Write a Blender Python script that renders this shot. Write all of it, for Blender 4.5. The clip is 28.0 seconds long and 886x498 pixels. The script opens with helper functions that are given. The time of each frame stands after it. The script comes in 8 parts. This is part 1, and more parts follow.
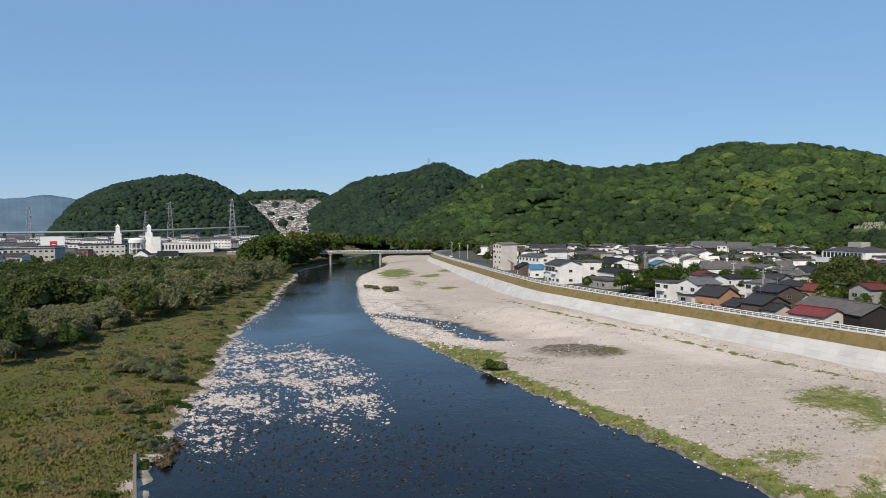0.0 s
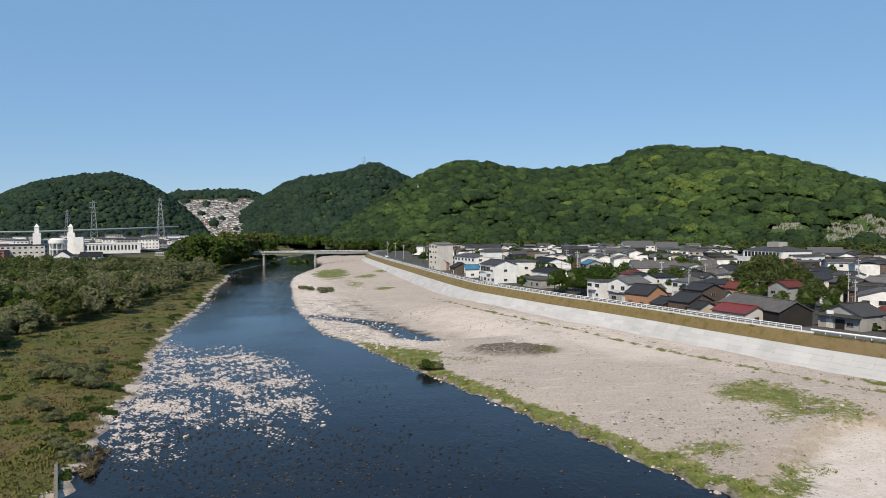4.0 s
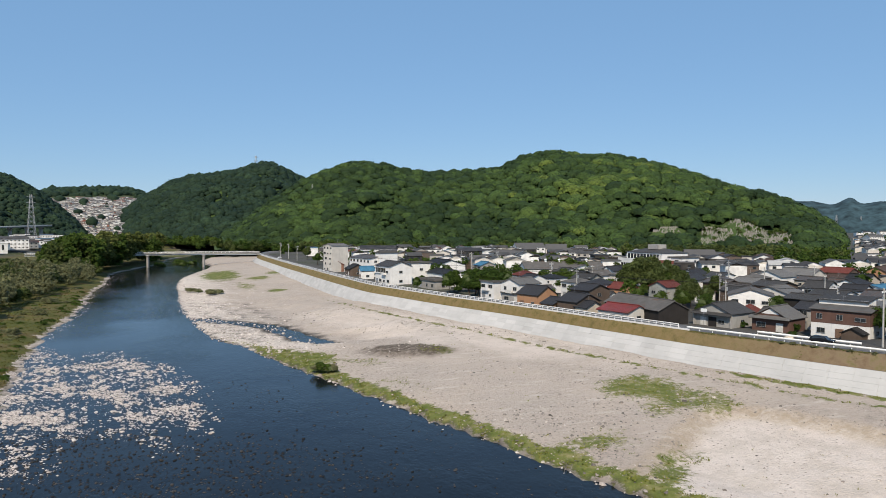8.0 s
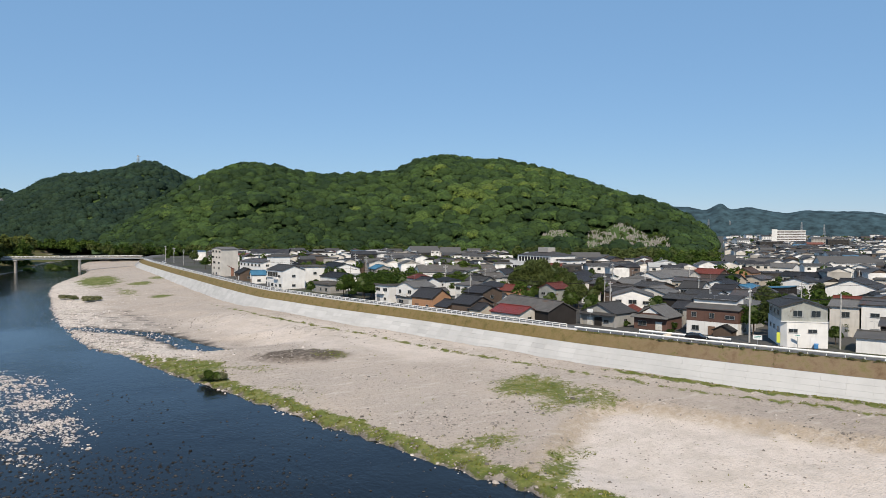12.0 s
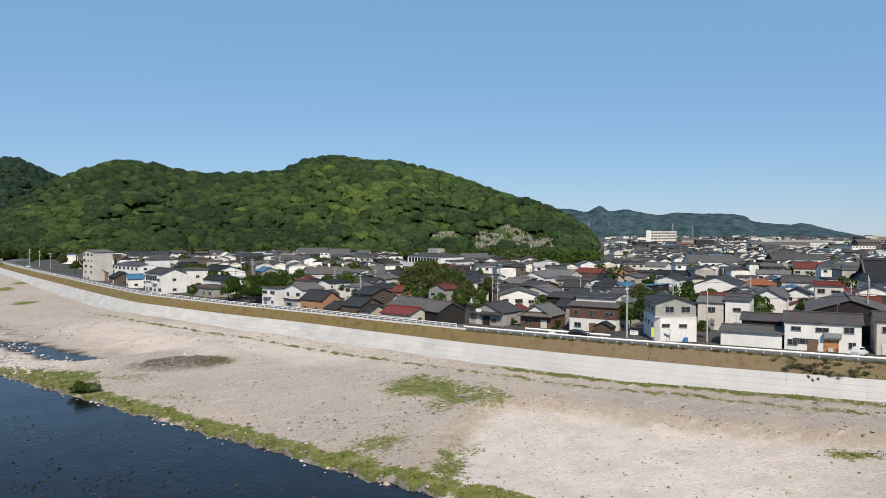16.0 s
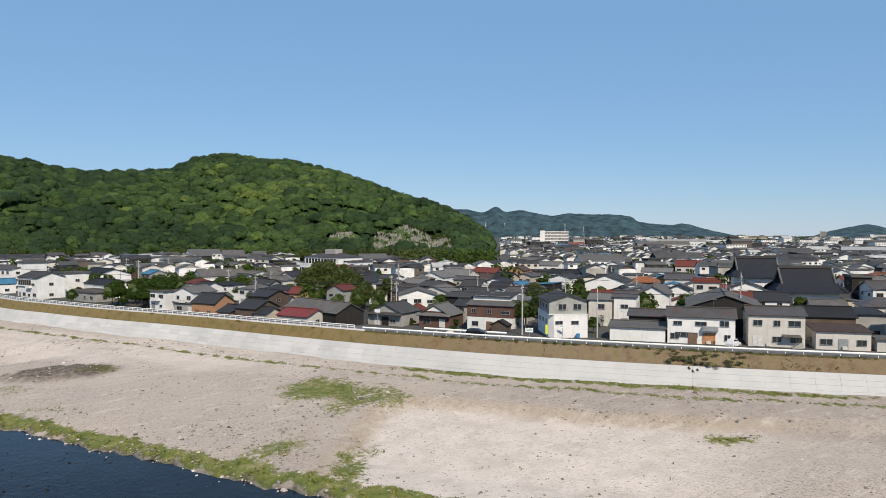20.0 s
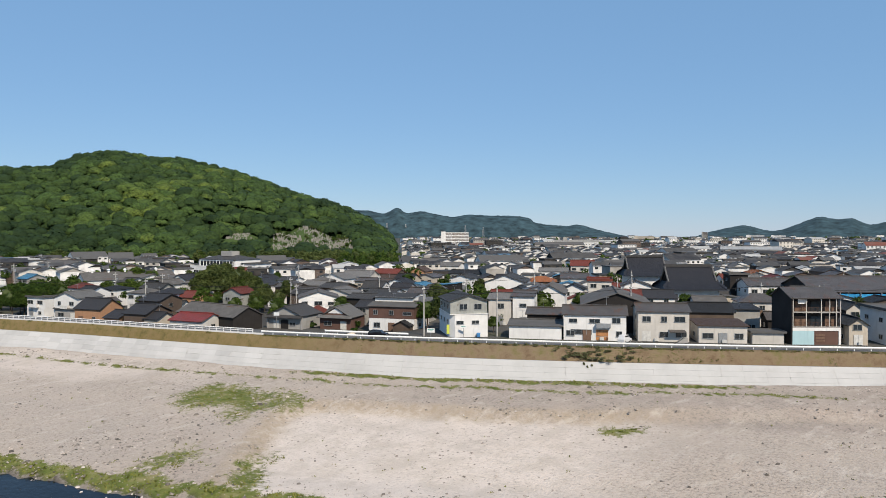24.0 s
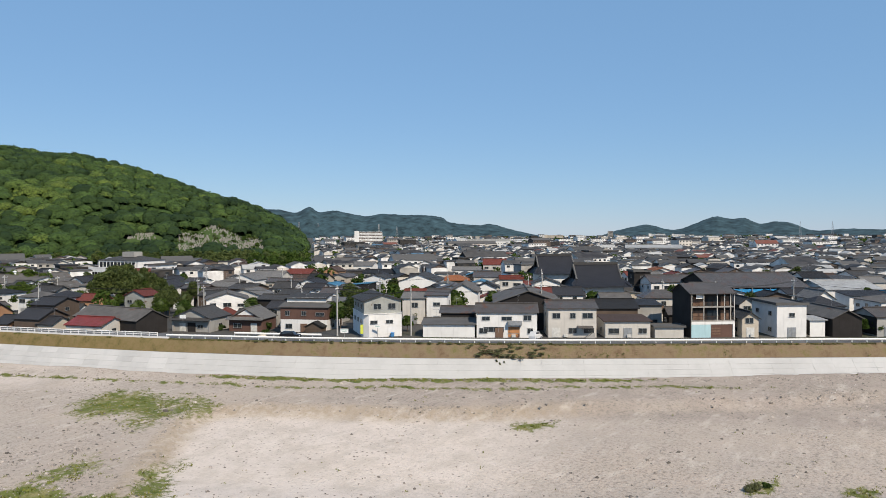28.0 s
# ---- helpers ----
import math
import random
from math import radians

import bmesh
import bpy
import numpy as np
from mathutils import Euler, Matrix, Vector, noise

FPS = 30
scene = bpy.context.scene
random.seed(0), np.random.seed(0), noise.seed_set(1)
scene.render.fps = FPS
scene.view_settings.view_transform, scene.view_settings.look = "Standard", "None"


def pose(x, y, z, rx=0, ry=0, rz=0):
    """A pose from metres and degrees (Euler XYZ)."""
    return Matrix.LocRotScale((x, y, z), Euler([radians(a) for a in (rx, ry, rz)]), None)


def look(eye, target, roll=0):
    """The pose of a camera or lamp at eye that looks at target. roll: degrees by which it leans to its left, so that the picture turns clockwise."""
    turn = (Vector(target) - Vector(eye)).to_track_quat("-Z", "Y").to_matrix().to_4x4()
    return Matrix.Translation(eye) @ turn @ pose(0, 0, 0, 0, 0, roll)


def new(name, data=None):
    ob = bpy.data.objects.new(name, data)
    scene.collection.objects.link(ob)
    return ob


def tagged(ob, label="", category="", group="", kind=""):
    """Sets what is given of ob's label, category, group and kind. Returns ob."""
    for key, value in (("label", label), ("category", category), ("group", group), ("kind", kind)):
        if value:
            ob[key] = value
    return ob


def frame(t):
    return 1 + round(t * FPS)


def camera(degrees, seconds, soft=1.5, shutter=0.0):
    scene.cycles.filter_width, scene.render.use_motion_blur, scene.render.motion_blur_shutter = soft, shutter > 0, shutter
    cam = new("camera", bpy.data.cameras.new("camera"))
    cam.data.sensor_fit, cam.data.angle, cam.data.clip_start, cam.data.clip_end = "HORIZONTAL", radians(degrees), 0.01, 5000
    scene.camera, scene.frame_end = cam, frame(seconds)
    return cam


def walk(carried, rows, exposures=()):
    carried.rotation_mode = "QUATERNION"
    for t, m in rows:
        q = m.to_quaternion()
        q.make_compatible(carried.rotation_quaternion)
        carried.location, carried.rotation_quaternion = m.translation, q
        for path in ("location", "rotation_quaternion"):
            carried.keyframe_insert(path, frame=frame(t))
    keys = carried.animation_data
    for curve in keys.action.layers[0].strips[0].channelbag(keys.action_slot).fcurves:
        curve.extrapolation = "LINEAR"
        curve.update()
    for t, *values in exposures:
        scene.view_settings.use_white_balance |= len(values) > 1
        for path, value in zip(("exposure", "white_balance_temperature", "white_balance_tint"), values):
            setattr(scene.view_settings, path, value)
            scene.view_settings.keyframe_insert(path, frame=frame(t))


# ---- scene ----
cam = camera(63.84, 28.0, soft=0.8)
EYE = (0.0, 0.0, 22.0)
PATH = [
    (0, pose(*EYE, 88.22, 0.42, 1.73)),
    (0.5, pose(*EYE, 88.20, 0.41, 0.72)),
    (1, pose(*EYE, 88.21, 0.37, -0.22)),
    (1.5, pose(*EYE, 88.21, 0.38, -0.81)),
    (2, pose(*EYE, 88.22, 0.37, -1.29)),
    (2.5, pose(*EYE, 88.22, 0.35, -1.76)),
    (4.5, pose(*EYE, 88.18, 0.37, -4.26)),
    (5.5, pose(*EYE, 88.15, 0.32, -6.41)),
    (6.5, pose(*EYE, 88.18, 0.24, -8.58)),
    (7.5, pose(*EYE, 88.25, -0.00, -10.75)),
    (8.5, pose(*EYE, 88.32, -0.07, -12.92)),
    (9.5, pose(*EYE, 88.38, -0.08, -15.09)),
    (10.5, pose(*EYE, 88.45, -0.14, -17.14)),
    (11.5, pose(*EYE, 88.53, -0.15, -19.24)),
    (12.5, pose(*EYE, 88.61, -0.18, -21.35)),
    (14.5, pose(*EYE, 88.71, -0.09, -25.59)),
    (15.5, pose(*EYE, 88.70, -0.09, -27.94)),
    (16.5, pose(*EYE, 88.69, -0.07, -30.37)),
    (17.5, pose(*EYE, 88.70, -0.05, -32.68)),
    (18.5, pose(*EYE, 88.73, -0.03, -34.58)),
    (19.5, pose(*EYE, 88.73, 0.01, -36.43)),
    (20.5, pose(*EYE, 88.74, 0.05, -38.24)),
    (21.5, pose(*EYE, 88.78, 0.07, -40.26)),
    (23.5, pose(*EYE, 88.83, 0.13, -44.26)),
    (24.5, pose(*EYE, 88.79, 0.16, -46.21)),
    (25.5, pose(*EYE, 88.81, 0.22, -47.97)),
    (26.5, pose(*EYE, 88.80, 0.22, -49.70)),
    (27.5, pose(*EYE, 88.76, 0.22, -51.42)),
    (28, pose(*EYE, 88.73, 0.25, -52.20)),
]
walk(cam, PATH)

# ---- light ----
SUN_AZ, SUN_EL = 202.0, 44.0            # clockwise from +y, and above the horizon
world = bpy.data.worlds.new("sky")
scene.world = world
world.use_nodes = True
wn = world.node_tree.nodes
sky = wn.new("ShaderNodeTexSky")
sky.sky_type = "NISHITA"
sky.sun_disc = False
sky.sun_elevation, sky.sun_rotation = radians(SUN_EL), radians(SUN_AZ)
sky.air_density, sky.dust_density, sky.ozone_density = 1.0, 0.0, 3.0
wn["Background"].inputs["Strength"].default_value = 0.10
hazy = wn.new("ShaderNodeMix")          # clear air over a thin, even haze
hazy.data_type = "RGBA"
hazy.inputs[0].default_value = 0.62
hazy.inputs[7].default_value = (2.2, 4.35, 7.45, 1)
world.node_tree.links.new(sky.outputs[0], hazy.inputs[6])
world.node_tree.links.new(hazy.outputs[2], wn["Background"].inputs["Color"])
lamp = bpy.data.lights.new("sun", "SUN")
lamp.energy, lamp.angle, lamp.color = 5.0, radians(0.5), (1.0, 0.875, 0.71)
sun = new("sun", lamp)
_a, _e = radians(SUN_AZ), radians(SUN_EL)
sun.matrix_world = look((0, 0, 400), (-math.sin(_a) * math.cos(_e), -math.cos(_a) * math.cos(_e), 400 - math.sin(_e)))
scene.view_settings.exposure = 0.0

# ---- materials ----


class Mat:
    """A small wrapper round one node material."""

    def __init__(self, name, rough=0.8, metal=0.0):
        self.m = bpy.data.materials.new(name)
        self.m.use_nodes = True
        self.t = self.m.node_tree
        self.p = self.t.nodes["Principled BSDF"]
        self.p.inputs["Roughness"].default_value = rough
        self.p.inputs["Metallic"].default_value = metal
        self.p.inputs["Specular IOR Level"].default_value = 0.2
        self.coord = None

    def node(self, kind, **inputs):
        n = self.t.nodes.new(kind)
        for k, v in inputs.items():
            self.put(v, n.inputs[k.replace("_", " ")])
        return n

    def put(self, v, socket):
        if hasattr(v, "is_output"):
            self.t.links.new(v, socket)
        else:
            socket.default_value = v

    def where(self, world_space=False):
        if world_space:
            return self.node("ShaderNodeNewGeometry").outputs["Position"]
        if self.coord is None:
            self.coord = self.node("ShaderNodeTexCoord").outputs["Object"]
        return self.coord

    def noise(self, scale, detail=4.0, rough=0.6, stretch=None, world_space=False):
        v = self.where(world_space)
        if stretch:
            mp = self.node("ShaderNodeMapping", Vector=v)
            mp.inputs["Scale"].default_value = stretch
            v = mp.outputs[0]
        n = self.node("ShaderNodeTexNoise", Vector=v, Scale=scale, Detail=detail, Roughness=rough)
        return n.outputs["Fac"]

    def ramp(self, fac, stops):
        r = self.node("ShaderNodeValToRGB")
        self.put(fac, r.inputs[0])
        el = r.color_ramp.elements
        while len(el) < len(stops):
            el.new(0.5)
        for e, (pos, col) in zip(el, stops):
            e.position = pos
            e.color = (*col, 1) if len(col) == 3 else col
        return r.outputs[0]

    def mix(self, fac, a, b, how="MIX"):
        n = self.t.nodes.new("ShaderNodeMix")
        n.data_type, n.blend_type = "RGBA", how
        for v, s in ((fac, n.inputs[0]), (a, n.inputs[6]), (b, n.inputs[7])):
            if isinstance(v, tuple) and len(v) == 3:
                v = (*v, 1)
            self.put(v, s)
        return n.outputs[2]

    def math(self, how, a, b):
        n = self.t.nodes.new("ShaderNodeMath")
        n.operation = how
        self.put(a, n.inputs[0]), self.put(b, n.inputs[1])
        return n.outputs[0]

    def attr(self, name):
        n = self.t.nodes.new("ShaderNodeAttribute")
        n.attribute_name = name
        return n.outputs["Fac"]

    def color(self, c):
        self.put((*c, 1) if isinstance(c, tuple) and len(c) == 3 else c, self.p.inputs["Base Color"])
        return self

    def bump(self, height, strength=0.5, distance=0.1):
        b = self.node("ShaderNodeBump", Height=height, Strength=strength, Distance=distance)
        self.put(b.outputs[0], self.p.inputs["Normal"])
        return self


def shade(c, k):
    return tuple(min(1.0, v * k) for v in c)


def painted(name, c, rough=0.75, dirt=0.35, streak=True):
    """Render, plaster or paint with stains and rain streaks."""
    m = Mat(name, rough)
    big = m.ramp(m.noise(0.35, 5), [(0.35, shade(c, 1 - dirt)), (0.6, c)])
    col = big
    if streak:
        s = m.noise(1.6, 4, 0.6, (1, 1, 0.12))
        col = m.mix(m.ramp(s, [(0.54, (0, 0, 0)), (0.78, (0.55, 0.55, 0.55))]), big, shade(c, 0.55 - 0.2 * dirt))
    rnd = m.node("ShaderNodeObjectInfo").outputs["Random"]
    col = m.mix(0.35, col, m.mix(rnd, shade(c, 0.85), shade(c, 1.08)))
    m.color(col).bump(m.noise(18, 3), 0.15, 0.02)
    return m.m


def tiled(name, c, rib=3.3, rough=0.65, strength=0.6):
    """Roof tiles: ribs down the slope and courses across it."""
    m = Mat(name, rough)
    w = m.node("ShaderNodeTexWave", Vector=m.where(), Scale=rib, Distortion=0.3, Detail=1.0)
    w.bands_direction = "X"
    w2 = m.node("ShaderNodeTexWave", Vector=m.where(), Scale=rib * 0.9, Distortion=0.3, Detail=1.0)
    w2.bands_direction = "Y"
    h = m.math("ADD", w.outputs["Fac"], m.math("MULTIPLY", w2.outputs["Fac"], 0.5))
    col = m.ramp(m.noise(0.8, 5), [(0.3, shade(c, 0.62)), (0.55, c), (0.75, shade(c, 1.35))])
    rnd = m.node("ShaderNodeObjectInfo").outputs["Random"]
    col = m.mix(0.5, col, m.mix(rnd, shade(c, 0.6), shade(c, 1.5)))
    col = m.mix(0.35, col, m.mix(w.outputs["Fac"], shade(c, 0.5), shade(c, 1.2)))
    m.color(col).bump(h, strength, 0.06)
    return m.m


def tin(name, c, rust=0.3, rough=0.45):
    """Corrugated sheet, with rust patches."""
    m = Mat(name, rough, 0.0)
    w = m.node("ShaderNodeTexWave", Vector=m.where(), Scale=2.4, Distortion=0.0)
    w.bands_direction = "X"
    r = m.ramp(m.noise(0.6, 6, 0.7, (1, 0.3, 1)), [(0.62 - rust * 0.3, (0, 0, 0)), (0.72 - rust * 0.3, (1, 1, 1))])
    col = m.mix(r, m.ramp(m.noise(0.5, 3), [(0.3, shade(c, 0.75)), (0.7, shade(c, 1.1))]), (0.11, 0.055, 0.035))
    m.color(col).bump(w.outputs["Fac"], 0.6, 0.05)
    return m.m


def leafy(name, dark, mid, light, scale=0.9, island=True, tint=False):
    """Foliage: colour by clump, with mottling inside each."""
    m = Mat(name, 0.75)
    m.p.inputs["Specular IOR Level"].default_value = 0.15
    g = m.node("ShaderNodeNewGeometry").outputs["Random Per Island"]
    if not island:
        g = m.node("ShaderNodeObjectInfo").outputs["Random"]
    if tint:
        g = m.attr("tint")
    base = m.ramp(g, [(0.08, dark), (0.42, mid), (0.62, shade(mid, 1.35)), (0.85, light)] if tint else [(0.0, dark), (0.5, mid), (0.85, shade(mid, 1.2)), (1.0, light)])
    region = m.ramp(m.noise(0.012, 3, 0.5, None, True), [(0.38, shade(dark, 1.05)), (0.62, light)])
    col = base if tint else m.mix(0.42, base, region)
    spots = m.noise(scale, 5, 0.75, None, True)
    deep = 0.75 if tint else 0.7
    col = m.mix(m.ramp(spots, [(0.40, (deep, deep, deep)), (0.58, (0, 0, 0))]), col, shade(dark, 0.6))
    m.color(col).bump(spots, 0.9, 1.2)
    if not tint:                                      # thin leaves let light through
        thin = m.node("ShaderNodeBsdfTranslucent")
        m.put(col, thin.inputs["Color"])
        both = m.node("ShaderNodeMixShader")
        both.inputs[0].default_value = 0.38
        m.t.links.new(m.p.outputs[0], both.inputs[1])
        m.t.links.new(thin.outputs[0], both.inputs[2])
        m.t.links.new(both.outputs[0], m.t.nodes["Material Output"].inputs["Surface"])
    return m.m


def rgbmat(name, c, rough=0.7, metal=0.0, var=0.2, scale=2.0):
    m = Mat(name, rough, metal)
    m.color(m.ramp(m.noise(scale, 4), [(0.3, shade(c, 1 - var)), (0.7, shade(c, 1 + var))]))
    return m.m


WALLS = {
    "white": painted("white_render", (0.74, 0.73, 0.71), dirt=0.2),
    "cream": painted("cream_render", (0.56, 0.53, 0.485), dirt=0.25),
    "grey": painted("grey_render", (0.36, 0.35, 0.33), dirt=0.3),
    "concrete": painted("bare_concrete", (0.36, 0.345, 0.325), dirt=0.35),
    "beige": painted("beige_render", (0.50, 0.44, 0.36), dirt=0.25),
    "brown": painted("brown_boards", (0.13, 0.075, 0.06), dirt=0.3),
    "dark": painted("charred_boards", (0.030, 0.027, 0.026), dirt=0.4, rough=0.85),
    "orange": painted("ochre_clay", (0.42, 0.235, 0.135), dirt=0.25),
    "timber": painted("weathered_timber", (0.115, 0.085, 0.066), dirt=0.4),
    "pale_blue": painted("pale_blue_panel", (0.42, 0.60, 0.64), dirt=0.15),
    "rust": tin("rusty_sheet", (0.30, 0.16, 0.11), 0.5),
    "metal": tin("grey_sheet", (0.34, 0.35, 0.33), 0.1),
}
ROOFS = {
    "slate": tiled("blue_grey_tile", (0.037, 0.037, 0.041)),
    "grey_tile": tiled("grey_tile", (0.060, 0.058, 0.057)),
    "pale_tile": tiled("pale_grey_tile", (0.155, 0.15, 0.144)),
    "black": tiled("black_tile", (0.024, 0.024, 0.025)),
    "red": tiled("red_brown_tile", (0.148, 0.041, 0.030)),
    "orange_tile": tiled("orange_tile", (0.265, 0.101, 0.043)),
    "brown_tile": tiled("brown_tile", (0.082, 0.055, 0.043)),
    "tin": tin("weathered_tin", (0.088, 0.080, 0.075), 0.25),
    "pale_tin": tin("pale_tin", (0.359, 0.359, 0.351), 0.05),
    "red_tin": tin("red_tin", (0.203, 0.043, 0.039), 0.35),
    "blue_tin": tin("blue_tin", (0.055, 0.172, 0.281), 0.05),
    "felt": painted("roof_felt", (0.105, 0.102, 0.099), dirt=0.3, streak=False),
    "asbestos": tin("cement_sheet", (0.120, 0.113, 0.106), 0.1, 0.75),
}
FRAME = rgbmat("aluminium_frame", (0.42, 0.42, 0.41), 0.4, 0.6)
WOODEN = rgbmat("wooden_door", (0.16, 0.10, 0.07), 0.6)
SHUTTER = rgbmat("roller_shutter", (0.55, 0.54, 0.51), 0.5)
_g = Mat("window_glass", 0.06)
_g.color((0.025, 0.03, 0.034))
_g.p.inputs["Specular IOR Level"].default_value = 0.7
GLASS = _g.m
WHITE_METAL = rgbmat("white_paint_on_steel", (0.80, 0.80, 0.78), 0.4, 0.0, 0.06)
GALV = rgbmat("galvanised_steel", (0.34, 0.35, 0.36), 0.45, 0.5)
POLE = rgbmat("pole_concrete", (0.40, 0.39, 0.37), 0.8)
BARK = rgbmat("bark", (0.085, 0.065, 0.05), 0.9, 0, 0.4, 6)
RUBBER = rgbmat("rubber", (0.02, 0.02, 0.02), 0.8)

# ---- mesh helpers ----


def from_np(name, v, f, mat, smooth=False):
    """A mesh from arrays of places and of faces that all have the same number of corners."""
    me = bpy.data.meshes.new(name)
    v, f = np.asarray(v, np.float32), np.asarray(f, np.int32)
    n, k = f.shape
    me.vertices.add(len(v))
    me.vertices.foreach_set("co", v.ravel())
    me.loops.add(n * k)
    me.loops.foreach_set("vertex_index", f.ravel())
    me.polygons.add(n)
    me.polygons.foreach_set("loop_start", np.arange(0, n * k, k, dtype=np.int32))
    me.polygons.foreach_set("loop_total", np.full(n, k, np.int32))
    if smooth:
        me.polygons.foreach_set("use_smooth", np.ones(n, bool))
    me.update(calc_edges=True)
    me.materials.append(mat)
    return me


def part(name, data, parent, m=None, label=""):
    ob = new(name, data)
    ob.parent = parent
    if m is not None:
        ob.matrix_basis = m
    return tagged(ob, label)


def thing(name, m, label, category, group="", kind=""):
    ob = new(name)
    ob.empty_display_size = 0.3
    ob.matrix_basis = m
    return tagged(ob, label, category, group, kind)


class Shape:
    """Collects boxes, prisms and tubes into one mesh."""

    def __init__(self):
        self.v, self.f = [], []

    def add(self, verts, faces):
        o = len(self.v)
        self.v += [tuple(p) for p in verts]
        self.f += [tuple(i + o for i in q) for q in faces]
        return self

    def box(self, x0, y0, z0, x1, y1, z1, m=None):
        p = [(x0, y0, z0), (x1, y0, z0), (x1, y1, z0), (x0, y1, z0), (x0, y0, z1), (x1, y0, z1), (x1, y1, z1), (x0, y1, z1)]
        if m is not None:
            p = [m @ Vector(q) for q in p]
        return self.add(p, [(3, 2, 1, 0), (4, 5, 6, 7), (0, 1, 5, 4), (1, 2, 6, 5), (2, 3, 7, 6), (3, 0, 4, 7)])

    def tube(self, a, b, r0, r1, n=8):
        a, b = Vector(a), Vector(b)
        q = (b - a).to_track_quat("Z", "Y")
        ring = [Vector((math.cos(i * math.tau / n), math.sin(i * math.tau / n), 0)) for i in range(n)]
        p = [a + q @ (c * r0) for c in ring] + [b + q @ (c * r1) for c in ring]
        return self.add(p, [(i, (i + 1) % n, n + (i + 1) % n, n + i) for i in range(n)] + [tuple(range(n - 1, -1, -1)), tuple(range(n, 2 * n))])

    def slab(self, p, q, r, s, thick):
        """A plate with the four top corners p, q, r, s."""
        p, q, r, s = map(Vector, (p, q, r, s))
        n = (q - p).cross(s - p).normalized() * thick
        return self.add([p - n, q - n, r - n, s - n, p, q, r, s], [(3, 2, 1, 0), (4, 5, 6, 7), (0, 1, 5, 4), (1, 2, 6, 5), (2, 3, 7, 6), (3, 0, 4, 7)])

    def mesh(self, name, mat, bevel=0.0):
        me = bpy.data.meshes.new(name)
        me.from_pydata(self.v, [], self.f)
        if bevel:
            bm = bmesh.new()
            bm.from_mesh(me)
            bmesh.ops.bevel(bm, geom=bm.edges[:], offset=bevel, segments=1, affect="EDGES")
            bm.to_mesh(me)
            bm.free()
        me.materials.append(mat)
        return me


def spline(points, step):
    """A smooth line (Catmull-Rom) through points, with marks at even steps."""
    p = np.array(points, float)
    p = np.vstack([2 * p[0] - p[1], p, 2 * p[-1] - p[-2]])
    out = []
    for i in range(1, len(p) - 2):
        n = 24
        t = np.linspace(0, 1, n, endpoint=False)[:, None]
        a, b, c, d = p[i - 1], p[i], p[i + 1], p[i + 2]
        out.append(0.5 * (2 * b + (c - a) * t + (2 * a - 5 * b + 4 * c - d) * t**2 + (3 * b - a - 3 * c + d) * t**3))
    out = np.vstack(out + [p[-2:-1]])
    s = np.r_[0, np.cumsum(np.linalg.norm(np.diff(out, axis=0), axis=1))]
    at = np.arange(0, s[-1], step)
    return np.stack([np.interp(at, s, out[:, k]) for k in range(p.shape[1])], 1)


def side(line, x, y):
    """The distance of places from a line: positive on the left of its direction."""
    if np.size(x) < 40:
        a, d = line[:-1], np.diff(line, axis=0)
        px, py_ = np.ravel(x)[:, None], np.ravel(y)[:, None]
        t = np.clip(((px - a[:, 0]) * d[:, 0] + (py_ - a[:, 1]) * d[:, 1]) / (d**2).sum(1), 0, 1)
        ex, ey = px - a[:, 0] - t * d[:, 0], py_ - a[:, 1] - t * d[:, 1]
        r = np.hypot(ex, ey)
        k = r.argmin(1)
        i = np.arange(len(k))
        return (r[i, k] * np.where(d[k, 0] * ey[i, k] - d[k, 1] * ex[i, k] >= 0, 1.0, -1.0)).reshape(np.shape(x))
    best = np.full(np.shape(x), 1e9)
    sign = np.ones(np.shape(x))
    for a, b in zip(line[:-1], line[1:]):
        d = b - a
        t = np.clip(((x - a[0]) * d[0] + (y - a[1]) * d[1]) / (d @ d), 0, 1)
        ex, ey = x - a[0] - t * d[0], y - a[1] - t * d[1]
        r = np.hypot(ex, ey)
        near = r < best
        best = np.where(near, r, best)
        sign = np.where(near, np.where(d[0] * ey - d[1] * ex >= 0, 1.0, -1.0), sign)
    return best * sign


def wavy(x, y, scale, seed=0):
    """Cheap smooth noise from sines, about -1 to 1, for arrays."""
    rs = np.random.RandomState(seed)
    out = 0
    for k in range(7):
        a, ph = rs.uniform(0, math.tau), rs.uniform(0, math.tau)
        w = (1.0 + 0.45 * k) / scale
        out = out + np.sin((x * math.cos(a) + y * math.sin(a)) * w * math.tau + ph + 1.3 * np.sin((y * math.cos(a) - x * math.sin(a)) * w * 3.1)) / (1 + 0.5 * k)
    return out / 2.6


def smooth(a, b, x):
    t = np.clip((x - a) / (b - a), 0, 1)
    return t * t * (3 - 2 * t)

# ---- plan lines, upstream to downstream ----
LEVEE = spline([(60, 800), (8, 735), (-20, 670), (-27, 604), (-8.4, 480), (8.4, 386), (19.5, 325), (29.5, 275), (37, 253), (48.6, 222), (59, 198.5), (66.7, 180), (73, 163.5),
                (78.5, 151), (83.8, 138.7), (89.8, 127), (96.8, 113.8), (107.7, 96), (123.3, 72), (136.5, 54), (150.3, 36.2), (165.4, 17), (190, -14), (240, -75)], 2.0)
RIGHT = spline([(-95, 1050), (-72, 860), (-84, 740), (-78, 650), (-64, 577), (-66, 446), (-50, 332), (-39, 273), (-32, 243), (-22, 207), (-12.7, 191), (-4.5, 170), (4.5, 150),
                (11.4, 134.5), (17.1, 121), (25.3, 103.5), (32.3, 88), (38, 76), (52, 52), (75, 20), (110, -30)], 3.0)
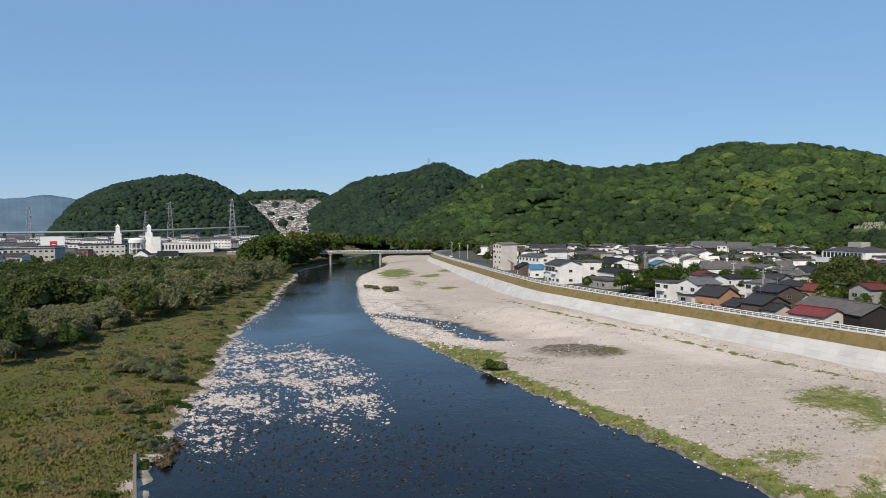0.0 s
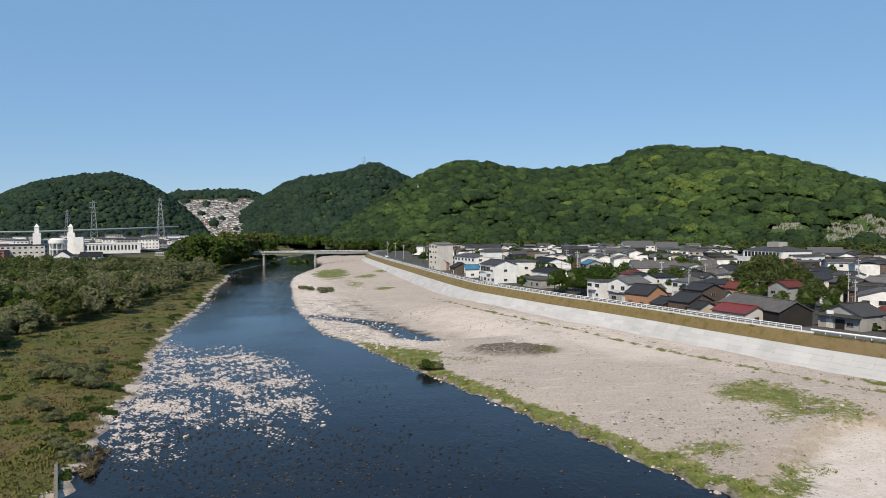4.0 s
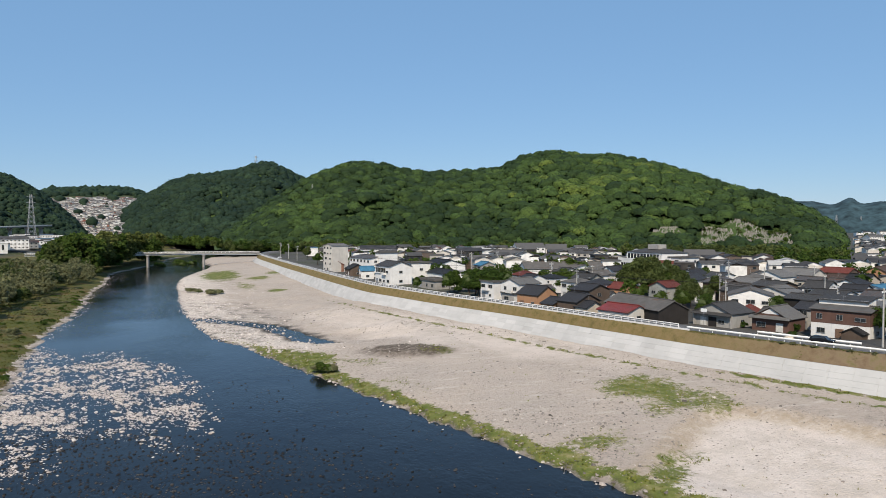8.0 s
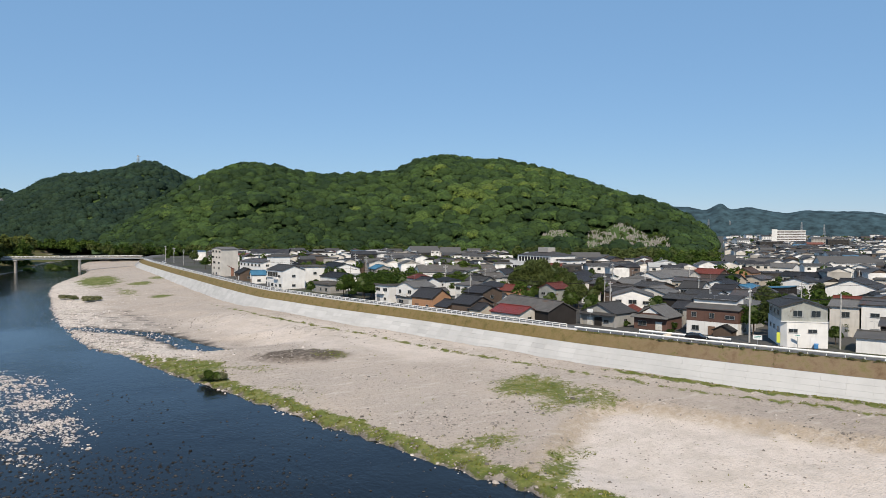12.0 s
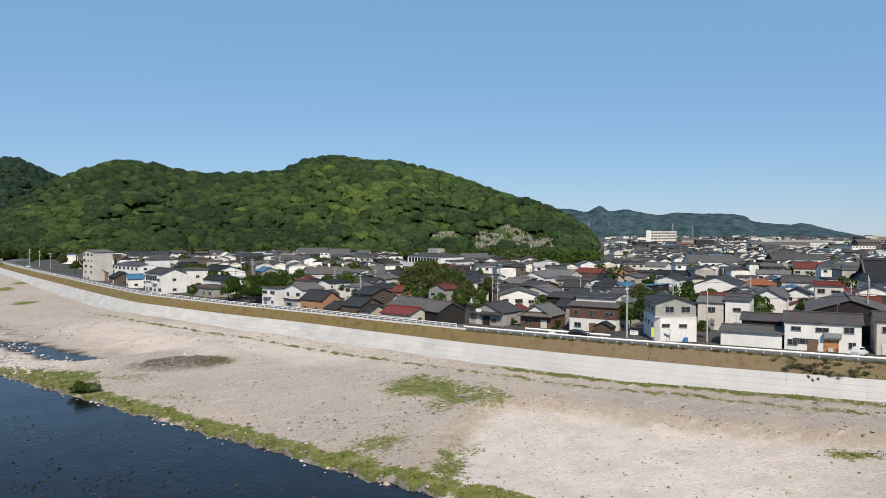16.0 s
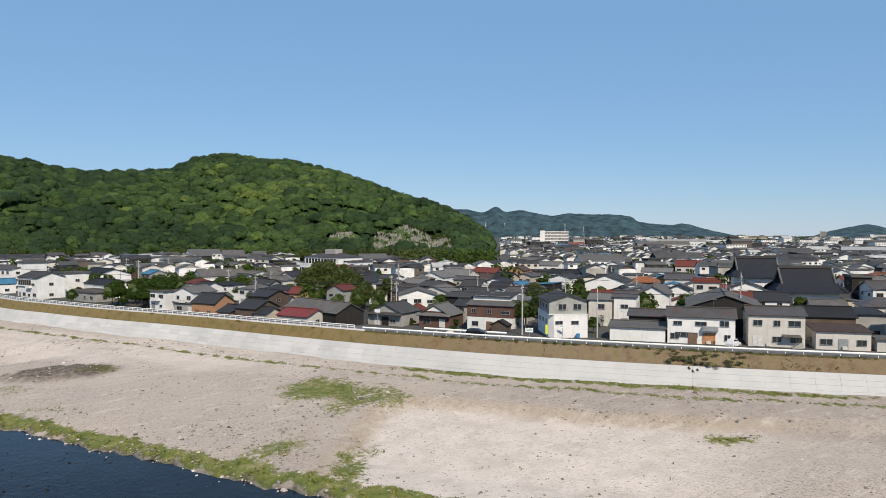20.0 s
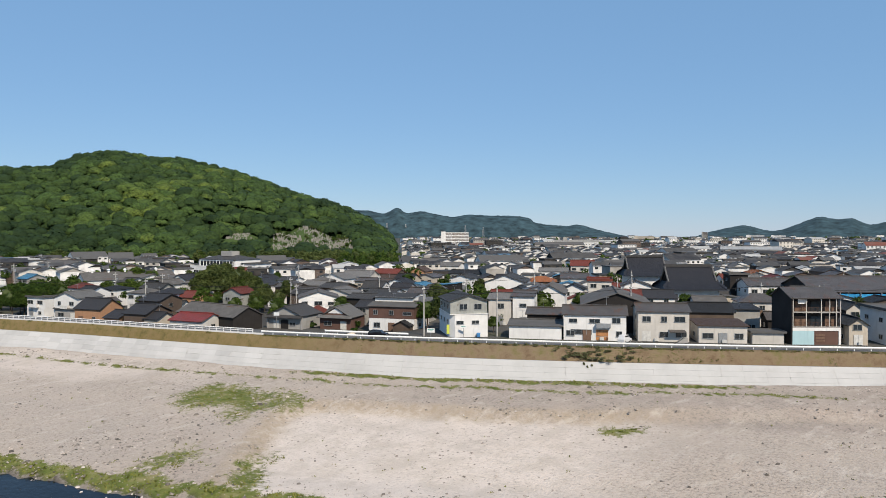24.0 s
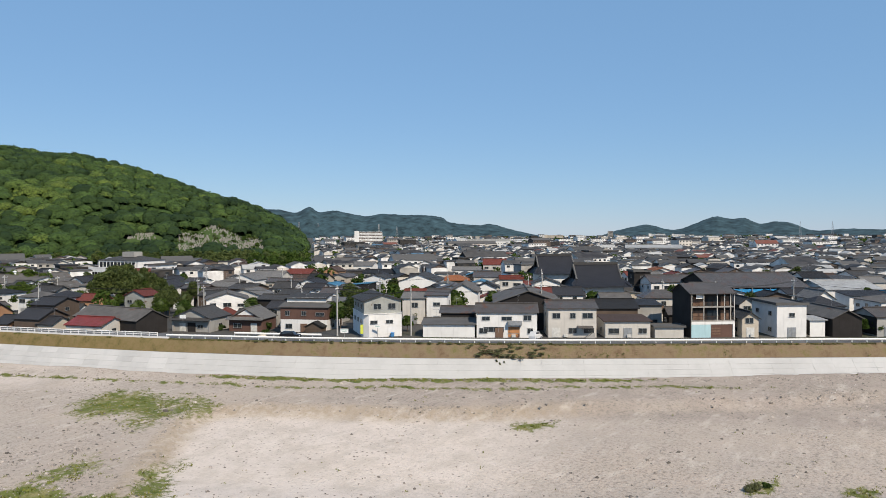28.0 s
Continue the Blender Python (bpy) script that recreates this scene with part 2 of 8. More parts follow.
LEFT = spline([(-160, 1050), (-112, 850), (-118, 740), (-112, 650), (-116, 566), (-118, 508), (-101, 416), (-94, 365), (-78, 284), (-71, 233), (-66, 205), (-57, 164), (-50, 135),
               (-47, 118), (-44, 104), (-41, 93), (-37.4, 80), (-30, 62), (-15, 30), (10, -20)], 3.0)
PIT = spline([(30, 66), (37, 76), (42, 80.5), (48.5, 87), (57.5, 96), (65, 101), (71, 101), (78, 91), (92, 69), (120, 38), (160, -5)], 2.0)
WATER_Z, ROAD_Z, TOWN_Z = -9.0, 0.0, -0.12
# patches of growth: x, y, half length, half width, turn, strength
GROWTH = [(62, 115, 13, 10, 100, 1.1), (67, 106, 9, 6, 60, 0.9), (42, 92, 7.5, 4.5, 10, 0.95), (45.5, 79, 8, 3.0, 55, 1.05), (-3, 172, 17, 6.5, -40, 1.5), (3, 160, 9, 6, -40, 1.3), (95, 56, 4.0, 2.4, -45, 1.5), (95, 12, 3.5, 2.5, 0, 1.1),
          (-44, 452, 46, 12, 97, 1.5), (-20, 415, 8, 14, 0, 1.2), (-8, 340, 5, 10, 0, 1.25), (-12, 450, 6, 16, 0, 1.1), (-38, 300, 12, 5, 95, 0.6), (-24, 370, 6, 26, 10, 0.9), (30, 172, 8, 3, -20, 0.5), (89, 22, 4, 2.4, 0, 1.0),
          (98, 26, 3, 1.5, 0, 0.5), (20, 136, 9, 4, -50, 0.55), (110, 30, 5, 2, -40, 0.4), (82, 78, 5, 2, -50, 0.35), (59, 107, 9, 5, 60, 0.8), (33, 163, 5, 4, -20, 1.1), (14, 158, 8, 4, -30, 0.7), (52, 86, 4, 3, 40, 0.7)]
POOL = spline([(-29.5, 249), (-20, 240), (-13, 233), (-8, 228), (-1, 211), (5, 197), (9, 190)], 2.0)
PILE = (26, 166, 11.5, 8, -20)


def patch(x, y, cx, cy, a, b, turn):
    c, s = math.cos(radians(turn)), math.sin(radians(turn))
    u, v = ((x - cx) * c + (y - cy) * s) / a, ((y - cy) * c - (x - cx) * s) / b
    return np.hypot(u, v)


def wall_top(y):
    """How far out from the rail the head of the river wall is."""
    return np.interp(y, [0, 35, 66, 92, 112, 135, 165, 200, 250, 320, 460], [3.4, 3.3, 3.7, 4.7, 4.3, 3.5, 2.8, 2.8, 3.3, 3.8, 3.6])


def wall_out(y):
    return wall_top(y) + 3.0


def wall_foot(y):
    return np.interp(y, [0, 60, 100, 200, 250, 310, 360, 460, 760], [-5.2, -6.0, -6.4, -6.4, -6.1, -7.2, -7.2, -5.9, -5.6])


def town_z(x, y):
    """The town lies a little below the levee road upstream of the 3-storey house."""
    return TOWN_Z - 2.1 * smooth(112, 140, y) * (1 - 0.7 * smooth(230, 330, y)) * smooth(420, 250, x)


def land(x, y):
    """Height of the ground, and how far each place is grown over, in town, and on the dark pile."""
    dr, dl, dv = side(RIGHT, x, y), -side(LEFT, x, y), side(LEVEE, x, y)
    dl = dl + (1.5 * wavy(x, y, 13, 77) + 0.7 * wavy(x, y, 5, 78)) * smooth(25, 10, np.abs(dl))
    dr = dr + (0.8 * wavy(x, y, 10, 79) + 0.4 * wavy(x, y, 4, 80)) * smooth(20, 8, np.abs(dr))
    base = wall_foot(y) + 0.35
    u = np.clip(dr / (np.abs(dr) + np.clip(-dv - 7.5, 0.01, None)), 0, 1)
    gravel = -9.0 + np.minimum(dr * 0.25, 0.55) + (base + 8.45) * u**0.75 + 0.10 * wavy(x, y, 14, 3) + 0.22 * wavy(x, y, 55, 4) * smooth(3, 20, dr)
    low = smooth(50, 26, dr + 4 * wavy(x, y, 23, 66)) * smooth(178, 196, y) * smooth(345, 300, y)
    gravel += (-8.87 + 0.07 * wavy(x, y, 9, 67) - gravel) * low * (dr > 1)
    gravel -= 1.25 * smooth(-0.8, 2.4, -side(PIT, x, y) + 0.8 * wavy(x, y, 7, 81)) * smooth(3, 14, dr)
    pool = np.abs(side(POOL, x, y)) + 1.4 * wavy(x, y, 13, 55)
    gravel = np.where(gravel > -9.12, gravel + (-9.10 - gravel) * smooth(5.6, 1.2, pool), gravel)
    pile = patch(x, y, *PILE)
    gravel += 0.8 * smooth(1.0, 0.5, pile + 0.15 * wavy(x, y, 5, 9))
    bank = -9.0 + np.minimum(dl * 0.22, 1.5) + 1.4 * smooth(5, 60, dl) + 0.25 * wavy(x, y, 17, 6) * smooth(2, 12, dl) + 6.0 * smooth(140, 170, dl)
    deep = -9.12 - np.minimum(1.2, 0.10 * np.minimum(-dr, -dl))
    e = patch(x, y, -37, 145, 58, 22, -69)
    shoal = -9.22 + 0.12 * (1 - e**2) + 0.03 * wavy(x, y, 9, 11)
    bed = np.where(e < 1.25, np.maximum(deep, shoal), deep)
    z = np.where(dr > 0, gravel, np.where(dl > 0, bank, bed))
    behind = np.where(dv > 5.2, town_z(x, y), -9.5)
    z = np.where(dv > -(wall_out(y) - 2.2), behind, z)
    far = np.hypot(x, y) > 1150
    z = np.where(far & (dv < 0), np.maximum(z, TOWN_Z - 3), z)
    grown = 1.6 * smooth(0.3, 3.2, dl + 1.3 * wavy(x, y, 9, 21))
    for cx, cy, a, b, turn, k in GROWTH:
        grown = np.maximum(grown, 0.9 * k * smooth(1.45, 0.35, patch(x, y, cx, cy, a, b, turn) + 0.28 * wavy(x, y, 5.5, 5) + 0.32 * wavy(x, y, 17, 25)) * (dr > 0))
    edge = smooth(3.4, 1.2, np.abs(dr - 1.9) + 0.6 * wavy(x, y, 12, 8)) * (dr > 0.2) * smooth(225, 165, y)
    foot = smooth(1.6, 0.5, np.abs(dv + 8.6) + 0.5 * wavy(x, y, 7, 2)) * smooth(40, 60, y) * smooth(132, 116, y) * 1.7
    strip = smooth(1.4, 0.2, np.abs(dv + 14.5 + 1.0 * wavy(x, y, 40, 1)) + 0.9 * wavy(x, y, 6, 7)) * smooth(20, 45, y) * smooth(330, 260, y) * 1.15
    grown = np.maximum.reduce([grown, 1.35 * edge, foot, strip])
    town = np.where((dv > 5) | (dl > 150) | far, 1.0, 0.0)
    return z, grown, town, smooth(1.1, 0.7, pile + 0.15 * wavy(x, y, 5, 9)), dr, dl, dv


def axis(lo, hi, step, end_lo, end_hi):
    mid = list(np.arange(lo, hi, step))
    s, p = step, hi
    while p < end_hi:
        mid.append(p)
        s *= 1.16
        p += s
    mid.append(end_hi)
    s, p = step, lo
    while p > end_lo:
        s *= 1.16
        p -= s
        mid.insert(0, p)
    return np.array(mid)


gm = Mat("river_ground", 0.95)
gm.p.inputs["Specular IOR Level"].default_value = 0.2
stones = gm.noise(2.6, 6, 0.75, None, True)
broad = gm.noise(0.045, 4, 0.6, None, True)
pebble = gm.node("ShaderNodeTexVoronoi", Vector=gm.where(True), Scale=3.4)
sand = gm.ramp(broad, [(0.32, (0.50, 0.43, 0.375)), (0.5, (0.56, 0.47, 0.40)), (0.68, (0.60, 0.485, 0.39))])
sand = gm.mix(gm.ramp(stones, [(0.3, (0.5, 0.5, 0.5)), (0.52, (0, 0, 0))]), sand, (0.27, 0.235, 0.195))
sand = gm.mix(gm.ramp(pebble.outputs["Color"], [(0.55, (0, 0, 0)), (0.9, (0.45, 0.45, 0.45))]), sand, (0.62, 0.57, 0.51))
sand = gm.mix(gm.attr("scraped"), gm.mix(0.52, sand, (0.32, 0.275, 0.235)), gm.mix(0.7, sand, (0.62, 0.545, 0.485)))
cob = gm.noise(1.5, 7, 0.8, None, True)
zone = gm.ramp(gm.noise(0.05, 3, 0.6, None, True), [(0.42, (0.25, 0.25, 0.25)), (0.60, (1, 1, 1))])
sand = gm.mix(gm.math("MULTIPLY", zone, gm.ramp(cob, [(0.36, (0.6, 0.6, 0.6)), (0.47, (0, 0, 0))])), sand, (0.24, 0.21, 0.175))
sand = gm.mix(gm.math("MULTIPLY", gm.attr("bar"), gm.ramp(cob, [(0.40, (0.2, 0.2, 0.2)), (0.55, (0.9, 0.9, 0.9))])), sand, (0.70, 0.63, 0.56))
sand = gm.mix(gm.math("MULTIPLY", gm.attr("cobbled"), gm.ramp(gm.noise(0.3, 6, 0.8, (1.0, 0.5, 1), True), [(0.34, (0.95, 0.95, 0.95)), (0.62, (0.3, 0.3, 0.3))])), sand, (0.30, 0.25, 0.215))
grit = gm.node("ShaderNodeTexVoronoi", Vector=gm.where(True), Scale=1.15, Randomness=1.0)
speck = gm.math("MULTIPLY", gm.ramp(grit.outputs["Distance"], [(0.10, (1, 1, 1)), (0.24, (0, 0, 0))]), gm.ramp(gm.noise(0.11, 4, 0.7, None, True), [(0.44, (0.06, 0.06, 0.06)), (0.62, (0.95, 0.95, 0.95))]))
sand = gm.mix(speck, sand, (0.15, 0.13, 0.11))
tracks = gm.noise(0.16, 5, 0.7, (1.0, 0.35, 1), True)
sand = gm.mix(gm.ramp(tracks, [(0.58, (0, 0, 0)), (0.72, (0.4, 0.4, 0.4))]), sand, (0.38, 0.335, 0.28))
turf = gm.ramp(gm.noise(0.07, 5, 0.7, None, True), [(0.34, (0.058, 0.072, 0.015)), (0.46, (0.092, 0.096, 0.024)), (0.56, (0.128, 0.102, 0.039)), (0.70, (0.128, 0.086, 0.043))])
turf = gm.mix(gm.ramp(gm.noise(1.1, 6, 0.8, None, True), [(0.38, (0.4, 0.4, 0.4)), (0.6, (0, 0, 0))]), turf, (0.045, 0.045, 0.016))
sand = gm.mix(gm.math("MULTIPLY", gm.attr("ruts"), gm.ramp(gm.noise(0.7, 5, 0.7, None, True), [(0.35, (0.1, 0.1, 0.1)), (0.6, (1, 1, 1))])), sand, (0.27, 0.235, 0.195))
sand = gm.mix(gm.ramp(gm.noise(0.22, 6, 0.75, None, True), [(0.40, (0.45, 0.45, 0.45)), (0.55, (0, 0, 0))]), sand, (0.40, 0.345, 0.285))
sand = gm.mix(gm.math("MULTIPLY", gm.attr("lip"), gm.ramp(gm.noise(0.9, 5, 0.7, None, True), [(0.3, (0.2, 0.2, 0.2)), (0.6, (0.9, 0.9, 0.9))])), sand, (0.33, 0.265, 0.19))
coarse = gm.math("MULTIPLY", gm.math("SUBTRACT", 1.0, gm.attr("scraped")), gm.ramp(gm.noise(1.9, 5, 0.75, None, True), [(0.38, (0.75, 0.75, 0.75)), (0.50, (0, 0, 0))]))
sand = gm.mix(gm.math("MULTIPLY", coarse, gm.ramp(gm.noise(0.06, 3, 0.6, None, True), [(0.40, (0.2, 0.2, 0.2)), (0.58, (1, 1, 1))])), sand, (0.20, 0.172, 0.145))
sand = gm.mix(gm.ramp(gm.noise(0.5, 4, 0.6, (0.35, 1.0, 1), True), [(0.55, (0, 0, 0)), (0.70, (0.3, 0.3, 0.3))]), sand, (0.66, 0.59, 0.52))
weeds = gm.ramp(gm.noise(0.35, 5, 0.7, None, True), [(0.35, (0.075, 0.100, 0.020)), (0.52, (0.140, 0.155, 0.042)), (0.68, (0.25, 0.22, 0.105))])
turf = gm.mix(gm.attr("weedy"), turf, weeds)
cover = gm.math("ADD", gm.attr("grown"), gm.math("MULTIPLY", gm.math("SUBTRACT", gm.noise(0.9, 6, 0.8, None, True), 0.53), 2.6))
col = gm.mix(gm.ramp(cover, [(0.46, (0, 0, 0)), (0.80, (1, 1, 1))]), sand, turf)
col = gm.mix(gm.math("MULTIPLY", gm.attr("pile"), gm.ramp(gm.noise(0.8, 5, 0.7, None, True), [(0.42, (1, 1, 1)), (0.70, (0.45, 0.45, 0.45))])), col, (0.085, 0.066, 0.050))
plain = gm.ramp(gm.noise(0.02, 6, 0.7, None, True), [(0.36, (0.055, 0.054, 0.052)), (0.5, (0.085, 0.082, 0.077)), (0.62, (0.050, 0.060, 0.030))])
col = gm.mix(gm.attr("town"), col, plain)
col = gm.mix(gm.attr("wet"), col, (0.035, 0.033, 0.030))
gm.color(col).bump(gm.math("ADD", stones, pebble.outputs["Distance"]), 0.55, 0.16)


def build_ground():
    gx, gy = axis(-150, 200, 1.7, -4900, 4900), axis(-60, 520, 1.75, -1500, 4900)
    X, Y = np.meshgrid(gx, gy)
    z, grown, town, pile, dr, dl, dv = land(X.ravel(), Y.ravel())
    n, k = len(gy), len(gx)
    i = np.arange(n * k).reshape(n, k)
    f = np.stack([i[:-1, :-1], i[:-1, 1:], i[1:, 1:], i[1:, :-1]], -1).reshape(-1, 4)
    me = from_np("ground", np.stack([X.ravel(), Y.ravel(), z], 1), f, gm.m, True)
    wet = np.where(town > 0, 0, smooth(-8.93, -9.02, z - 0.07 * smooth(172, 190, Y.ravel()) * (dr > 2)) * (dv < -6))
    for name, val in (("grown", grown), ("weedy", (dr > 0) * 1.0), ("lip", smooth(3.2, 0.6, np.abs(side(PIT, X.ravel(), Y.ravel()) + 0.6)) * (dr > 3) * smooth(45, 60, Y.ravel())), ("ruts", 0.75 * smooth(0.25, 0.75, wavy(dv * 3.2, Y.ravel() * 0.16, 16, 5)) * smooth(-34, -24, dv) * smooth(-8, -10, dv) * smooth(330, 250, Y.ravel())), ("cobbled", smooth(118, 70, Y.ravel()) * smooth(-2, 4, side(PIT, X.ravel(), Y.ravel()) + 0.55 * np.clip(X.ravel() - 95, 0, 60)) * (dr > 0)), ("town", town), ("pile", pile), ("wet", wet), ("bar", smooth(24, 9, dr + 5 * wavy(X.ravel(), Y.ravel(), 19, 93)) * (dr > 0) * smooth(165, 195, Y.ravel()) * smooth(520, 420, Y.ravel())), ("scraped", smooth(-1.5, 4.5, -side(PIT, X.ravel(), Y.ravel()) + 3.0 * wavy(X.ravel(), Y.ravel(), 14, 91)) * (dr > 2) * (0.0 + 1.0 * smooth(66, 52, np.degrees(np.arctan2(X.ravel(), Y.ravel())))) + 0.75 * smooth(1.2, 0.6, patch(X.ravel(), Y.ravel(), 38, 195, 70, 16, -62) + 0.2 * wavy(X.ravel(), Y.ravel(), 30, 92)))):
        me.attributes.new(name, "FLOAT", "POINT").data.foreach_set("value", np.asarray(val, np.float32))
    tagged(new("ground", me), "pale gravel river bed, grassy bank and town ground", "ground", kind="structure")


build_ground()

# river surface
wm = Mat("river_water", 0.10)
rip = wm.noise(0.55, 4, 0.6, (1.0, 0.45, 1), True)
rip2 = wm.noise(2.2, 3, 0.6, (1.0, 0.5, 1), True)
calm = wm.ramp(wm.noise(0.03, 3, 0.5, None, True), [(0.4, (0.25, 0.25, 0.25)), (0.62, (1, 1, 1))])
wm.color(wm.ramp(wm.noise(0.05, 4, 0.6, None, True), [(0.35, (0.005, 0.006, 0.008)), (0.65, (0.009, 0.012, 0.015))]))
wm.p.inputs["IOR"].default_value = 1.33
wm.p.inputs["Specular IOR Level"].default_value = 0.21
wm.bump(wm.math("MULTIPLY", wm.math("ADD", rip, wm.math("MULTIPLY", rip2, 0.6)), wm.math("ADD", calm, wm.ramp(wm.math("DIVIDE", wm.node("ShaderNodeSeparateXYZ", Vector=wm.where(True)).outputs["Y"], 200.0), [(0.42, (0.12, 0.12, 0.12)), (0.68, (0, 0, 0))]))), 0.23, 0.5)
me = from_np("water", [(-420, -200, WATER_Z), (260, -200, WATER_Z), (260, 1150, WATER_Z), (-420, 1150, WATER_Z)], [(0, 1, 2, 3)], wm.m)
tagged(new("water", me), "dark blue shallow river with rippled surface", "river", kind="structure")

# ---- levee: sloped concrete wall, grass slope, road ----
d = np.gradient(LEVEE, axis=0)
d /= np.linalg.norm(d, axis=1)[:, None]
LEVEE_N = np.stack([d[:, 1], -d[:, 0]], 1)        # towards the river


def sweep(name, mat, profile, lo=0, hi=None, label="", category="", smoothed=False):
    """A strip along the levee. profile: pairs of (distance to the river side, height), or of functions of y."""
    p, q = LEVEE[lo:hi], LEVEE_N[lo:hi]
    cols = []
    for off, z in profile:
        zz = z(p[:, 1]) if callable(z) else np.full(len(p), z)
        oo = off(p[:, 1]) if callable(off) else np.full(len(p), off)
        cols.append(np.stack([p[:, 0] + q[:, 0] * oo, p[:, 1] + q[:, 1] * oo, zz], 1))
    v = np.stack(cols, 1)
    n, k = v.shape[:2]
    i = np.arange(n * k).reshape(n, k)
    f = np.stack([i[:-1, :-1], i[1:, :-1], i[1:, 1:], i[:-1, 1:]], -1).reshape(-1, 4)
    return tagged(new(name, from_np(name, v.reshape(-1, 3), f[:, ::-1], mat, smoothed)), label, category, kind="structure")


cm = Mat("levee_concrete", 0.8)
c0 = (0.46, 0.455, 0.445)
cc = cm.ramp(cm.noise(0.12, 5, 0.65, None, True), [(0.32, shade(c0, 0.78)), (0.55, c0), (0.75, shade(c0, 1.1))])
cc = cm.mix(cm.ramp(cm.noise(0.9, 4, 0.6, (1, 1, 0.1), True), [(0.6, (0, 0, 0)), (0.8, (0.6, 0.6, 0.6))]), cc, (0.33, 0.31, 0.28))
cc = cm.mix(0.42, cc, cm.mix(cm.node("ShaderNodeNewGeometry").outputs["Random Per Island"], shade(c0, 0.8), shade(c0, 1.15)))
cm.color(cc).bump(cm.noise(9, 4), 0.2, 0.02)
CONCRETE = cm.m
jm = rgbmat("joint_concrete", (0.47, 0.46, 0.44), 0.9)
gs = Mat("dry_grass_slope", 0.95)
gc = gs.ramp(gs.noise(0.5, 6, 0.75, None, True), [(0.3, (0.085, 0.075, 0.025)), (0.45, (0.16, 0.125, 0.05)), (0.6, (0.20, 0.145, 0.07)), (0.75, (0.11, 0.115, 0.035))])
gsoil = gs.ramp(gs.noise(0.4, 6, 0.75, None, True), [(0.3, (0.13, 0.085, 0.05)), (0.52, (0.200, 0.148, 0.092)), (0.66, (0.150, 0.130, 0.055))])
py = gs.node("ShaderNodeSeparateXYZ", Vector=gs.where(True)).outputs["Y"]
gc = gs.mix(gs.ramp(gs.math("DIVIDE", py, 200.0), [(0.55, (1, 1, 1)), (0.72, (0, 0, 0))]), gc, gsoil)
gs.color(gc).bump(gs.noise(3, 6, 0.8, None, True), 0.9, 0.2)
asph = Mat("asphalt", 0.9)
asph.color(asph.ramp(asph.noise(0.4, 6, 0.7), [(0.35, (0.10, 0.10, 0.10)), (0.65, (0.155, 0.152, 0.15))])).bump(asph.noise(40, 2), 0.2, 0.01)

sweep("levee_wall", jm, [(lambda y: wall_out(y) - 0.05 + 0.9, lambda y: wall_foot(y) - 1.4), (lambda y: wall_top(y) - 0.03, -2.66), (lambda y: wall_top(y) - 0.6, -2.75)], label="sloped concrete river wall with recessed joints", category="river wall")
sweep("levee_slope", gs.m, [(lambda y: wall_top(y) - 0.35, -2.62), (lambda y: wall_top(y) - 0.7, -2.4), (lambda y: 0.9 + (wall_top(y) - 0.9) * 0.5, -1.3), (lambda y: 0.9 + (wall_top(y) - 0.9) * 0.2, -0.38), (0.9, -0.1), (0.45, -0.05)], label="dry brown grass slope above the river wall", category="grass slope", smoothed=True)
sweep("road", asph.m, [(0.6, -0.02), (0.3, 0.0), (-5.2, 0.0), (-6.6, -0.16), (-8.2, -2.6)], label="narrow grey asphalt road on the levee", category="road")
sweep("wall_coping", CONCRETE, [(lambda y: wall_top(y) + 0.02, -2.72), (lambda y: wall_top(y) + 0.02, -2.55), (lambda y: wall_top(y) - 0.42, -2.51), (lambda y: wall_top(y) - 0.42, -2.75)], label="pale concrete coping of the river wall", category="coping")


def levee_point(i, off, z):
    return Vector((LEVEE[i, 0] + LEVEE_N[i, 0] * off, LEVEE[i, 1] + LEVEE_N[i, 1] * off, z))


def nearest_levee(x, y):
    return int(np.argmin((LEVEE[:, 0] - x) ** 2 + (LEVEE[:, 1] - y) ** 2))


SPLIT = nearest_levee(84.5, 137)      # the parapet ends here, and the guard rail goes on
sweep("parapet", CONCRETE, [(0.75, -0.25), (0.72, 0.28), (0.42, 0.28), (0.42, -0.05)], 0, SPLIT, "low white concrete parapet beside the levee road", "parapet")

# ---- hills ----
HILLS = {}
half = bmesh.new()
bmesh.ops.create_icosphere(half, subdivisions=2, radius=1.0)
bmesh.ops.delete(half, geom=[v for v in half.verts if v.co.z < -0.45], context="VERTS")
half.verts.index_update()
CROWN_V = np.array([v.co[:] for v in half.verts])
CROWN_F = np.array([[v.index for v in f.verts] for f in half.faces])
half.free()
low = bmesh.new()
bmesh.ops.create_icosphere(low, subdivisions=1, radius=1.0)
bmesh.ops.delete(low, geom=[v for v in low.verts if v.co.z < -0.6], context="VERTS")
low.verts.index_update()
LOW_V = np.array([v.co[:] for v in low.verts])
LOW_F = np.array([[v.index for v in f.verts] for f in low.faces])
low.free()


def scatter(shape_v, shape_f, places, radii, squash, seed, lumps=0.28):
    """Many knobbly copies of one small form as arrays, each turned and dented in its own way."""
    rs = np.random.RandomState(seed)
    n, m = len(places), len(shape_v)
    ang = rs.uniform(0, math.tau, n)
    v = np.repeat(shape_v[None], n, 0) * (1 + rs.normal(0, lumps, (n, m, 1)).clip(-0.5, 0.5))
    c, s = np.cos(ang)[:, None], np.sin(ang)[:, None]
    out = np.stack([v[..., 0] * c - v[..., 1] * s, v[..., 0] * s + v[..., 1] * c, v[..., 2]], -1)
    out *= np.stack([radii, radii, radii * squash], 1)[:, None, :]
    out += np.asarray(places)[:, None, :]
    f = shape_f[None] + (np.arange(n) * m)[:, None, None]
    return out.reshape(-1, 3), f.reshape(-1, 3)


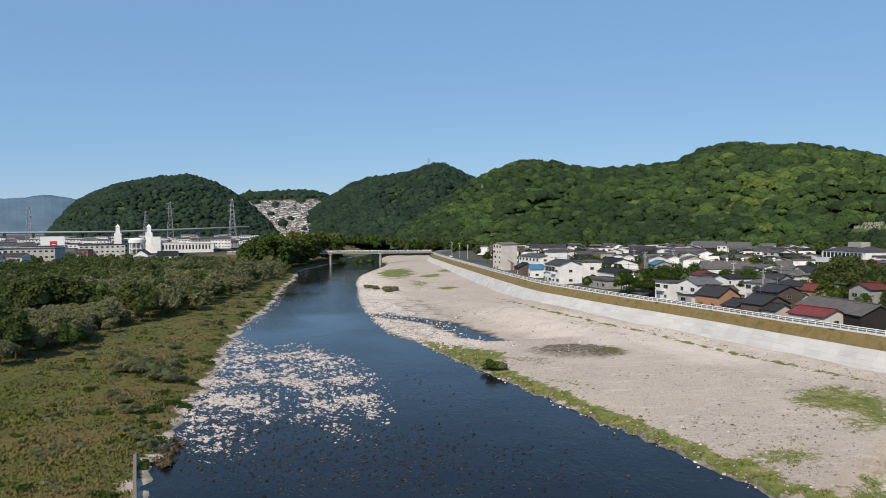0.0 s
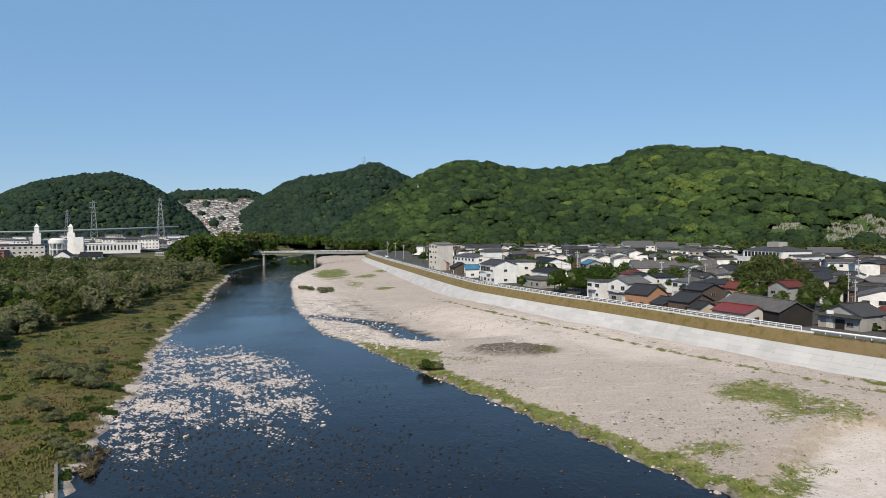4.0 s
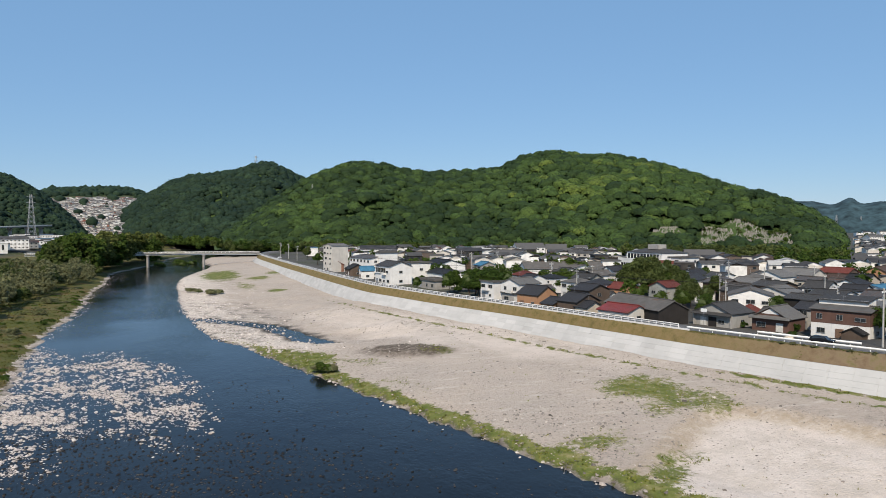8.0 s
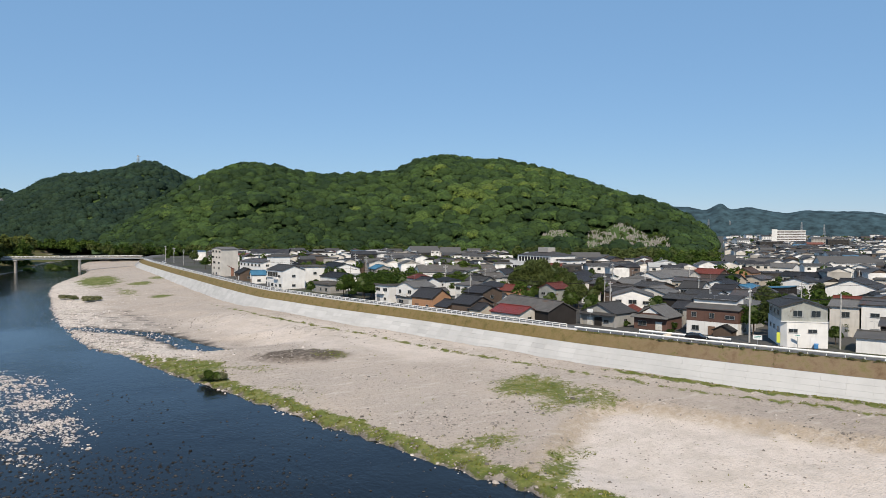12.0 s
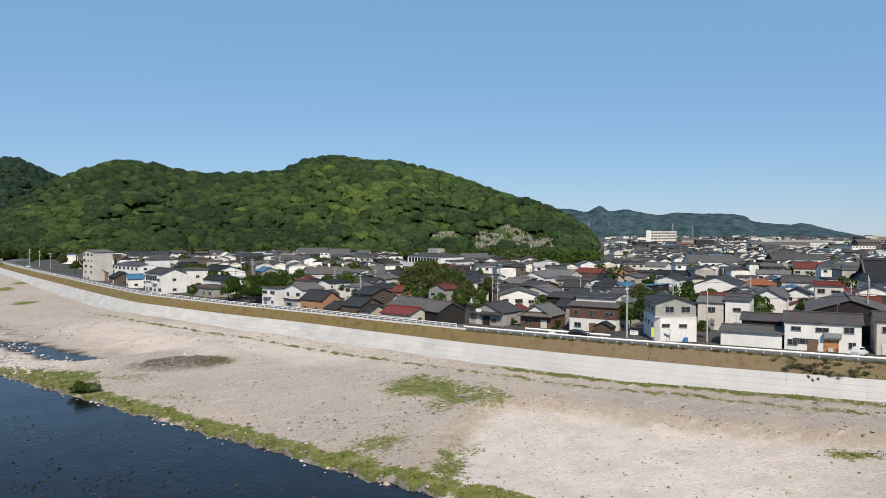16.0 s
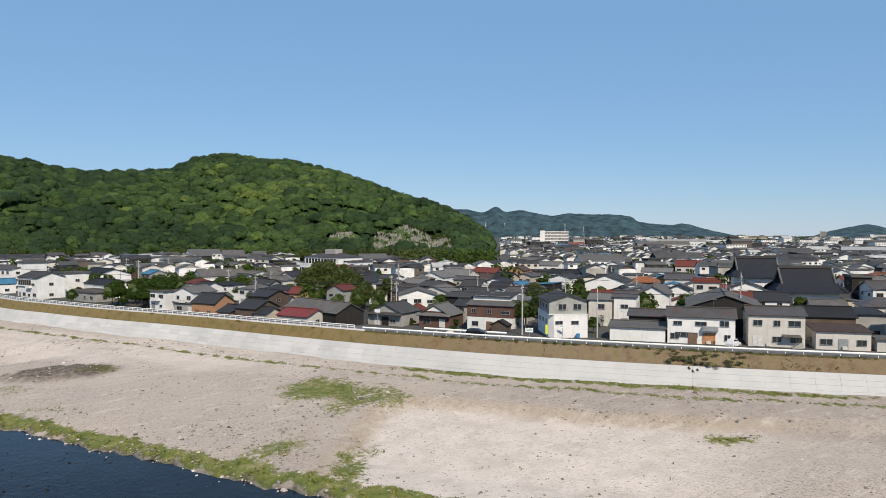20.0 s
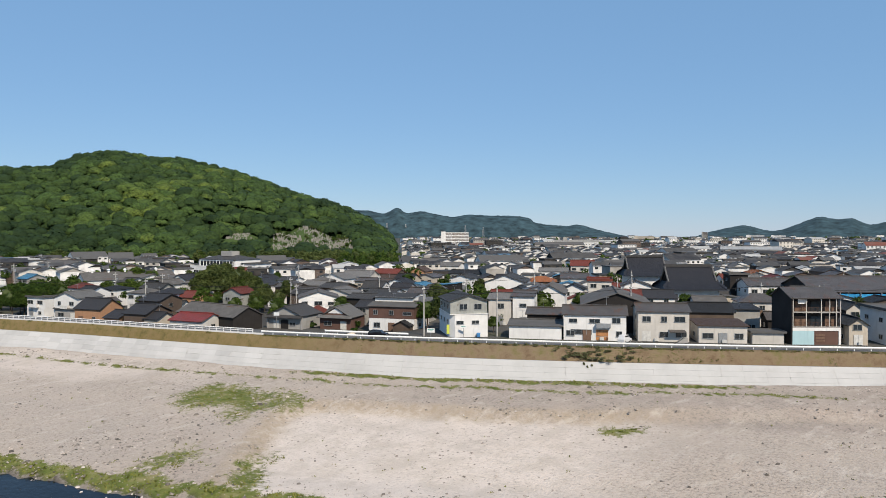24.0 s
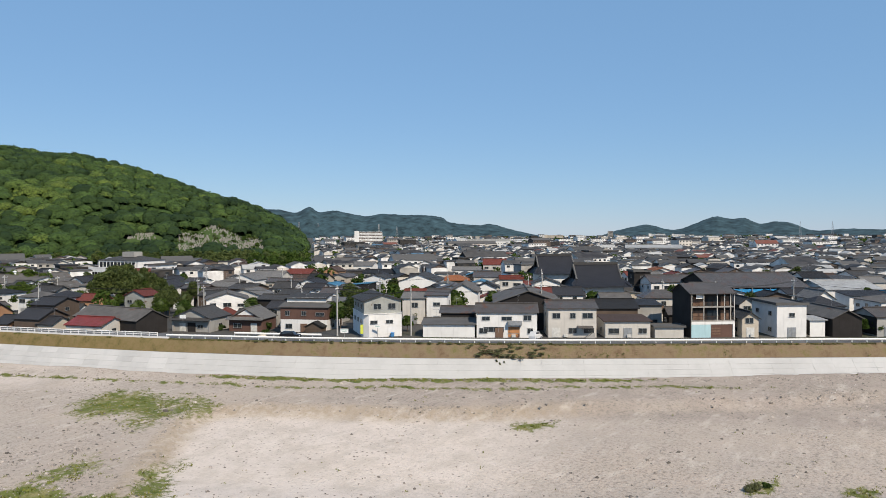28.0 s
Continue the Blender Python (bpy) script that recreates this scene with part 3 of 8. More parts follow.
def crowns(places, radii, squash, seed, shape_v, shape_f, leaves):
    """Tree crowns: domes swollen into knobs, with leaf sprays that break their outline. Returns places, faces and the number of corners of each crown."""
    rs = np.random.RandomState(seed)
    n, m = len(places), len(shape_v)
    spin = rs.uniform(0, math.tau, n)
    c, s = np.cos(spin)[:, None], np.sin(spin)[:, None]
    size = np.stack([radii, radii, radii * squash], 1)[:, None, :]
    knobs = rs.normal(0, 1, (n, 8, 3))
    knobs[..., 2] = np.abs(knobs[..., 2])
    knobs /= np.linalg.norm(knobs, axis=-1, keepdims=True)

    def swell(d):
        near = np.einsum("nlk,nbk->nlb", d, knobs).max(-1)
        return (0.76 + 0.30 * smooth(0.45, 0.98, near))[..., None]

    d = np.stack([shape_v[None, :, 0] * c - shape_v[None, :, 1] * s, shape_v[None, :, 0] * s + shape_v[None, :, 1] * c, np.repeat(shape_v[None, :, 2], n, 0)], -1)
    dome = np.asarray(places)[:, None, :] + d * swell(d) * size * (1 + rs.normal(0, 0.045, (n, m, 1)))
    e = rs.normal(0, 1, (n, leaves, 3))
    e[..., 2] = np.abs(e[..., 2])
    e /= np.linalg.norm(e, axis=-1, keepdims=True)
    p = np.asarray(places)[:, None, :] + e * swell(e) * size * 1.02
    nn = e + rs.normal(0, 0.35, e.shape)
    u = np.cross(nn, rs.normal(0, 1, nn.shape))
    u /= np.linalg.norm(u, axis=-1, keepdims=True)
    w = np.cross(nn / np.linalg.norm(nn, axis=-1, keepdims=True), u)
    h = np.sqrt(radii / 4.7)[:, None, None] * rs.uniform(0.35, 0.85, (n, leaves, 1))
    tri = np.stack([p - u * h - w * h * 0.6, p + u * h - w * h * 0.6, p + w * h * 1.1], 2).reshape(n, leaves * 3, 3)
    per = m + leaves * 3
    f0 = np.concatenate([shape_f, m + np.arange(leaves * 3).reshape(-1, 3)])
    f = f0[None] + (np.arange(n) * per)[:, None, None]
    return np.concatenate([dome, tri], 1).reshape(-1, 3), f.reshape(-1, 3), per


def hill(name, az, top, ridge, foot, mat, under, crown, fine, label, z0=-1.0, keep=None, spurs=10.0, lit_tints=()):
    """A wooded hill seen from the river: its ridge heights and distances, and its foot, by bearing."""
    a = np.linspace(az[0], az[-1], 200)
    sl = spline(np.stack([np.array(az, float) * 10, np.array(top, float)], 1), 0.5)
    zt = np.interp(a * 10, sl[:, 0], sl[:, 1]) - crown * 1.35
    dt, df = np.interp(a, az, ridge), np.interp(a, *foot)

    def height(aa, v):
        t, r0, r1 = np.interp(aa, a, zt), np.interp(aa, a, df), np.interp(aa, a, dt)
        r = r0 + (r1 - r0) * v
        x, y = r * np.sin(np.radians(aa)), r * np.cos(np.radians(aa))
        e0, e1 = (z0 - EYE[2]) / r0, (t - EYE[2]) / r1
        up = EYE[2] + r * (e0 + (e1 - e0) * np.sin(np.clip(v, 0, 1) * math.pi / 2) ** 0.92)
        z = np.where(v <= 1, up, z0 + (t - z0) * np.cos(np.clip((v - 1) / 0.9, 0, 1) * math.pi / 2))
        z = z + (spurs * wavy(x, y, 170, 31) + 0.35 * spurs * wavy(x, y, 48, 33)) * np.clip(4 * v * (0.86 - v), 0, 1) * np.clip(t / 60, 0, 1)
        return x, y, np.maximum(z, z0)

    vv = np.linspace(0, 1.9, 44)
    A, V = np.meshgrid(a, vv)
    x, y, z = height(A.ravel(), V.ravel())
    i = np.arange(len(vv) * len(a)).reshape(len(vv), len(a))
    f = np.stack([i[:-1, :-1], i[:-1, 1:], i[1:, 1:], i[1:, :-1]], -1).reshape(-1, 4)
    ob = tagged(new(name, from_np(name, np.stack([x, y, z], 1), f, under, True)), label, "hill", kind="structure")
    rs = np.random.RandomState(len(name))
    places = []
    v = 0.0
    while v < 1.12:
        gap = crown * 1.12
        am = a[0]
        while am < a[-1]:
            r0, r1 = np.interp(am, a, df), np.interp(am, a, dt)
            aj = am + rs.uniform(-0.8, 0.8) * math.degrees(gap / r0)
            vj = v + rs.uniform(-0.9, 0.9) * gap / (r1 - r0)
            places.append((aj, vj))
            am += math.degrees(gap / (r0 + (r1 - r0) * v))
        v += gap / np.mean(dt - df) * 0.92
    places = np.array(places)
    x, y, z = height(places[:, 0], np.clip(places[:, 1], 0, 1.15))
    ok = np.interp(places[:, 0], a, zt) > 6
    if keep is not None:
        ok &= keep(places[:, 0], np.hypot(x, y))
    x, y, z = x[ok], y[ok], z[ok]
    rad = crown * rs.gamma(6.0, 0.175, len(x)).clip(0.62, 1.75) * (1 + 0.22 * wavy(x, y, 45, 12))
    vs, fs = (CROWN_V, CROWN_F) if fine > 20 else (LOW_V, LOW_F)
    v, f, per = crowns(np.stack([x, y, z + rad * 0.12 + rs.uniform(-0.25, 0.4, len(x)) * crown], 1), rad * 1.12, rs.uniform(0.62, 0.95, len(x)), 5, vs, fs, fine)
    me = from_np("woods", v, f, mat, True)
    tint = 0.25 + 0.28 * wavy(x, y, 110, 71) + 0.15 * wavy(x, y, 30, 72) + rs.normal(0, 0.17 if fine > 20 else 0.06, len(x))
    for ca, cv, wa, wv, k in lit_tints:                  # lit spurs and dim slopes painted into the tree tint, by bearing and height on the slope
        tint += k * np.exp(-((places[ok, 0] - ca) / wa) ** 2 - ((places[ok, 1] - cv) / wv) ** 2)
    me.attributes.new("tint", "FLOAT", "POINT").data.foreach_set("value", np.repeat(np.clip(tint, 0, 1), per).astype(np.float32))
    tagged(new("woods", me), "dense mixed green woods covering a hillside", "woods", kind="stuff")
    HILLS[name] = height, a, df, dt
    return ob


FOREST = leafy("forest", (0.021, 0.041, 0.014), (0.049, 0.084, 0.021), (0.125, 0.170, 0.034), 0.5, tint=True)
# far woods: a bluer green that hints at distance haze
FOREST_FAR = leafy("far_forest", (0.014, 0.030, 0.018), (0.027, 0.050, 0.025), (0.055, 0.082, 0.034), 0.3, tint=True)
FLOOR = rgbmat("forest_floor", (0.050, 0.080, 0.022), 0.95)
# no haze in the air: these base colours carry its blue
HAZE_HILL = rgbmat("distant_blue_hill", (0.034, 0.062, 0.074), 1.0, 0, 0.6, 0.02)
HAZIER_HILL = rgbmat("hazy_blue_hill", (0.085, 0.135, 0.185), 1.0, 0, 0.2, 0.008)


def no_graves(az, r):
    return ~((az > 31.6) & (az < 38.3) & (r > 596) & (r < 690)) & ~((az > 28.0) & (az < 30.6) & (r > 640) & (r < 672))


# the last argument paints sunlit and darker parts of the slope into the woods
hill("hill_1", [-6, -3, -1, 1.1, 3.5, 5.3, 7.6, 8.9, 11.2, 13.9, 16.2, 17.1, 18.4, 20, 21.5, 23.3, 25, 26.7, 28.4, 30.9, 33.3, 35.6, 37.9, 39.3, 40.6, 41.6],
     [2, 38, 63, 84, 102.5, 108.5, 103, 97.5, 95, 97, 101, 106, 115, 122, 120, 115.5, 116, 111, 104.5, 91.5, 75, 64, 49, 38, 22, 0],
     [950] * 20 + [930, 900, 860, 830, 800, 780], ([-6, 0, 8, 17, 24, 30, 36, 39, 41.6], [760, 690, 640, 645, 620, 590, 562, 580, 650]), FOREST, FLOOR, 4.7, 60,
     "wooded green hill behind the riverside town", keep=no_graves, spurs=13,
     lit_tints=((22.5, 0.35, 3.5, 0.22, 0.42), (1.4, 0.22, 1.6, 0.16, 0.40), (29, 0.72, 5.0, 0.28, 0.30), (16, 0.55, 3.0, 0.22, 0.20), (10, 0.8, 4, 0.25, -0.14), (13, 0.12, 5, 0.14, -0.12), (36, 0.2, 3, 0.3, -0.10)))
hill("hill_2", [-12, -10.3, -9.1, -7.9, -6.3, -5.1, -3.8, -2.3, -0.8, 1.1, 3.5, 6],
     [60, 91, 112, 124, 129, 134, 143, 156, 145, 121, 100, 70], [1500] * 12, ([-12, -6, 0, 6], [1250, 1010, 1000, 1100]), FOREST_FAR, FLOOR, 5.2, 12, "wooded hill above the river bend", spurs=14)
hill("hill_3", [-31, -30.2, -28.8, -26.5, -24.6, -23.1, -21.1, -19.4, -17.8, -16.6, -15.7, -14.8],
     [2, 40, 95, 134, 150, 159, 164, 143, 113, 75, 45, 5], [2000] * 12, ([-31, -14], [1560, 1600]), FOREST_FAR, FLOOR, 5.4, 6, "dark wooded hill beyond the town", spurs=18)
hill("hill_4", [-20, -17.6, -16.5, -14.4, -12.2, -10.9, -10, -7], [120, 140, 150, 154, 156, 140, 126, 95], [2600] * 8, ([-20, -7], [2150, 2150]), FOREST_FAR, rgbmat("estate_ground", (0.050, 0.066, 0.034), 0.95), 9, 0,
     "wooded ridge above a hillside housing estate", keep=lambda az, r: (r > 2460) | (np.sin(az * 9.1 + r * 0.037) + np.sin(az * 3.7 - r * 0.021) > 1.6), spurs=0)


def far_ridge(name, az, top, dist, mat, label):
    a = np.linspace(az[0], az[-1], 420)
    sl = spline(np.stack([np.array(az, float) * 10, np.array(top, float)], 1), 1.0)
    z = np.interp(a * 10, sl[:, 0], sl[:, 1])
    z = z + (1.6 * wavy(a, a * 0, 0.9, 4) + 0.4 * wavy(a, a * 0, 0.35, 6)) * np.clip(z / 40, 0, 1)
    rows = []
    for r, k in ((dist - 420, 0.0), (dist - 280, 0.45), (dist - 120, 0.86), (dist, 1.0), (dist + 250, 0.0)):
        rr = r + (10 * wavy(a, a * 0 + r * 0.02, 4.0, 8)) * (k < 1)
        rows.append(np.stack([rr * np.sin(np.radians(a)), rr * np.cos(np.radians(a)), np.maximum(z * k, -1)], 1))
    v = np.concatenate(rows)
    i = np.arange(len(v)).reshape(5, -1)
    f = np.stack([i[:-1, :-1], i[:-1, 1:], i[1:, 1:], i[1:, :-1]], -1).reshape(-1, 4)
    tagged(new(name, from_np(name, v, f, mat, True)), label, "mountain ridge", kind="structure")


# backdrop ridges, with the distance haze painted into their colour
far_ridge("backdrop_ridge_1", [-42, -36, -33.6, -32.2, -30.9, -29.5, -28.4, -25, -20], [120, 150, 164, 171, 185, 173, 158, 120, 40], 3800, HAZIER_HILL, "mountain ridge in the distance with haze painted in as blue")
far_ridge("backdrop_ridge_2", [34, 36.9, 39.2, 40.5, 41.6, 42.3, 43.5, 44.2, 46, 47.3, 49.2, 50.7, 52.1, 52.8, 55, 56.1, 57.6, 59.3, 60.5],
          [160, 168, 165, 148, 182, 151, 161, 151, 127, 140, 133, 132, 118, 87, 70, 76, 45, 15, -1], 4300, HAZE_HILL, "mountain ridge beyond the town, tinted blue-green for haze")
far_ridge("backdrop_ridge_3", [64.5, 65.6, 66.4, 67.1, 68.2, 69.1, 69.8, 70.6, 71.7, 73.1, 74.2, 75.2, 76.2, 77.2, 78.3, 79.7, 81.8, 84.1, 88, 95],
          [-1, 26, 41, 52, 64, 49, 37, 39, 67, 103, 91, 93, 64, 75, 66, 29, 36, 32, 40, 20], 4000, HAZE_HILL, "low hills beyond the town, tinted blue-green for haze")

# ---- buildings ----
WORDS = {"white": "white rendered", "cream": "cream rendered", "grey": "grey rendered", "concrete": "bare concrete", "beige": "beige rendered", "brown": "brown boarded", "dark": "charred dark boarded",
         "orange": "ochre clay", "timber": "weathered timber", "pale_blue": "pale blue panelled", "rust": "rusty sheet metal", "metal": "grey sheet metal",
         "slate": "blue-grey tiled", "grey_tile": "grey tiled", "pale_tile": "pale grey tiled", "black": "black tiled", "red": "red-brown tiled", "orange_tile": "orange tiled", "brown_tile": "brown tiled",
         "tin": "weathered tin", "pale_tin": "pale tin", "red_tin": "rusty red tin", "blue_tin": "blue tin", "felt": "flat felt", "asbestos": "cement sheet"}
WINDOWS = {}


def window_meshes(w, h):
    key = (round(w, 1), round(h, 1))
    if key not in WINDOWS:
        w, h = key
        s = Shape()
        s.box(-w / 2, -0.07, 0, -w / 2 + 0.06, 0.02, h).box(w / 2 - 0.06, -0.07, 0, w / 2, 0.02, h)
        s.box(-w / 2 - 0.05, -0.12, -0.07, w / 2 + 0.05, 0.02, 0).box(-w / 2, -0.07, h - 0.06, w / 2, 0.02, h).box(-0.03, -0.06, 0, 0.03, 0.02, h - 0.06)
        g = Shape().box(-w / 2 + 0.05, -0.03, 0, w / 2 - 0.05, -0.005, h - 0.05)
        WINDOWS[key] = s.mesh("window", FRAME), g.mesh("pane", GLASS)
    return WINDOWS[key]


def window(parent, m, w=1.7, h=1.1):
    a, b = window_meshes(w, h)
    o = part("window", a, parent, m)
    part("pane", b, o)
    return o


def roof_shape(kind, w, d, h, rise, over):
    s = Shape()
    x, y0, y1, e = w / 2 + over, -over, d + over, h
    t = 0.16
    drop = rise / max(0.5, (d if kind in "gh" else w) / 2) * over
    if kind == "g":
        m, z = d / 2, h - drop
        s.slab((-x, y0, z), (x, y0, z), (x, m, h + rise), (-x, m, h + rise), t).slab((x, y1, z), (-x, y1, z), (-x, m, h + rise), (x, m, h + rise), t)
    elif kind == "f":
        z = h - drop
        s.slab((-x, y1, z), (-x, y0, z), (0, y0, h + rise), (0, y1, h + rise), t).slab((x, y0, z), (x, y1, z), (0, y1, h + rise), (0, y0, h + rise), t)
    elif kind == "h":
        m, z, k = d / 2, h - drop, min(w, d) / 2 * 0.9
        a, b = (-w / 2 + k, m, h + rise), (w / 2 - k, m, h + rise)
        s.slab((-x, y0, z), (x, y0, z), b, a, t).slab((x, y1, z), (-x, y1, z), a, b, t)
        s.slab((x, y0, z), (x, y1, z), b, (b[0] - 0.01, b[1] - 0.01, b[2]), t).slab((-x, y1, z), (-x, y0, z), a, (a[0] + 0.01, a[1] + 0.01, a[2]), t)
    elif kind == "s":
        s.slab((-x, y0, h), (x, y0, h), (x, y1, h + rise), (-x, y1, h + rise), t)
    else:
        s.box(-x, y0, h, x, y1, h + 0.22)
        s.box(-x, y0, h + 0.22, x, y0 + 0.15, h + 0.22 + rise).box(-x, y1 - 0.15, h + 0.22, x, y1, h + 0.22 + rise)
        s.box(-x, y0 + 0.15, h + 0.22, -x + 0.15, y1 - 0.15, h + 0.22 + rise).box(x - 0.15, y0 + 0.15, h + 0.22, x, y1 - 0.15, h + 0.22 + rise)
    return s


def wall_shape(kind, w, d, h, rise, base=0.0):
    s = Shape()
    x = w / 2
    if kind == "g":
        s.add([(-x, 0, base), (x, 0, base), (x, d, base), (-x, d, base), (-x, 0, h), (x, 0, h), (x, d, h), (-x, d, h), (-x, d / 2, h + rise - 0.17), (x, d / 2, h + rise - 0.17)],
              [(3, 2, 1, 0), (0, 1, 5, 4), (2, 3, 7, 6), (1, 2, 6, 9, 5), (3, 0, 4, 8, 7), (4, 5, 9, 8), (6, 7, 8, 9)])
    elif kind == "f":
        s.add([(-x, 0, base), (x, 0, base), (x, d, base), (-x, d, base), (-x, 0, h), (x, 0, h), (x, d, h), (-x, d, h), (0, 0, h + rise - 0.17), (0, d, h + rise - 0.17)],
              [(3, 2, 1, 0), (0, 1, 5, 8, 4), (2, 3, 7, 9, 6), (1, 2, 6, 5), (3, 0, 4, 7), (4, 8, 9, 7), (8, 5, 6, 9)])
    elif kind == "s":
        s.add([(-x, 0, base), (x, 0, base), (x, d, base), (-x, d, base), (-x, 0, h - 0.1), (x, 0, h - 0.1), (x, d, h + rise - 0.1), (-x, d, h + rise - 0.1)],
              [(3, 2, 1, 0), (4, 5, 6, 7), (0, 1, 5, 4), (1, 2, 6, 5), (2, 3, 7, 6), (3, 0, 4, 7)])
    else:
        s.box(-x, 0, base, x, d, h)
    return s


def house(x, y, turn, w, d, h, rise, kind, wall, roof, storeys=2, name="house", over=0.42, windows=True, lower=None, door=True, sides=True, z=None, note="", group="", seed=None):
    """A building whose front is centred at (x, y); local -y is its front, and turn is 0 where that looks along -y."""
    rs = random.Random(seed if seed is not None else int(x * 7 + y * 13))
    z = float(town_z(x, y)) if z is None else z
    word = {1: "one-storey", 2: "two-storey", 3: "three-storey", 4: "four-storey", 5: "five-storey"}[storeys]
    ob = thing(name, pose(x, y, z, 0, 0, turn), f"{word} {WORDS[wall]} {name.replace('_', ' ')} with {WORDS[roof]} roof{note}", name.replace("_", " "), group)
    if lower:
        part("wall", wall_shape("l", w, d, h * 0.5, 0).mesh("wall", WALLS[lower]), ob, label=f"{WORDS[lower]} lower wall")
        part("upper_wall", wall_shape(kind, w + 0.06, d + 0.06, h, rise, h * 0.5 + 0.003).mesh("upper_wall", WALLS[wall]), ob, pose(0, -0.03, 0))
    else:
        part("wall", wall_shape(kind, w, d, h, rise).mesh("wall", WALLS[wall]), ob)
    part("roof", roof_shape(kind, w, d, h, rise, over).mesh("roof", ROOFS[roof]), ob)
    if kind in "gf":
        s = Shape()
        if kind == "g":
            s.box(-w / 2 - over, d / 2 - 0.16, h + rise - 0.02, w / 2 + over, d / 2 + 0.16, h + rise + 0.2)
        else:
            s.box(-0.16, -over, h + rise - 0.02, 0.16, d + over, h + rise + 0.2)
        part("ridge", s.mesh("ridge", ROOFS[roof], 0.04), ob)
    # charred boards on the left side only; their dark colour also deepens its shade
    clad = wall not in ("dark", "timber", "brown") and kind in "gfs" and rs.random() < 0.42
    if clad:
        part("cladding", Shape().box(-w / 2 - 0.04, 0.02, 0.3, -w / 2, d - 0.02, h - 0.25).mesh("cladding", WALLS["dark"]), ob, label="charred dark boards that deepen the shaded side wall")
    if windows:
        step = h / storeys
        for k in range(storeys):
            n = max(1, int(w / rs.uniform(2.9, 3.8)))
            skip = rs.randrange(n) if k == 0 and door else -1
            for i in range(n):
                cx = -w / 2 + (i + 0.5) * w / n
                if i == skip:
                    continue
                window(ob, pose(cx + rs.uniform(-0.25, 0.25), -0.035, k * step + 0.95), min(w / n - 0.6, rs.choice((1.2, 1.7, 1.7, 2.2))), rs.choice((0.8, 1.1, 1.1)))
            if k == 0 and skip >= 0:
                cx = -w / 2 + (skip + 0.5) * w / n
                part("door", Shape().box(-0.85, -0.07, 0, 0.85, 0.0, 2.05).box(-0.03, -0.1, 0, 0.03, -0.07, 2.05).mesh("door", rs.choice((WOODEN, SHUTTER, GALV))), ob, pose(cx, -0.035, 0.05))
            for sx, rz in () if not sides or clad else ((-w / 2 - 0.035, -90), (w / 2 + 0.035, 90)):
                for j in range(max(1, int(d / 5.5))):
                    window(ob, pose(sx, (j + 0.5) * d / max(1, int(d / 5.5)), k * step + 0.95, 0, 0, rz), 1.5, 0.9)
    extras(ob, rs, w, d, h, rise, kind, storeys, windows)
    return ob


_s = Shape().tube((0, 0, 0), (0, 0, 1.9), 0.03, 0.025, 5).tube((-0.05, -0.8, 1.8), (0.05, 0.8, 1.8), 0.02, 0.02, 4)
_s.box(-0.5, -0.5, 1.78, 0.5, -0.45, 1.83)
ANTENNA = _s.mesh("antenna", GALV)
CONDENSER = Shape().box(-0.42, -0.36, 0.08, 0.42, -0.04, 0.68).box(-0.36, -0.34, 0, -0.28, -0.06, 0.08).box(0.28, -0.34, 0, 0.36, -0.06, 0.08).mesh("condenser", SHUTTER, 0.02)


def extras(ob, rs, w, d, h, rise, kind, storeys, windows):
    """Roof aerials, air-conditioner boxes and balconies, as houses have them."""
    if kind in "gfh" and rs.random() < 0.4:
        top = (rs.uniform(-0.3, 0.3) * w, d / 2, h + rise) if kind != "f" else (0, rs.uniform(0.3, 0.7) * d, h + rise)
        part("antenna", ANTENNA, ob, pose(*top, 0, 0, rs.uniform(0, 180)))
    if not windows:
        return
    if rs.random() < 0.45:
        part("condenser", CONDENSER, ob, pose(rs.uniform(-0.42, 0.42) * w, -0.05, 0.05))
    if storeys == 2 and w > 6.5 and h > 5 and rs.random() < 0.32:
        bw, bx = rs.uniform(2.6, 4.2), rs.uniform(-0.2, 0.2) * w
        z = h * 0.5
        b = Shape().box(-bw / 2, -1.0, z, bw / 2, -0.06, z + 0.12).box(-bw / 2, -1.0, z + 0.12, bw / 2, -0.94, z + 0.95).box(-bw / 2, -0.94, z + 0.12, -bw / 2 + 0.06, -0.06, z + 0.95).box(bw / 2 - 0.06, -0.94, z + 0.12, bw / 2, -0.06, z + 0.95)
        part("balcony", b.mesh("balcony", rs.choice((WALLS["white"], SHUTTER, WOODEN, GALV))), ob, pose(bx, 0, 0))


def face_river(x, y, extra=0.0):
    n = LEVEE_N[nearest_levee(x, y)]
    return math.degrees(math.atan2(n[0], -n[1])) + extra

# houses in and behind the first row
house(101.0, 157.5, face_river(101.0, 157.5), 10.3, 9, 3.6, 2.2, "f", "grey", "grey_tile", 1, door=True)
house(109.2, 146.9, face_river(109.2, 146.9), 8.9, 8, 3.4, 2.4, "f", "brown", "pale_tile", 1)
house(114.6, 131.5, face_river(114.6, 131.5), 11.9, 8, 6.2, 0.9, "g", "brown", "felt", 2, lower="white")
house(119.8, 91.5, face_river(119.8, 91.5), 11.0, 9, 2.9, 0.7, "g", "white", "felt", 1, windows=False)
house(126.5, 81.2, face_river(126.5, 81.2), 12.7, 8, 5.5, 1.4, "g", "white", "tin", 2)
house(134.9, 70.2, face_river(134.9, 70.2), 10.1, 9, 6.3, 1.2, "g", "cream", "tin", 2)
house(141.2, 60.6, face_river(141.2, 60.6), 9.4, 8, 3.6, 0.5, "s", "cream", "brown_tile", 1)
house(146.2, 53.6, face_river(146.2, 53.6), 6.0, 4, 2.2, 0.2, "l", "cream", "felt", 1, windows=False)
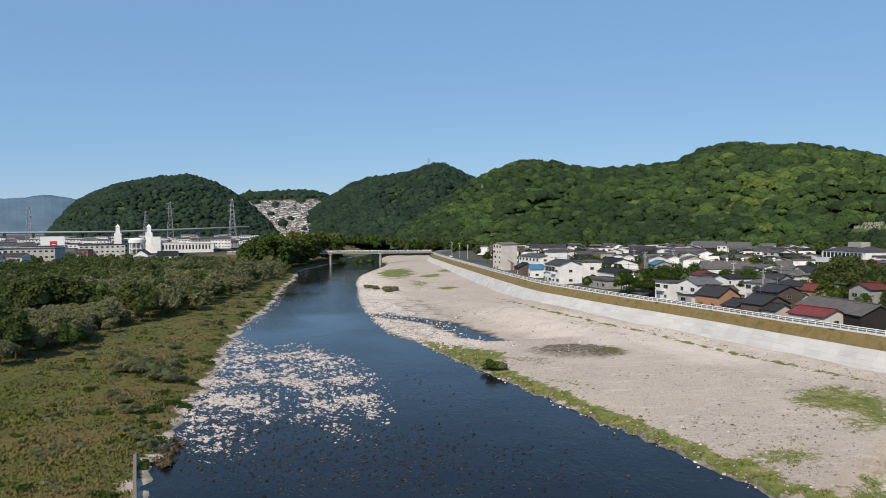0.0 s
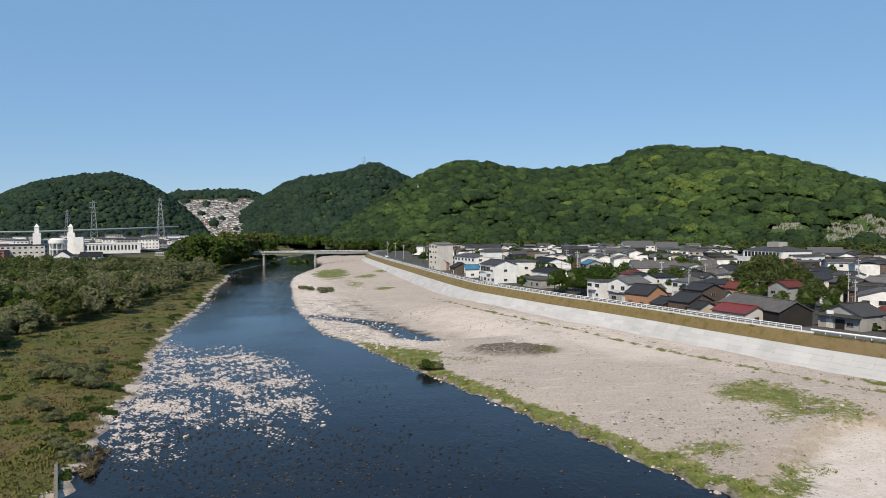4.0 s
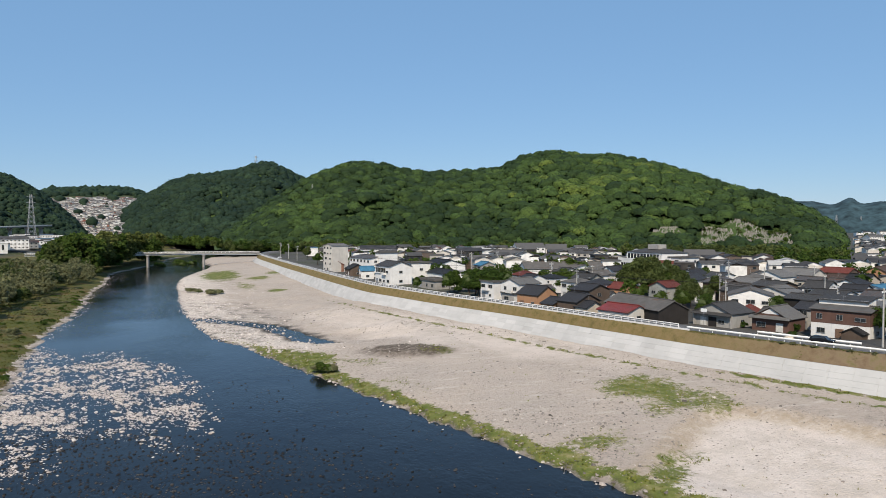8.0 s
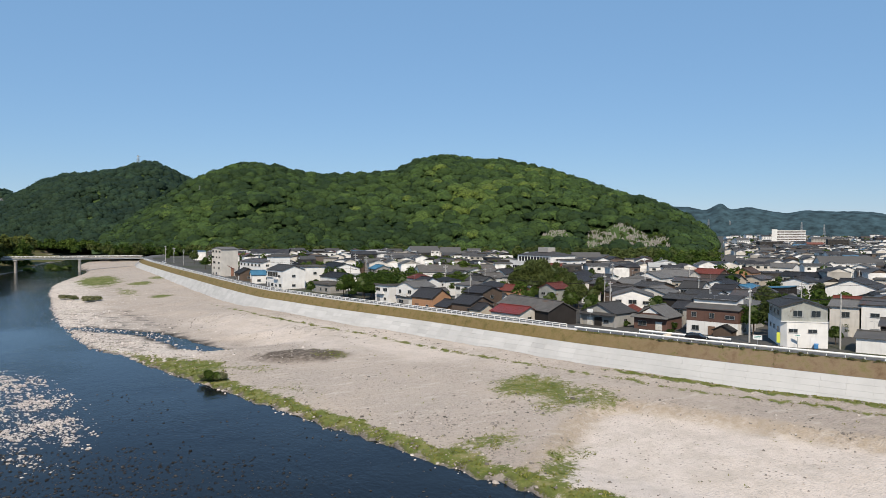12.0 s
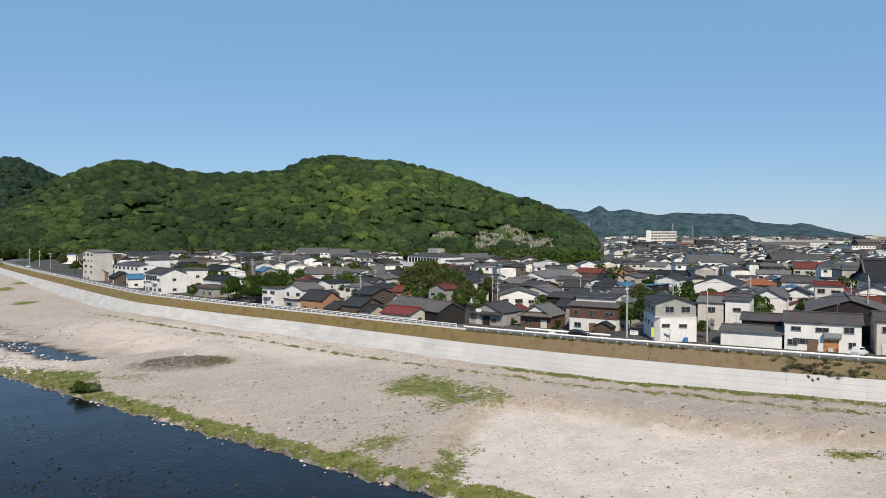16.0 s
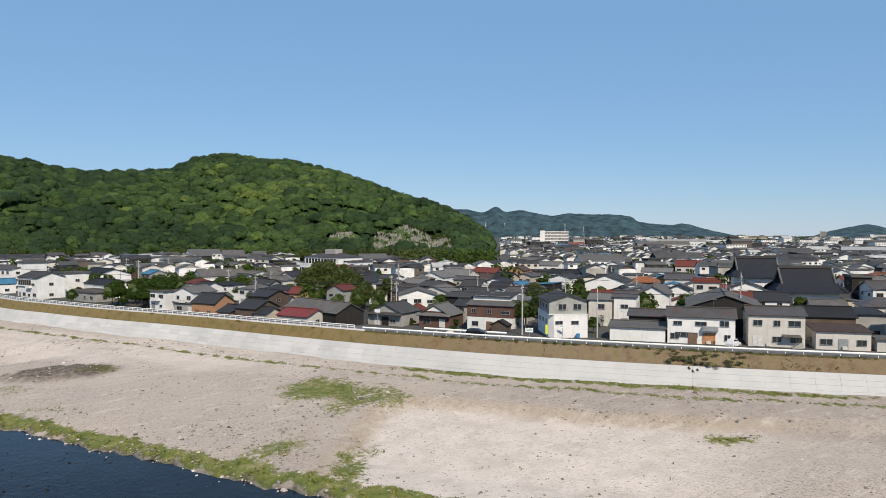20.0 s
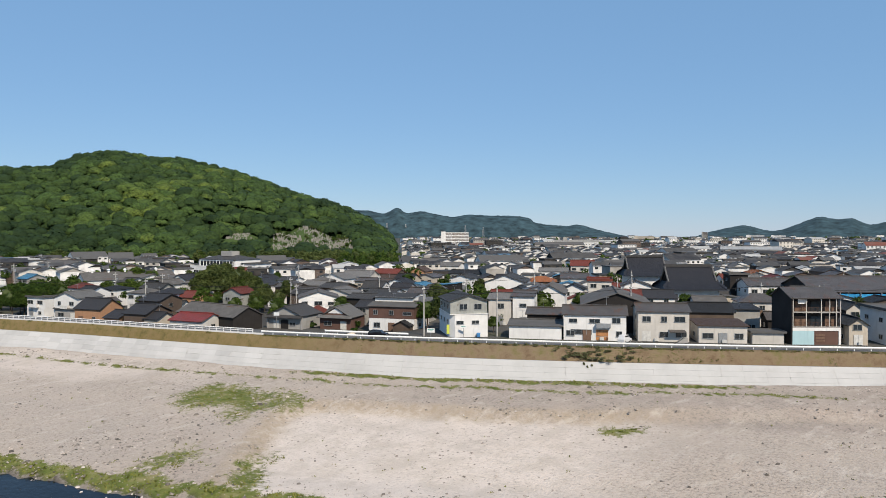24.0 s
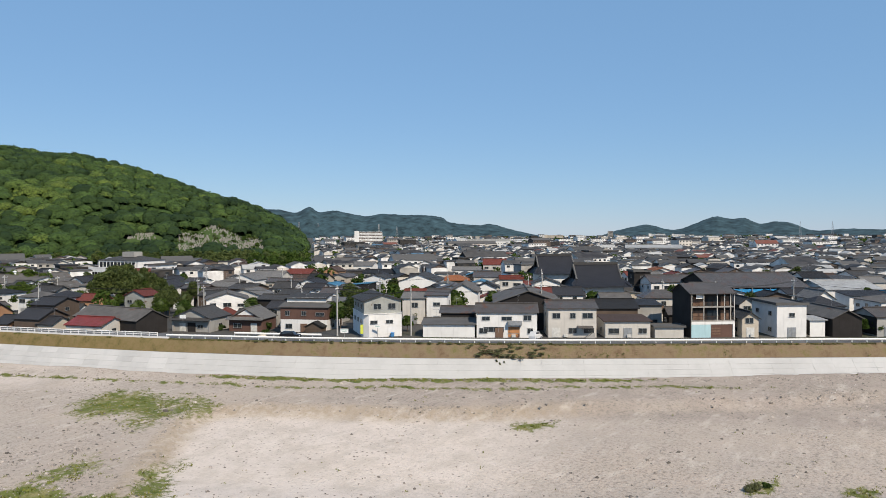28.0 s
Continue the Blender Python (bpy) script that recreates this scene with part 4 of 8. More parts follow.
house(156.9, 40.3, face_river(156.9, 40.3), 3.5, 6, 4.2, 1.2, "f", "beige", "grey_tile", 2)
house(162.0, 33.4, face_river(162.0, 33.4), 6.2, 12, 6.8, 0.3, "l", "white", "felt", 2, name="warehouse")
house(166.3, 29.3, face_river(166.3, 29.3), 3.2, 5, 3.6, 0.3, "s", "white", "pale_tin", 1, windows=False, name="shed")
house(169.3, 24.2, face_river(169.3, 24.2), 6.2, 16, 4.1, 1.6, "f", "dark", "asbestos", 1, name="shed", windows=False)
house(176.4, 15.6, face_river(176.4, 15.6), 9.5, 9, 4.3, 1.4, "g", "grey", "tin", 1)
house(133.1, 180.0, face_river(133.1, 180.0), 10.7, 9, 6, 1.7, "f", "cream", "pale_tile", 2)
house(133.7, 198.7, face_river(133.7, 198.7), 7.6, 8, 5.4, 1.4, "g", "white", "tin", 2)
house(119.2, 148.3, face_river(119.2, 148.3), 4.3, 8, 5, 1.4, "g", "grey", "slate", 2)
house(137.8, 158.0, face_river(137.8, 158.0), 12.1, 8, 5.6, 0.8, "s", "white", "grey_tile", 2)
house(173.8, 197.0, face_river(173.8, 197.0), 10.1, 9, 6, 1.8, "f", "white", "slate", 2)
house(164.3, 169.7, face_river(164.3, 169.7), 7.4, 9, 5.8, 1.6, "f", "beige", "tin", 2)
house(132.1, 111.6, face_river(132.1, 111.6), 5.5, 9, 6.5, 1, "g", "cream", "pale_tile", 2)
house(135.3, 106.9, face_river(135.3, 106.9), 5.1, 10, 7.2, 1, "g", "white", "tin", 2)
house(153.4, 112.4, face_river(153.4, 112.4), 8.0, 16, 6.4, 2.2, "f", "white", "asbestos", 1, name="warehouse")
house(202.4, 168.7, face_river(202.4, 168.7), 14.7, 20, 6.5, 2.6, "f", "white", "grey_tile", 1, name="warehouse")
house(127.7, 95.0, face_river(127.7, 95.0), 7.6, 8, 4.4, 1, "g", "dark", "tin", 1, name="shed", windows=False)
house(139.3, 83.6, face_river(139.3, 83.6), 15.3, 22, 6.4, 2.6, "f", "dark", "asbestos", 1, name="warehouse", windows=False)
house(232.4, 158.4, face_river(232.4, 158.4), 10.5, 14, 7, 1.6, "g", "cream", "tin", 2)
house(206.2, 139.8, face_river(206.2, 139.8), 7.9, 9, 5.4, 1.4, "f", "cream", "asbestos", 1)
house(177.9, 112.5, face_river(177.9, 112.5), 6.6, 11, 8.4, 0.5, "l", "cream", "red", 3, name="apartment_house")
house(151.8, 67.9, face_river(151.8, 67.9), 9.7, 9, 5, 1.6, "g", "timber", "black", 1)
house(157.8, 63.6, face_river(157.8, 63.6), 7.8, 8, 5.4, 0.6, "s", "grey", "slate", 1)
house(220.9, 78.6, face_river(220.9, 78.6), 16.2, 12, 6.6, 1.8, "g", "white", "tin", 2, name="warehouse")
house(225.7, 91.8, face_river(225.7, 91.8), 5.4, 8, 9, 0.4, "l", "dark", "felt", 3)
house(175.3, 45.7, face_river(175.3, 45.7), 3.7, 8, 5.4, 1.4, "f", "cream", "grey_tile", 2)
house(213.4, 52.3, face_river(213.4, 52.3), 27.7, 26, 6.6, 3.4, "g", "dark", "tin", 1, name="warehouse", windows=False)
house(224.7, 30.4, face_river(224.7, 30.4), 15.5, 18, 6.2, 2, "g", "white", "pale_tin", 1, name="warehouse", windows=False)
house(182.7, 29.7, face_river(182.7, 29.7), 7.2, 9, 5.2, 1.8, "h", "grey", "slate", 2)
house(197.4, 33.2, face_river(197.4, 33.2), 4.9, 9, 5.6, 1.8, "f", "white", "pale_tile", 2)
house(175.8, 93.1, face_river(175.8, 93.1), 8.8, 9, 5, 1.8, "g", "white", "slate", 2)
house(173.8, 236.1, face_river(173.8, 236.1), 11.9, 10, 6.2, 2.2, "f", "white", "pale_tile", 2)
house(190.6, 242.6, face_river(190.6, 242.6), 13.9, 10, 6.2, 2.2, "g", "cream", "pale_tile", 2)
house(209.5, 308.5, face_river(209.5, 308.5), 13.4, 9, 6, 1.8, "f", "white", "grey_tile", 2)
house(226.2, 313.2, face_river(226.2, 313.2), 8.5, 9, 6, 1.8, "f", "beige", "brown_tile", 2)
house(159.6, 193.9, face_river(159.6, 193.9), 7.6, 8, 5.6, 2, "g", "white", "grey_tile", 2)
house(216.0, 252.5, face_river(216.0, 252.5), 12.7, 9, 6, 1.8, "g", "timber", "red", 2)
house(194.7, 216.5, face_river(194.7, 216.5), 7.9, 9, 5.8, 2, "g", "beige", "black", 2)
house(238.1, 253.6, face_river(238.1, 253.6), 8.1, 9, 6, 2, "f", "orange", "brown_tile", 2)
house(276.1, 271.5, face_river(276.1, 271.5), 14.6, 10, 6.4, 1.8, "g", "white", "pale_tile", 2)
house(299.5, 305.5, face_river(299.5, 305.5), 18.4, 11, 6.6, 1.6, "g", "white", "asbestos", 2)
house(218.9, 205.7, face_river(218.9, 205.7), 11.8, 9, 5.6, 2, "f", "white", "slate", 2)
house(264.7, 230.6, face_river(264.7, 230.6), 12.5, 9, 6.2, 1.6, "g", "timber", "grey_tile", 2)
house(242.8, 226.4, face_river(242.8, 226.4), 15.7, 9, 6, 1.4, "g", "grey", "black", 2)
house(342.3, 295.1, face_river(342.3, 295.1), 13.6, 12, 6.6, 2.6, "f", "white", "grey_tile", 2)
house(285.0, 232.8, face_river(285.0, 232.8), 10.2, 10, 8, 1.8, "f", "white", "asbestos", 3)
house(238.4, 184.7, face_river(238.4, 184.7), 7.2, 8, 7, 0.3, "l", "cream", "felt", 2)
house(225.7, 169.9, face_river(225.7, 169.9), 12.4, 10, 5.6, 1.8, "h", "timber", "orange_tile", 2)
house(277.1, 200.9, face_river(277.1, 200.9), 13.6, 10, 6.4, 1.4, "g", "white", "pale_tile", 2)
house(317.4, 211.4, face_river(317.4, 211.4), 12.1, 12, 6.8, 2.6, "g", "cream", "red", 2)
house(320.5, 195.7, face_river(320.5, 195.7), 11.8, 12, 6.4, 2.2, "f", "white", "pale_tile", 2)
house(135.6, 233.1, face_river(135.6, 233.1), 11.6, 10, 5.8, 2.2, "f", "white", "slate", 2)
house(130.1, 272.6, face_river(130.1, 272.6), 12.5, 10, 5.6, 1.6, "g", "white", "slate", 2)
house(122.0, 283.5, face_river(122.0, 283.5), 13.2, 12, 5.4, 1.6, "g", "white", "asbestos", 2)
house(110.4, 284.6, face_river(110.4, 284.6), 10.3, 18, 6, 1.8, "g", "white", "asbestos", 2)
house(15.8, 387.1, face_river(15.8, 387.1), 4.0, 6, 4.6, 1.6, "f", "cream", "brown_tile", 2)
house(18.8, 370.3, face_river(18.8, 370.3), 4.1, 6, 3.9, 1.5, "g", "rust", "red_tin", 1)
house(24.6, 337.9, face_river(24.6, 337.9), 9.1, 8, 3.6, 2, "g", "timber", "black", 1)
house(28.7, 316.3, face_river(28.7, 316.3), 3.1, 6, 4.1, 1.6, "f", "white", "blue_tin", 1)
house(35.7, 292.4, face_river(35.7, 292.4, 6), 14.2, 10, 7.6, 1.8, "g", "white", "grey_tile", 2)
house(61.3, 322.7, face_river(61.3, 322.7), 18.0, 14, 6, 2.2, "g", "white", "black", 1, name="factory_building")
house(47.6, 301.2, face_river(47.6, 301.2), 9.5, 9, 8, 0.3, "l", "white", "felt", 2)
house(48.4, 345.0, face_river(48.4, 345.0), 9.4, 8, 5.6, 1.6, "g", "timber", "black", 2)
house(68.2, 291.3, face_river(68.2, 291.3), 8.7, 8, 4.6, 0.4, "l", "white", "pale_tin", 1)
house(86.0, 330.2, face_river(86.0, 330.2), 8.1, 8, 5, 1.6, "g", "grey", "blue_tin", 2)
house(126.4, 427.8, face_river(126.4, 427.8), 32.6, 14, 7, 1.8, "g", "white", "asbestos", 1, name="warehouse")
house(96.3, 292.3, face_river(96.3, 292.3, -20), 13.2, 34, 6, 2.6, "f", "white", "asbestos", 1, name="factory_building")
house(64.4, 233.9, face_river(64.4, 233.9), 7.5, 8, 5.8, 0.3, "l", "white", "felt", 2)
house(68.2, 219.6, face_river(68.2, 219.6), 9.1, 9, 6.4, 1.6, "f", "white", "pale_tile", 2)
house(68.2, 218.7, face_river(68.2, 218.7), 9.1, 5, 3, 0.2, "l", "concrete", "felt", 1)
house(69.0, 205.0, face_river(69.0, 205.0), 9.0, 8, 4.3, 2.4, "g", "orange", "slate", 1)
house(70.2, 191.3, face_river(70.2, 191.3), 4.9, 8, 2.8, 1.6, "g", "orange", "slate", 1)
house(73.4, 184.1, face_river(73.4, 184.1), 7.4, 9, 4.2, 2, "g", "timber", "slate", 1)
house(83.8, 200.0, face_river(83.8, 200.0), 7.4, 9, 5.8, 1.6, "g", "timber", "slate", 2)
house(75.4, 179.0, face_river(75.4, 179.0), 4.3, 6, 3.1, 1.4, "g", "beige", "slate", 1)
house(94.8, 217.2, face_river(94.8, 217.2), 8.4, 9, 6, 1.6, "h", "white", "slate", 2)
house(100.2, 211.6, face_river(100.2, 211.6), 6.1, 8, 5, 1.6, "g", "orange", "red", 1)
house(80.2, 169.8, face_river(80.2, 169.8), 10.3, 8, 3, 1.5, "g", "cream", "red_tin", 1, name="shed")
house(93.0, 162.0, 8, 9.0, 24, 3.8, 2.2, "f", "dark", "asbestos", 1, name="warehouse", windows=False)
house(118.5, 167.5, -35, 11.0, 11, 6.4, 1.7, "f", "white", "asbestos", 2)
house(173.1, 331.0, face_river(173.1, 331.0), 27.5, 16, 10.5, 2, "h", "white", "grey_tile", 3, name="community_hall")
house(174.6, 302.1, face_river(174.6, 302.1), 6.6, 12, 9, 0.4, "l", "white", "felt", 3)
house(127.7, 276.0, face_river(127.7, 276.0), 7.2, 9, 5.8, 1.8, "f", "white", "slate", 2)
house(132.2, 269.1, face_river(132.2, 269.1), 7.0, 9, 5.8, 1.8, "f", "white", "slate", 2)
house(153.6, 257.7, face_river(153.6, 257.7), 9.1, 9, 5.4, 2, "f", "white", "slate", 2)
house(107.5, 264.6, face_river(107.5, 264.6), 6.8, 9, 5.2, 1.6, "g", "timber", "black", 1)
house(145.0, 343.3, face_river(145.0, 343.3), 19.1, 10, 5.6, 1.6, "g", "timber", "black", 1)
house(115.2, 265.3, face_river(115.2, 265.3), 6.8, 10, 5, 1.8, "f", "white", "asbestos", 1)
house(106.7, 281.8, face_river(106.7, 281.8), 9.6, 10, 5.2, 1.6, "g", "white", "grey_tile", 1)
house(168.1, 305.5, face_river(168.1, 305.5), 10.7, 10, 5.6, 1.8, "g", "beige", "red", 2)
house(143.4, 392.6, face_river(143.4, 392.6), 16.6, 10, 5.4, 1.6, "g", "cream", "grey_tile", 2)
house(87.8, 369.8, face_river(87.8, 369.8), 13.5, 10, 5.4, 1.6, "g", "timber", "grey_tile", 2)
house(80.7, 244.9, face_river(80.7, 244.9), 6.2, 9, 5.6, 1.8, "g", "white", "slate", 1)
house(200.4, 304.3, face_river(200.4, 304.3), 13.5, 10, 5.8, 1.8, "g", "white", "pale_tile", 2)
house(253.0, 353.9, face_river(253.0, 353.9), 11.0, 10, 5.8, 1.8, "f", "beige", "brown_tile", 2)
house(50.5, 271.5, face_river(50.5, 271.5), 13, 7, 3.2, 0.6, "l", "concrete", "asbestos", 1)
house(56.0, 283.0, face_river(56.0, 283.0), 17, 9, 5.2, 1.4, "g", "white", "black", 1, name="shed", windows=False)
house(17.1, 371.6, face_river(17.1, 371.6, 14), 10, 9, 13.6, 0.9, "f", "cream", "pale_tile", 5, name="apartment_house")
house(30.2, 336.6, face_river(30.2, 336.6, 10), 22, 12, 8.6, 1.2, "g", "white", "tin", 3, name="factory_building")
house(37.9, 327.8, face_river(37.9, 327.8, 10), 5, 9, 11.0, 0.4, "l", "white", "felt", 3, name="factory_building", windows=False)

# ---- particular buildings ----


def corner_house():
    """The white 3-storey house with a grey sheet-metal top floor."""
    x, y = 112.0, 103.2
    ob = thing("house", pose(x, y, TOWN_Z, 0, 0, face_river(x, y, 23)), "three-storey white house with grey metal-clad top floor beside the road", "house")
    w, d, h = 8.2, 13.0, 4.9
    s = Shape()
    c = 1.0
    ring = [(-w / 2, c), (-w / 2 + c, 0), (w / 2, 0), (w / 2, d), (-w / 2, d)]
    n = len(ring)
    s.add([(a, b, 0) for a, b in ring] + [(a, b, h) for a, b in ring], [(i, (i + 1) % n, n + (i + 1) % n, n + i) for i in range(n)] + [tuple(range(n - 1, -1, -1)), tuple(range(n, 2 * n))])
    part("wall", s.mesh("wall", WALLS["white"]), ob)
    part("upper_wall", wall_shape("f", w - 0.1, d - c - 0.1, h + 3.0, 1.3, h + 0.1).mesh("upper_wall", WALLS["metal"]), ob, pose(0, c * 0.3, 0), "grey corrugated metal top floor")
    part("ledge", Shape().box(-w / 2 - 0.1, -0.12, h, w / 2 + 0.1, d, h + 0.12).mesh("ledge", WALLS["white"]), ob)
    part("roof", roof_shape("f", w, d - c, h + 3.0, 1.3, 0.5).mesh("roof", ROOFS["grey_tile"]), ob, pose(0, c * 0.3, 0))
    for cx in (-1.2, 2.0):
        window(ob, pose(cx, c * 0.3 - 0.035, h + 1.05), 1.7, 1.2)
    for cx in (-2.0, 1.4):
        window(ob, pose(cx, -0.035, 2.9), 1.6, 0.7)
    for k in range(3):
        window(ob, pose(-w / 2 - 0.035, 3 + 3.6 * k, 2.8, 0, 0, -90), 1.3, 0.9)
        window(ob, pose(-w / 2 + 0.015, 3 + 3.6 * k, h + 1.0, 0, 0, -90), 1.6, 1.1)
    bx, by, bz = ob.matrix_basis @ Vector((1.9, -0.75, 0.12))
    b = thing("bin", pose(bx, by, 0.0, 0, 0, 40), "blue plastic storage bin standing by the white house", "bin")
    part("body", Shape().box(-0.6, -0.35, 0, 0.6, 0.35, 0.75).mesh("body", rgbmat("blue_plastic", (0.06, 0.20, 0.42), 0.5), 0.04), b)
    part("lid", Shape().box(-0.64, -0.39, 0.75, 0.64, 0.39, 0.83).mesh("lid", rgbmat("blue_lid", (0.08, 0.24, 0.5), 0.5), 0.03), b)


def gutted_house():
    """The tall dark house whose river front is open, with balconies and posts."""
    x, y = 152.2, 46.6
    ob = thing("house", pose(x, y, TOWN_Z, 0, 0, face_river(x, y, 4)), "tall dark charred-board house with open rusty balconies and pale ground floor", "house")
    w, d, h = 9.6, 9.5, 9.4
    s = Shape().box(-w / 2, 1.2, 0, w / 2, d, h)
    s.add([(-w / 2, 1.2, h), (w / 2, 1.2, h), (w / 2, d, h), (-w / 2, d, h), (-w / 2, d * 0.55, h + 1.6), (w / 2, d * 0.55, h + 1.6)], [(0, 4, 3), (1, 2, 5), (0, 1, 5, 4), (2, 3, 4, 5)])
    part("wall", s.mesh("wall", WALLS["dark"]), ob)
    part("side_wall", Shape().box(-w / 2, -0.1, 0, -w / 2 + 0.2, 1.2, h + 0.1).mesh("side_wall", WALLS["dark"]), ob)
    r = Shape()
    r.slab((-w / 2 - 0.3, -0.5, h - 0.15), (w / 2 + 0.3, -0.5, h - 0.15), (w / 2 + 0.3, d * 0.55, h + 1.75), (-w / 2 - 0.3, d * 0.55, h + 1.75), 0.14)
    r.slab((w / 2 + 0.3, d + 0.5, h - 0.3), (-w / 2 - 0.3, d + 0.5, h - 0.3), (-w / 2 - 0.3, d * 0.55, h + 1.75), (w / 2 + 0.3, d * 0.55, h + 1.75), 0.14)
    part("roof", r.mesh("roof", ROOFS["tin"]), ob)
    for z in (3.35, 6.3):
        part("balcony_floor", Shape().box(-w / 2 + 0.2, -0.1, z, w / 2, 1.2, z + 0.22).mesh("balcony_floor", WALLS["concrete"]), ob)
        rail = Shape().box(-w / 2 + 0.2, -0.05, z + 1.1, w / 2, 0.03, z + 1.17)
        for i in range(38):
            px = -w / 2 + 0.3 + i * (w - 0.4) / 37
            rail.box(px, -0.03, z + 0.22, px + 0.04, 0.01, z + 1.1)
        part("balcony_rail", rail.mesh("balcony_rail", rgbmat("rusty_steel", (0.060, 0.035, 0.028), 0.85)), ob)
        for px in (-4.5, -1.9, 1.0, 2.6, 3.9, 4.7):
            part("post", Shape().box(px - 0.07, -0.08, z + 0.22, px + 0.07, 0.08, z + 2.95).mesh("post", WALLS["cream"]), ob)
        for px, ww, m in ((-2.6, 2.2, WOODEN), (0.6, 2.4, GLASS), (3.2, 1.8, WOODEN)):
            part("door", Shape().box(px - ww / 2, 1.12, z + 0.25, px + ww / 2, 1.19, z + 2.2).mesh("door", m), ob)
    part("curtain", Shape().box(-3.4, 0.3, 8.1, -1.9, 0.36, 9.1).mesh("curtain", rgbmat("white_cloth", (0.7, 0.7, 0.68), 0.9)), ob)
    part("frame", Shape().box(-w / 2 + 0.2, -0.12, 2.75, w / 2, 1.2, 3.34).box(w / 2 - 0.45, -0.12, 0, w / 2, 1.2, 2.75).mesh("frame", WALLS["white"]), ob)
    part("panel", Shape().box(-w / 2 + 0.2, -0.1, 0, -0.4, 1.15, 2.74).mesh("panel", WALLS["pale_blue"]), ob, label="pale blue boarded panel")
    part("shutter", Shape().box(-0.38, 0.0, 0, w / 2 - 0.46, 1.15, 2.74).mesh("shutter", WALLS["brown"]), ob, label="brown boarded shutter")
    for k in range(3):
        part("slat", Shape().box(-0.1, -0.06, 0.6 + 0.55 * k, 1.7, -0.005, 0.95 + 0.55 * k).mesh("slat", WOODEN), ob)


TEMPLE_TILE = tiled("temple_tile", (0.028, 0.030, 0.038), 3.3, 0.5)


def temple(x, y, turn, w, d, eave, ridge, label):
    """A temple hall under a great concave tiled roof with gabled ends."""
    ob = thing("temple_hall", pose(x, y, TOWN_Z, 0, 0, turn), label, "temple")
    part("wall", Shape().box(-w / 2 + 1.8, 1.8, 0, w / 2 - 1.8, d - 1.8, eave + 0.6).mesh("wall", WALLS["white"]), ob)
    part("plinth", Shape().box(-w / 2 + 0.8, 0.8, 0, w / 2 - 0.8, d - 0.8, 0.9).mesh("plinth", WALLS["concrete"]), ob)
    n = 8
    m = d / 2
    v, f = [], []
    for sgn in (1, -1):
        o = len(v)
        for k in range(n + 1):
            t = k / n
            yy = m - sgn * m * (1 - t)
            zz = eave + (ridge - eave) * (0.45 * t + 0.55 * t * t)
            inset = 0.0 if t < 0.45 else min(1.0, (t - 0.45) / 0.08) * w * 0.10
            for sx in (-1, 1):
                v.append((sx * (w / 2 - inset + 0.5 * (1 - t)), yy, zz + 0.5 * (1 - t) ** 4))
        for k in range(n):
            a = o + 2 * k
            f.append((a, a + 1, a + 3, a + 2) if sgn > 0 else (a + 1, a, a + 2, a + 3))
    s = Shape().add(v, f)
    for sx in (-1, 1):
        e = [(sx * w / 2, 0, eave + 0.5), (sx * w / 2, d, eave + 0.5), (sx * w * 0.4, d * 0.72, eave + (ridge - eave) * 0.38), (sx * w * 0.4, d * 0.28, eave + (ridge - eave) * 0.38)]
        s.add(e, [(0, 1, 2, 3) if sx > 0 else (3, 2, 1, 0)])
    part("roof", s.mesh("roof", TEMPLE_TILE), ob, label="great curved blue-grey tiled roof")
    for sx in (-1, 1):
        g = Shape().add([(sx * w * 0.385, d * 0.25, eave + (ridge - eave) * 0.36), (sx * w * 0.385, d * 0.75, eave + (ridge - eave) * 0.36), (sx * w * 0.385, m, ridge - 0.3)], [(0, 1, 2), (2, 1, 0)])
        part("gable", g.mesh("gable", WALLS["dark"]), ob)
        for sy in (-1, 1):
            b = Shape()
            for k in range(4, n):
                t0, t1 = k / n, (k + 1) / n
                p = [(sx * (w * 0.4 + 0.1), m + sy * m * (1 - t), eave + (ridge - eave) * (0.45 * t + 0.55 * t * t) + 0.15) for t in (t0, t1)]
                b.tube(p[0], p[1], 0.28, 0.28, 6)
            part("barge_board", b.mesh("barge_board", ROOFS["pale_tile"]), ob)
    part("ridge", Shape().box(-w * 0.41, m - 0.4, ridge - 0.2, w * 0.41, m + 0.4, ridge + 0.75).mesh("ridge", ROOFS["grey_tile"], 0.08), ob)
    for k in range(int(w / 3.5)):
        window(ob, pose(-w / 2 + 3 + k * 3.5, 1.75, 1.9), 1.6, 1.4)
    return ob


corner_house()
gutted_house()
temple(199.0, 93, face_river(198, 95, 6), 17.5, 17, 5.0, 12.2, "large temple hall with sweeping blue-grey tiled roof")
temple(234.8, 127.5, face_river(233, 131, 6), 17, 17, 6.2, 13.4, "temple main hall with dark curved tiled roof")

# ---- levee fence and guard rail ----
LINE = spline([tuple(p) for p in LEVEE], 1.0)
LD = np.gradient(LINE, axis=0)
LD /= np.linalg.norm(LD, axis=1)[:, None]
LNV = np.stack([LD[:, 1], -LD[:, 0]], 1)
CUT = int(np.argmin(np.hypot(LINE[:, 0] - 84.5, LINE[:, 1] - 137)))


def along(i, off, z):
    return Vector((LINE[i, 0] + LNV[i, 0] * off, LINE[i, 1] + LNV[i, 1] * off, z))


def ribbon(lo, hi, off, z0, z1, thick, mat, name, parent):
    idx = list(range(lo, hi, 2))
    v, f = [], []
    for k, i in enumerate(idx):
        for o, z in ((off, z0), (off, z1), (off + thick, z1), (off + thick, z0)):
            v.append(along(i, o, z)[:])
        if k:
            for q in range(4):
                f.append((4 * k - 4 + q, 4 * k - 4 + (q + 1) % 4, 4 * k + (q + 1) % 4, 4 * k + q))
    return part(name, from_np(name, v, f, mat), parent)


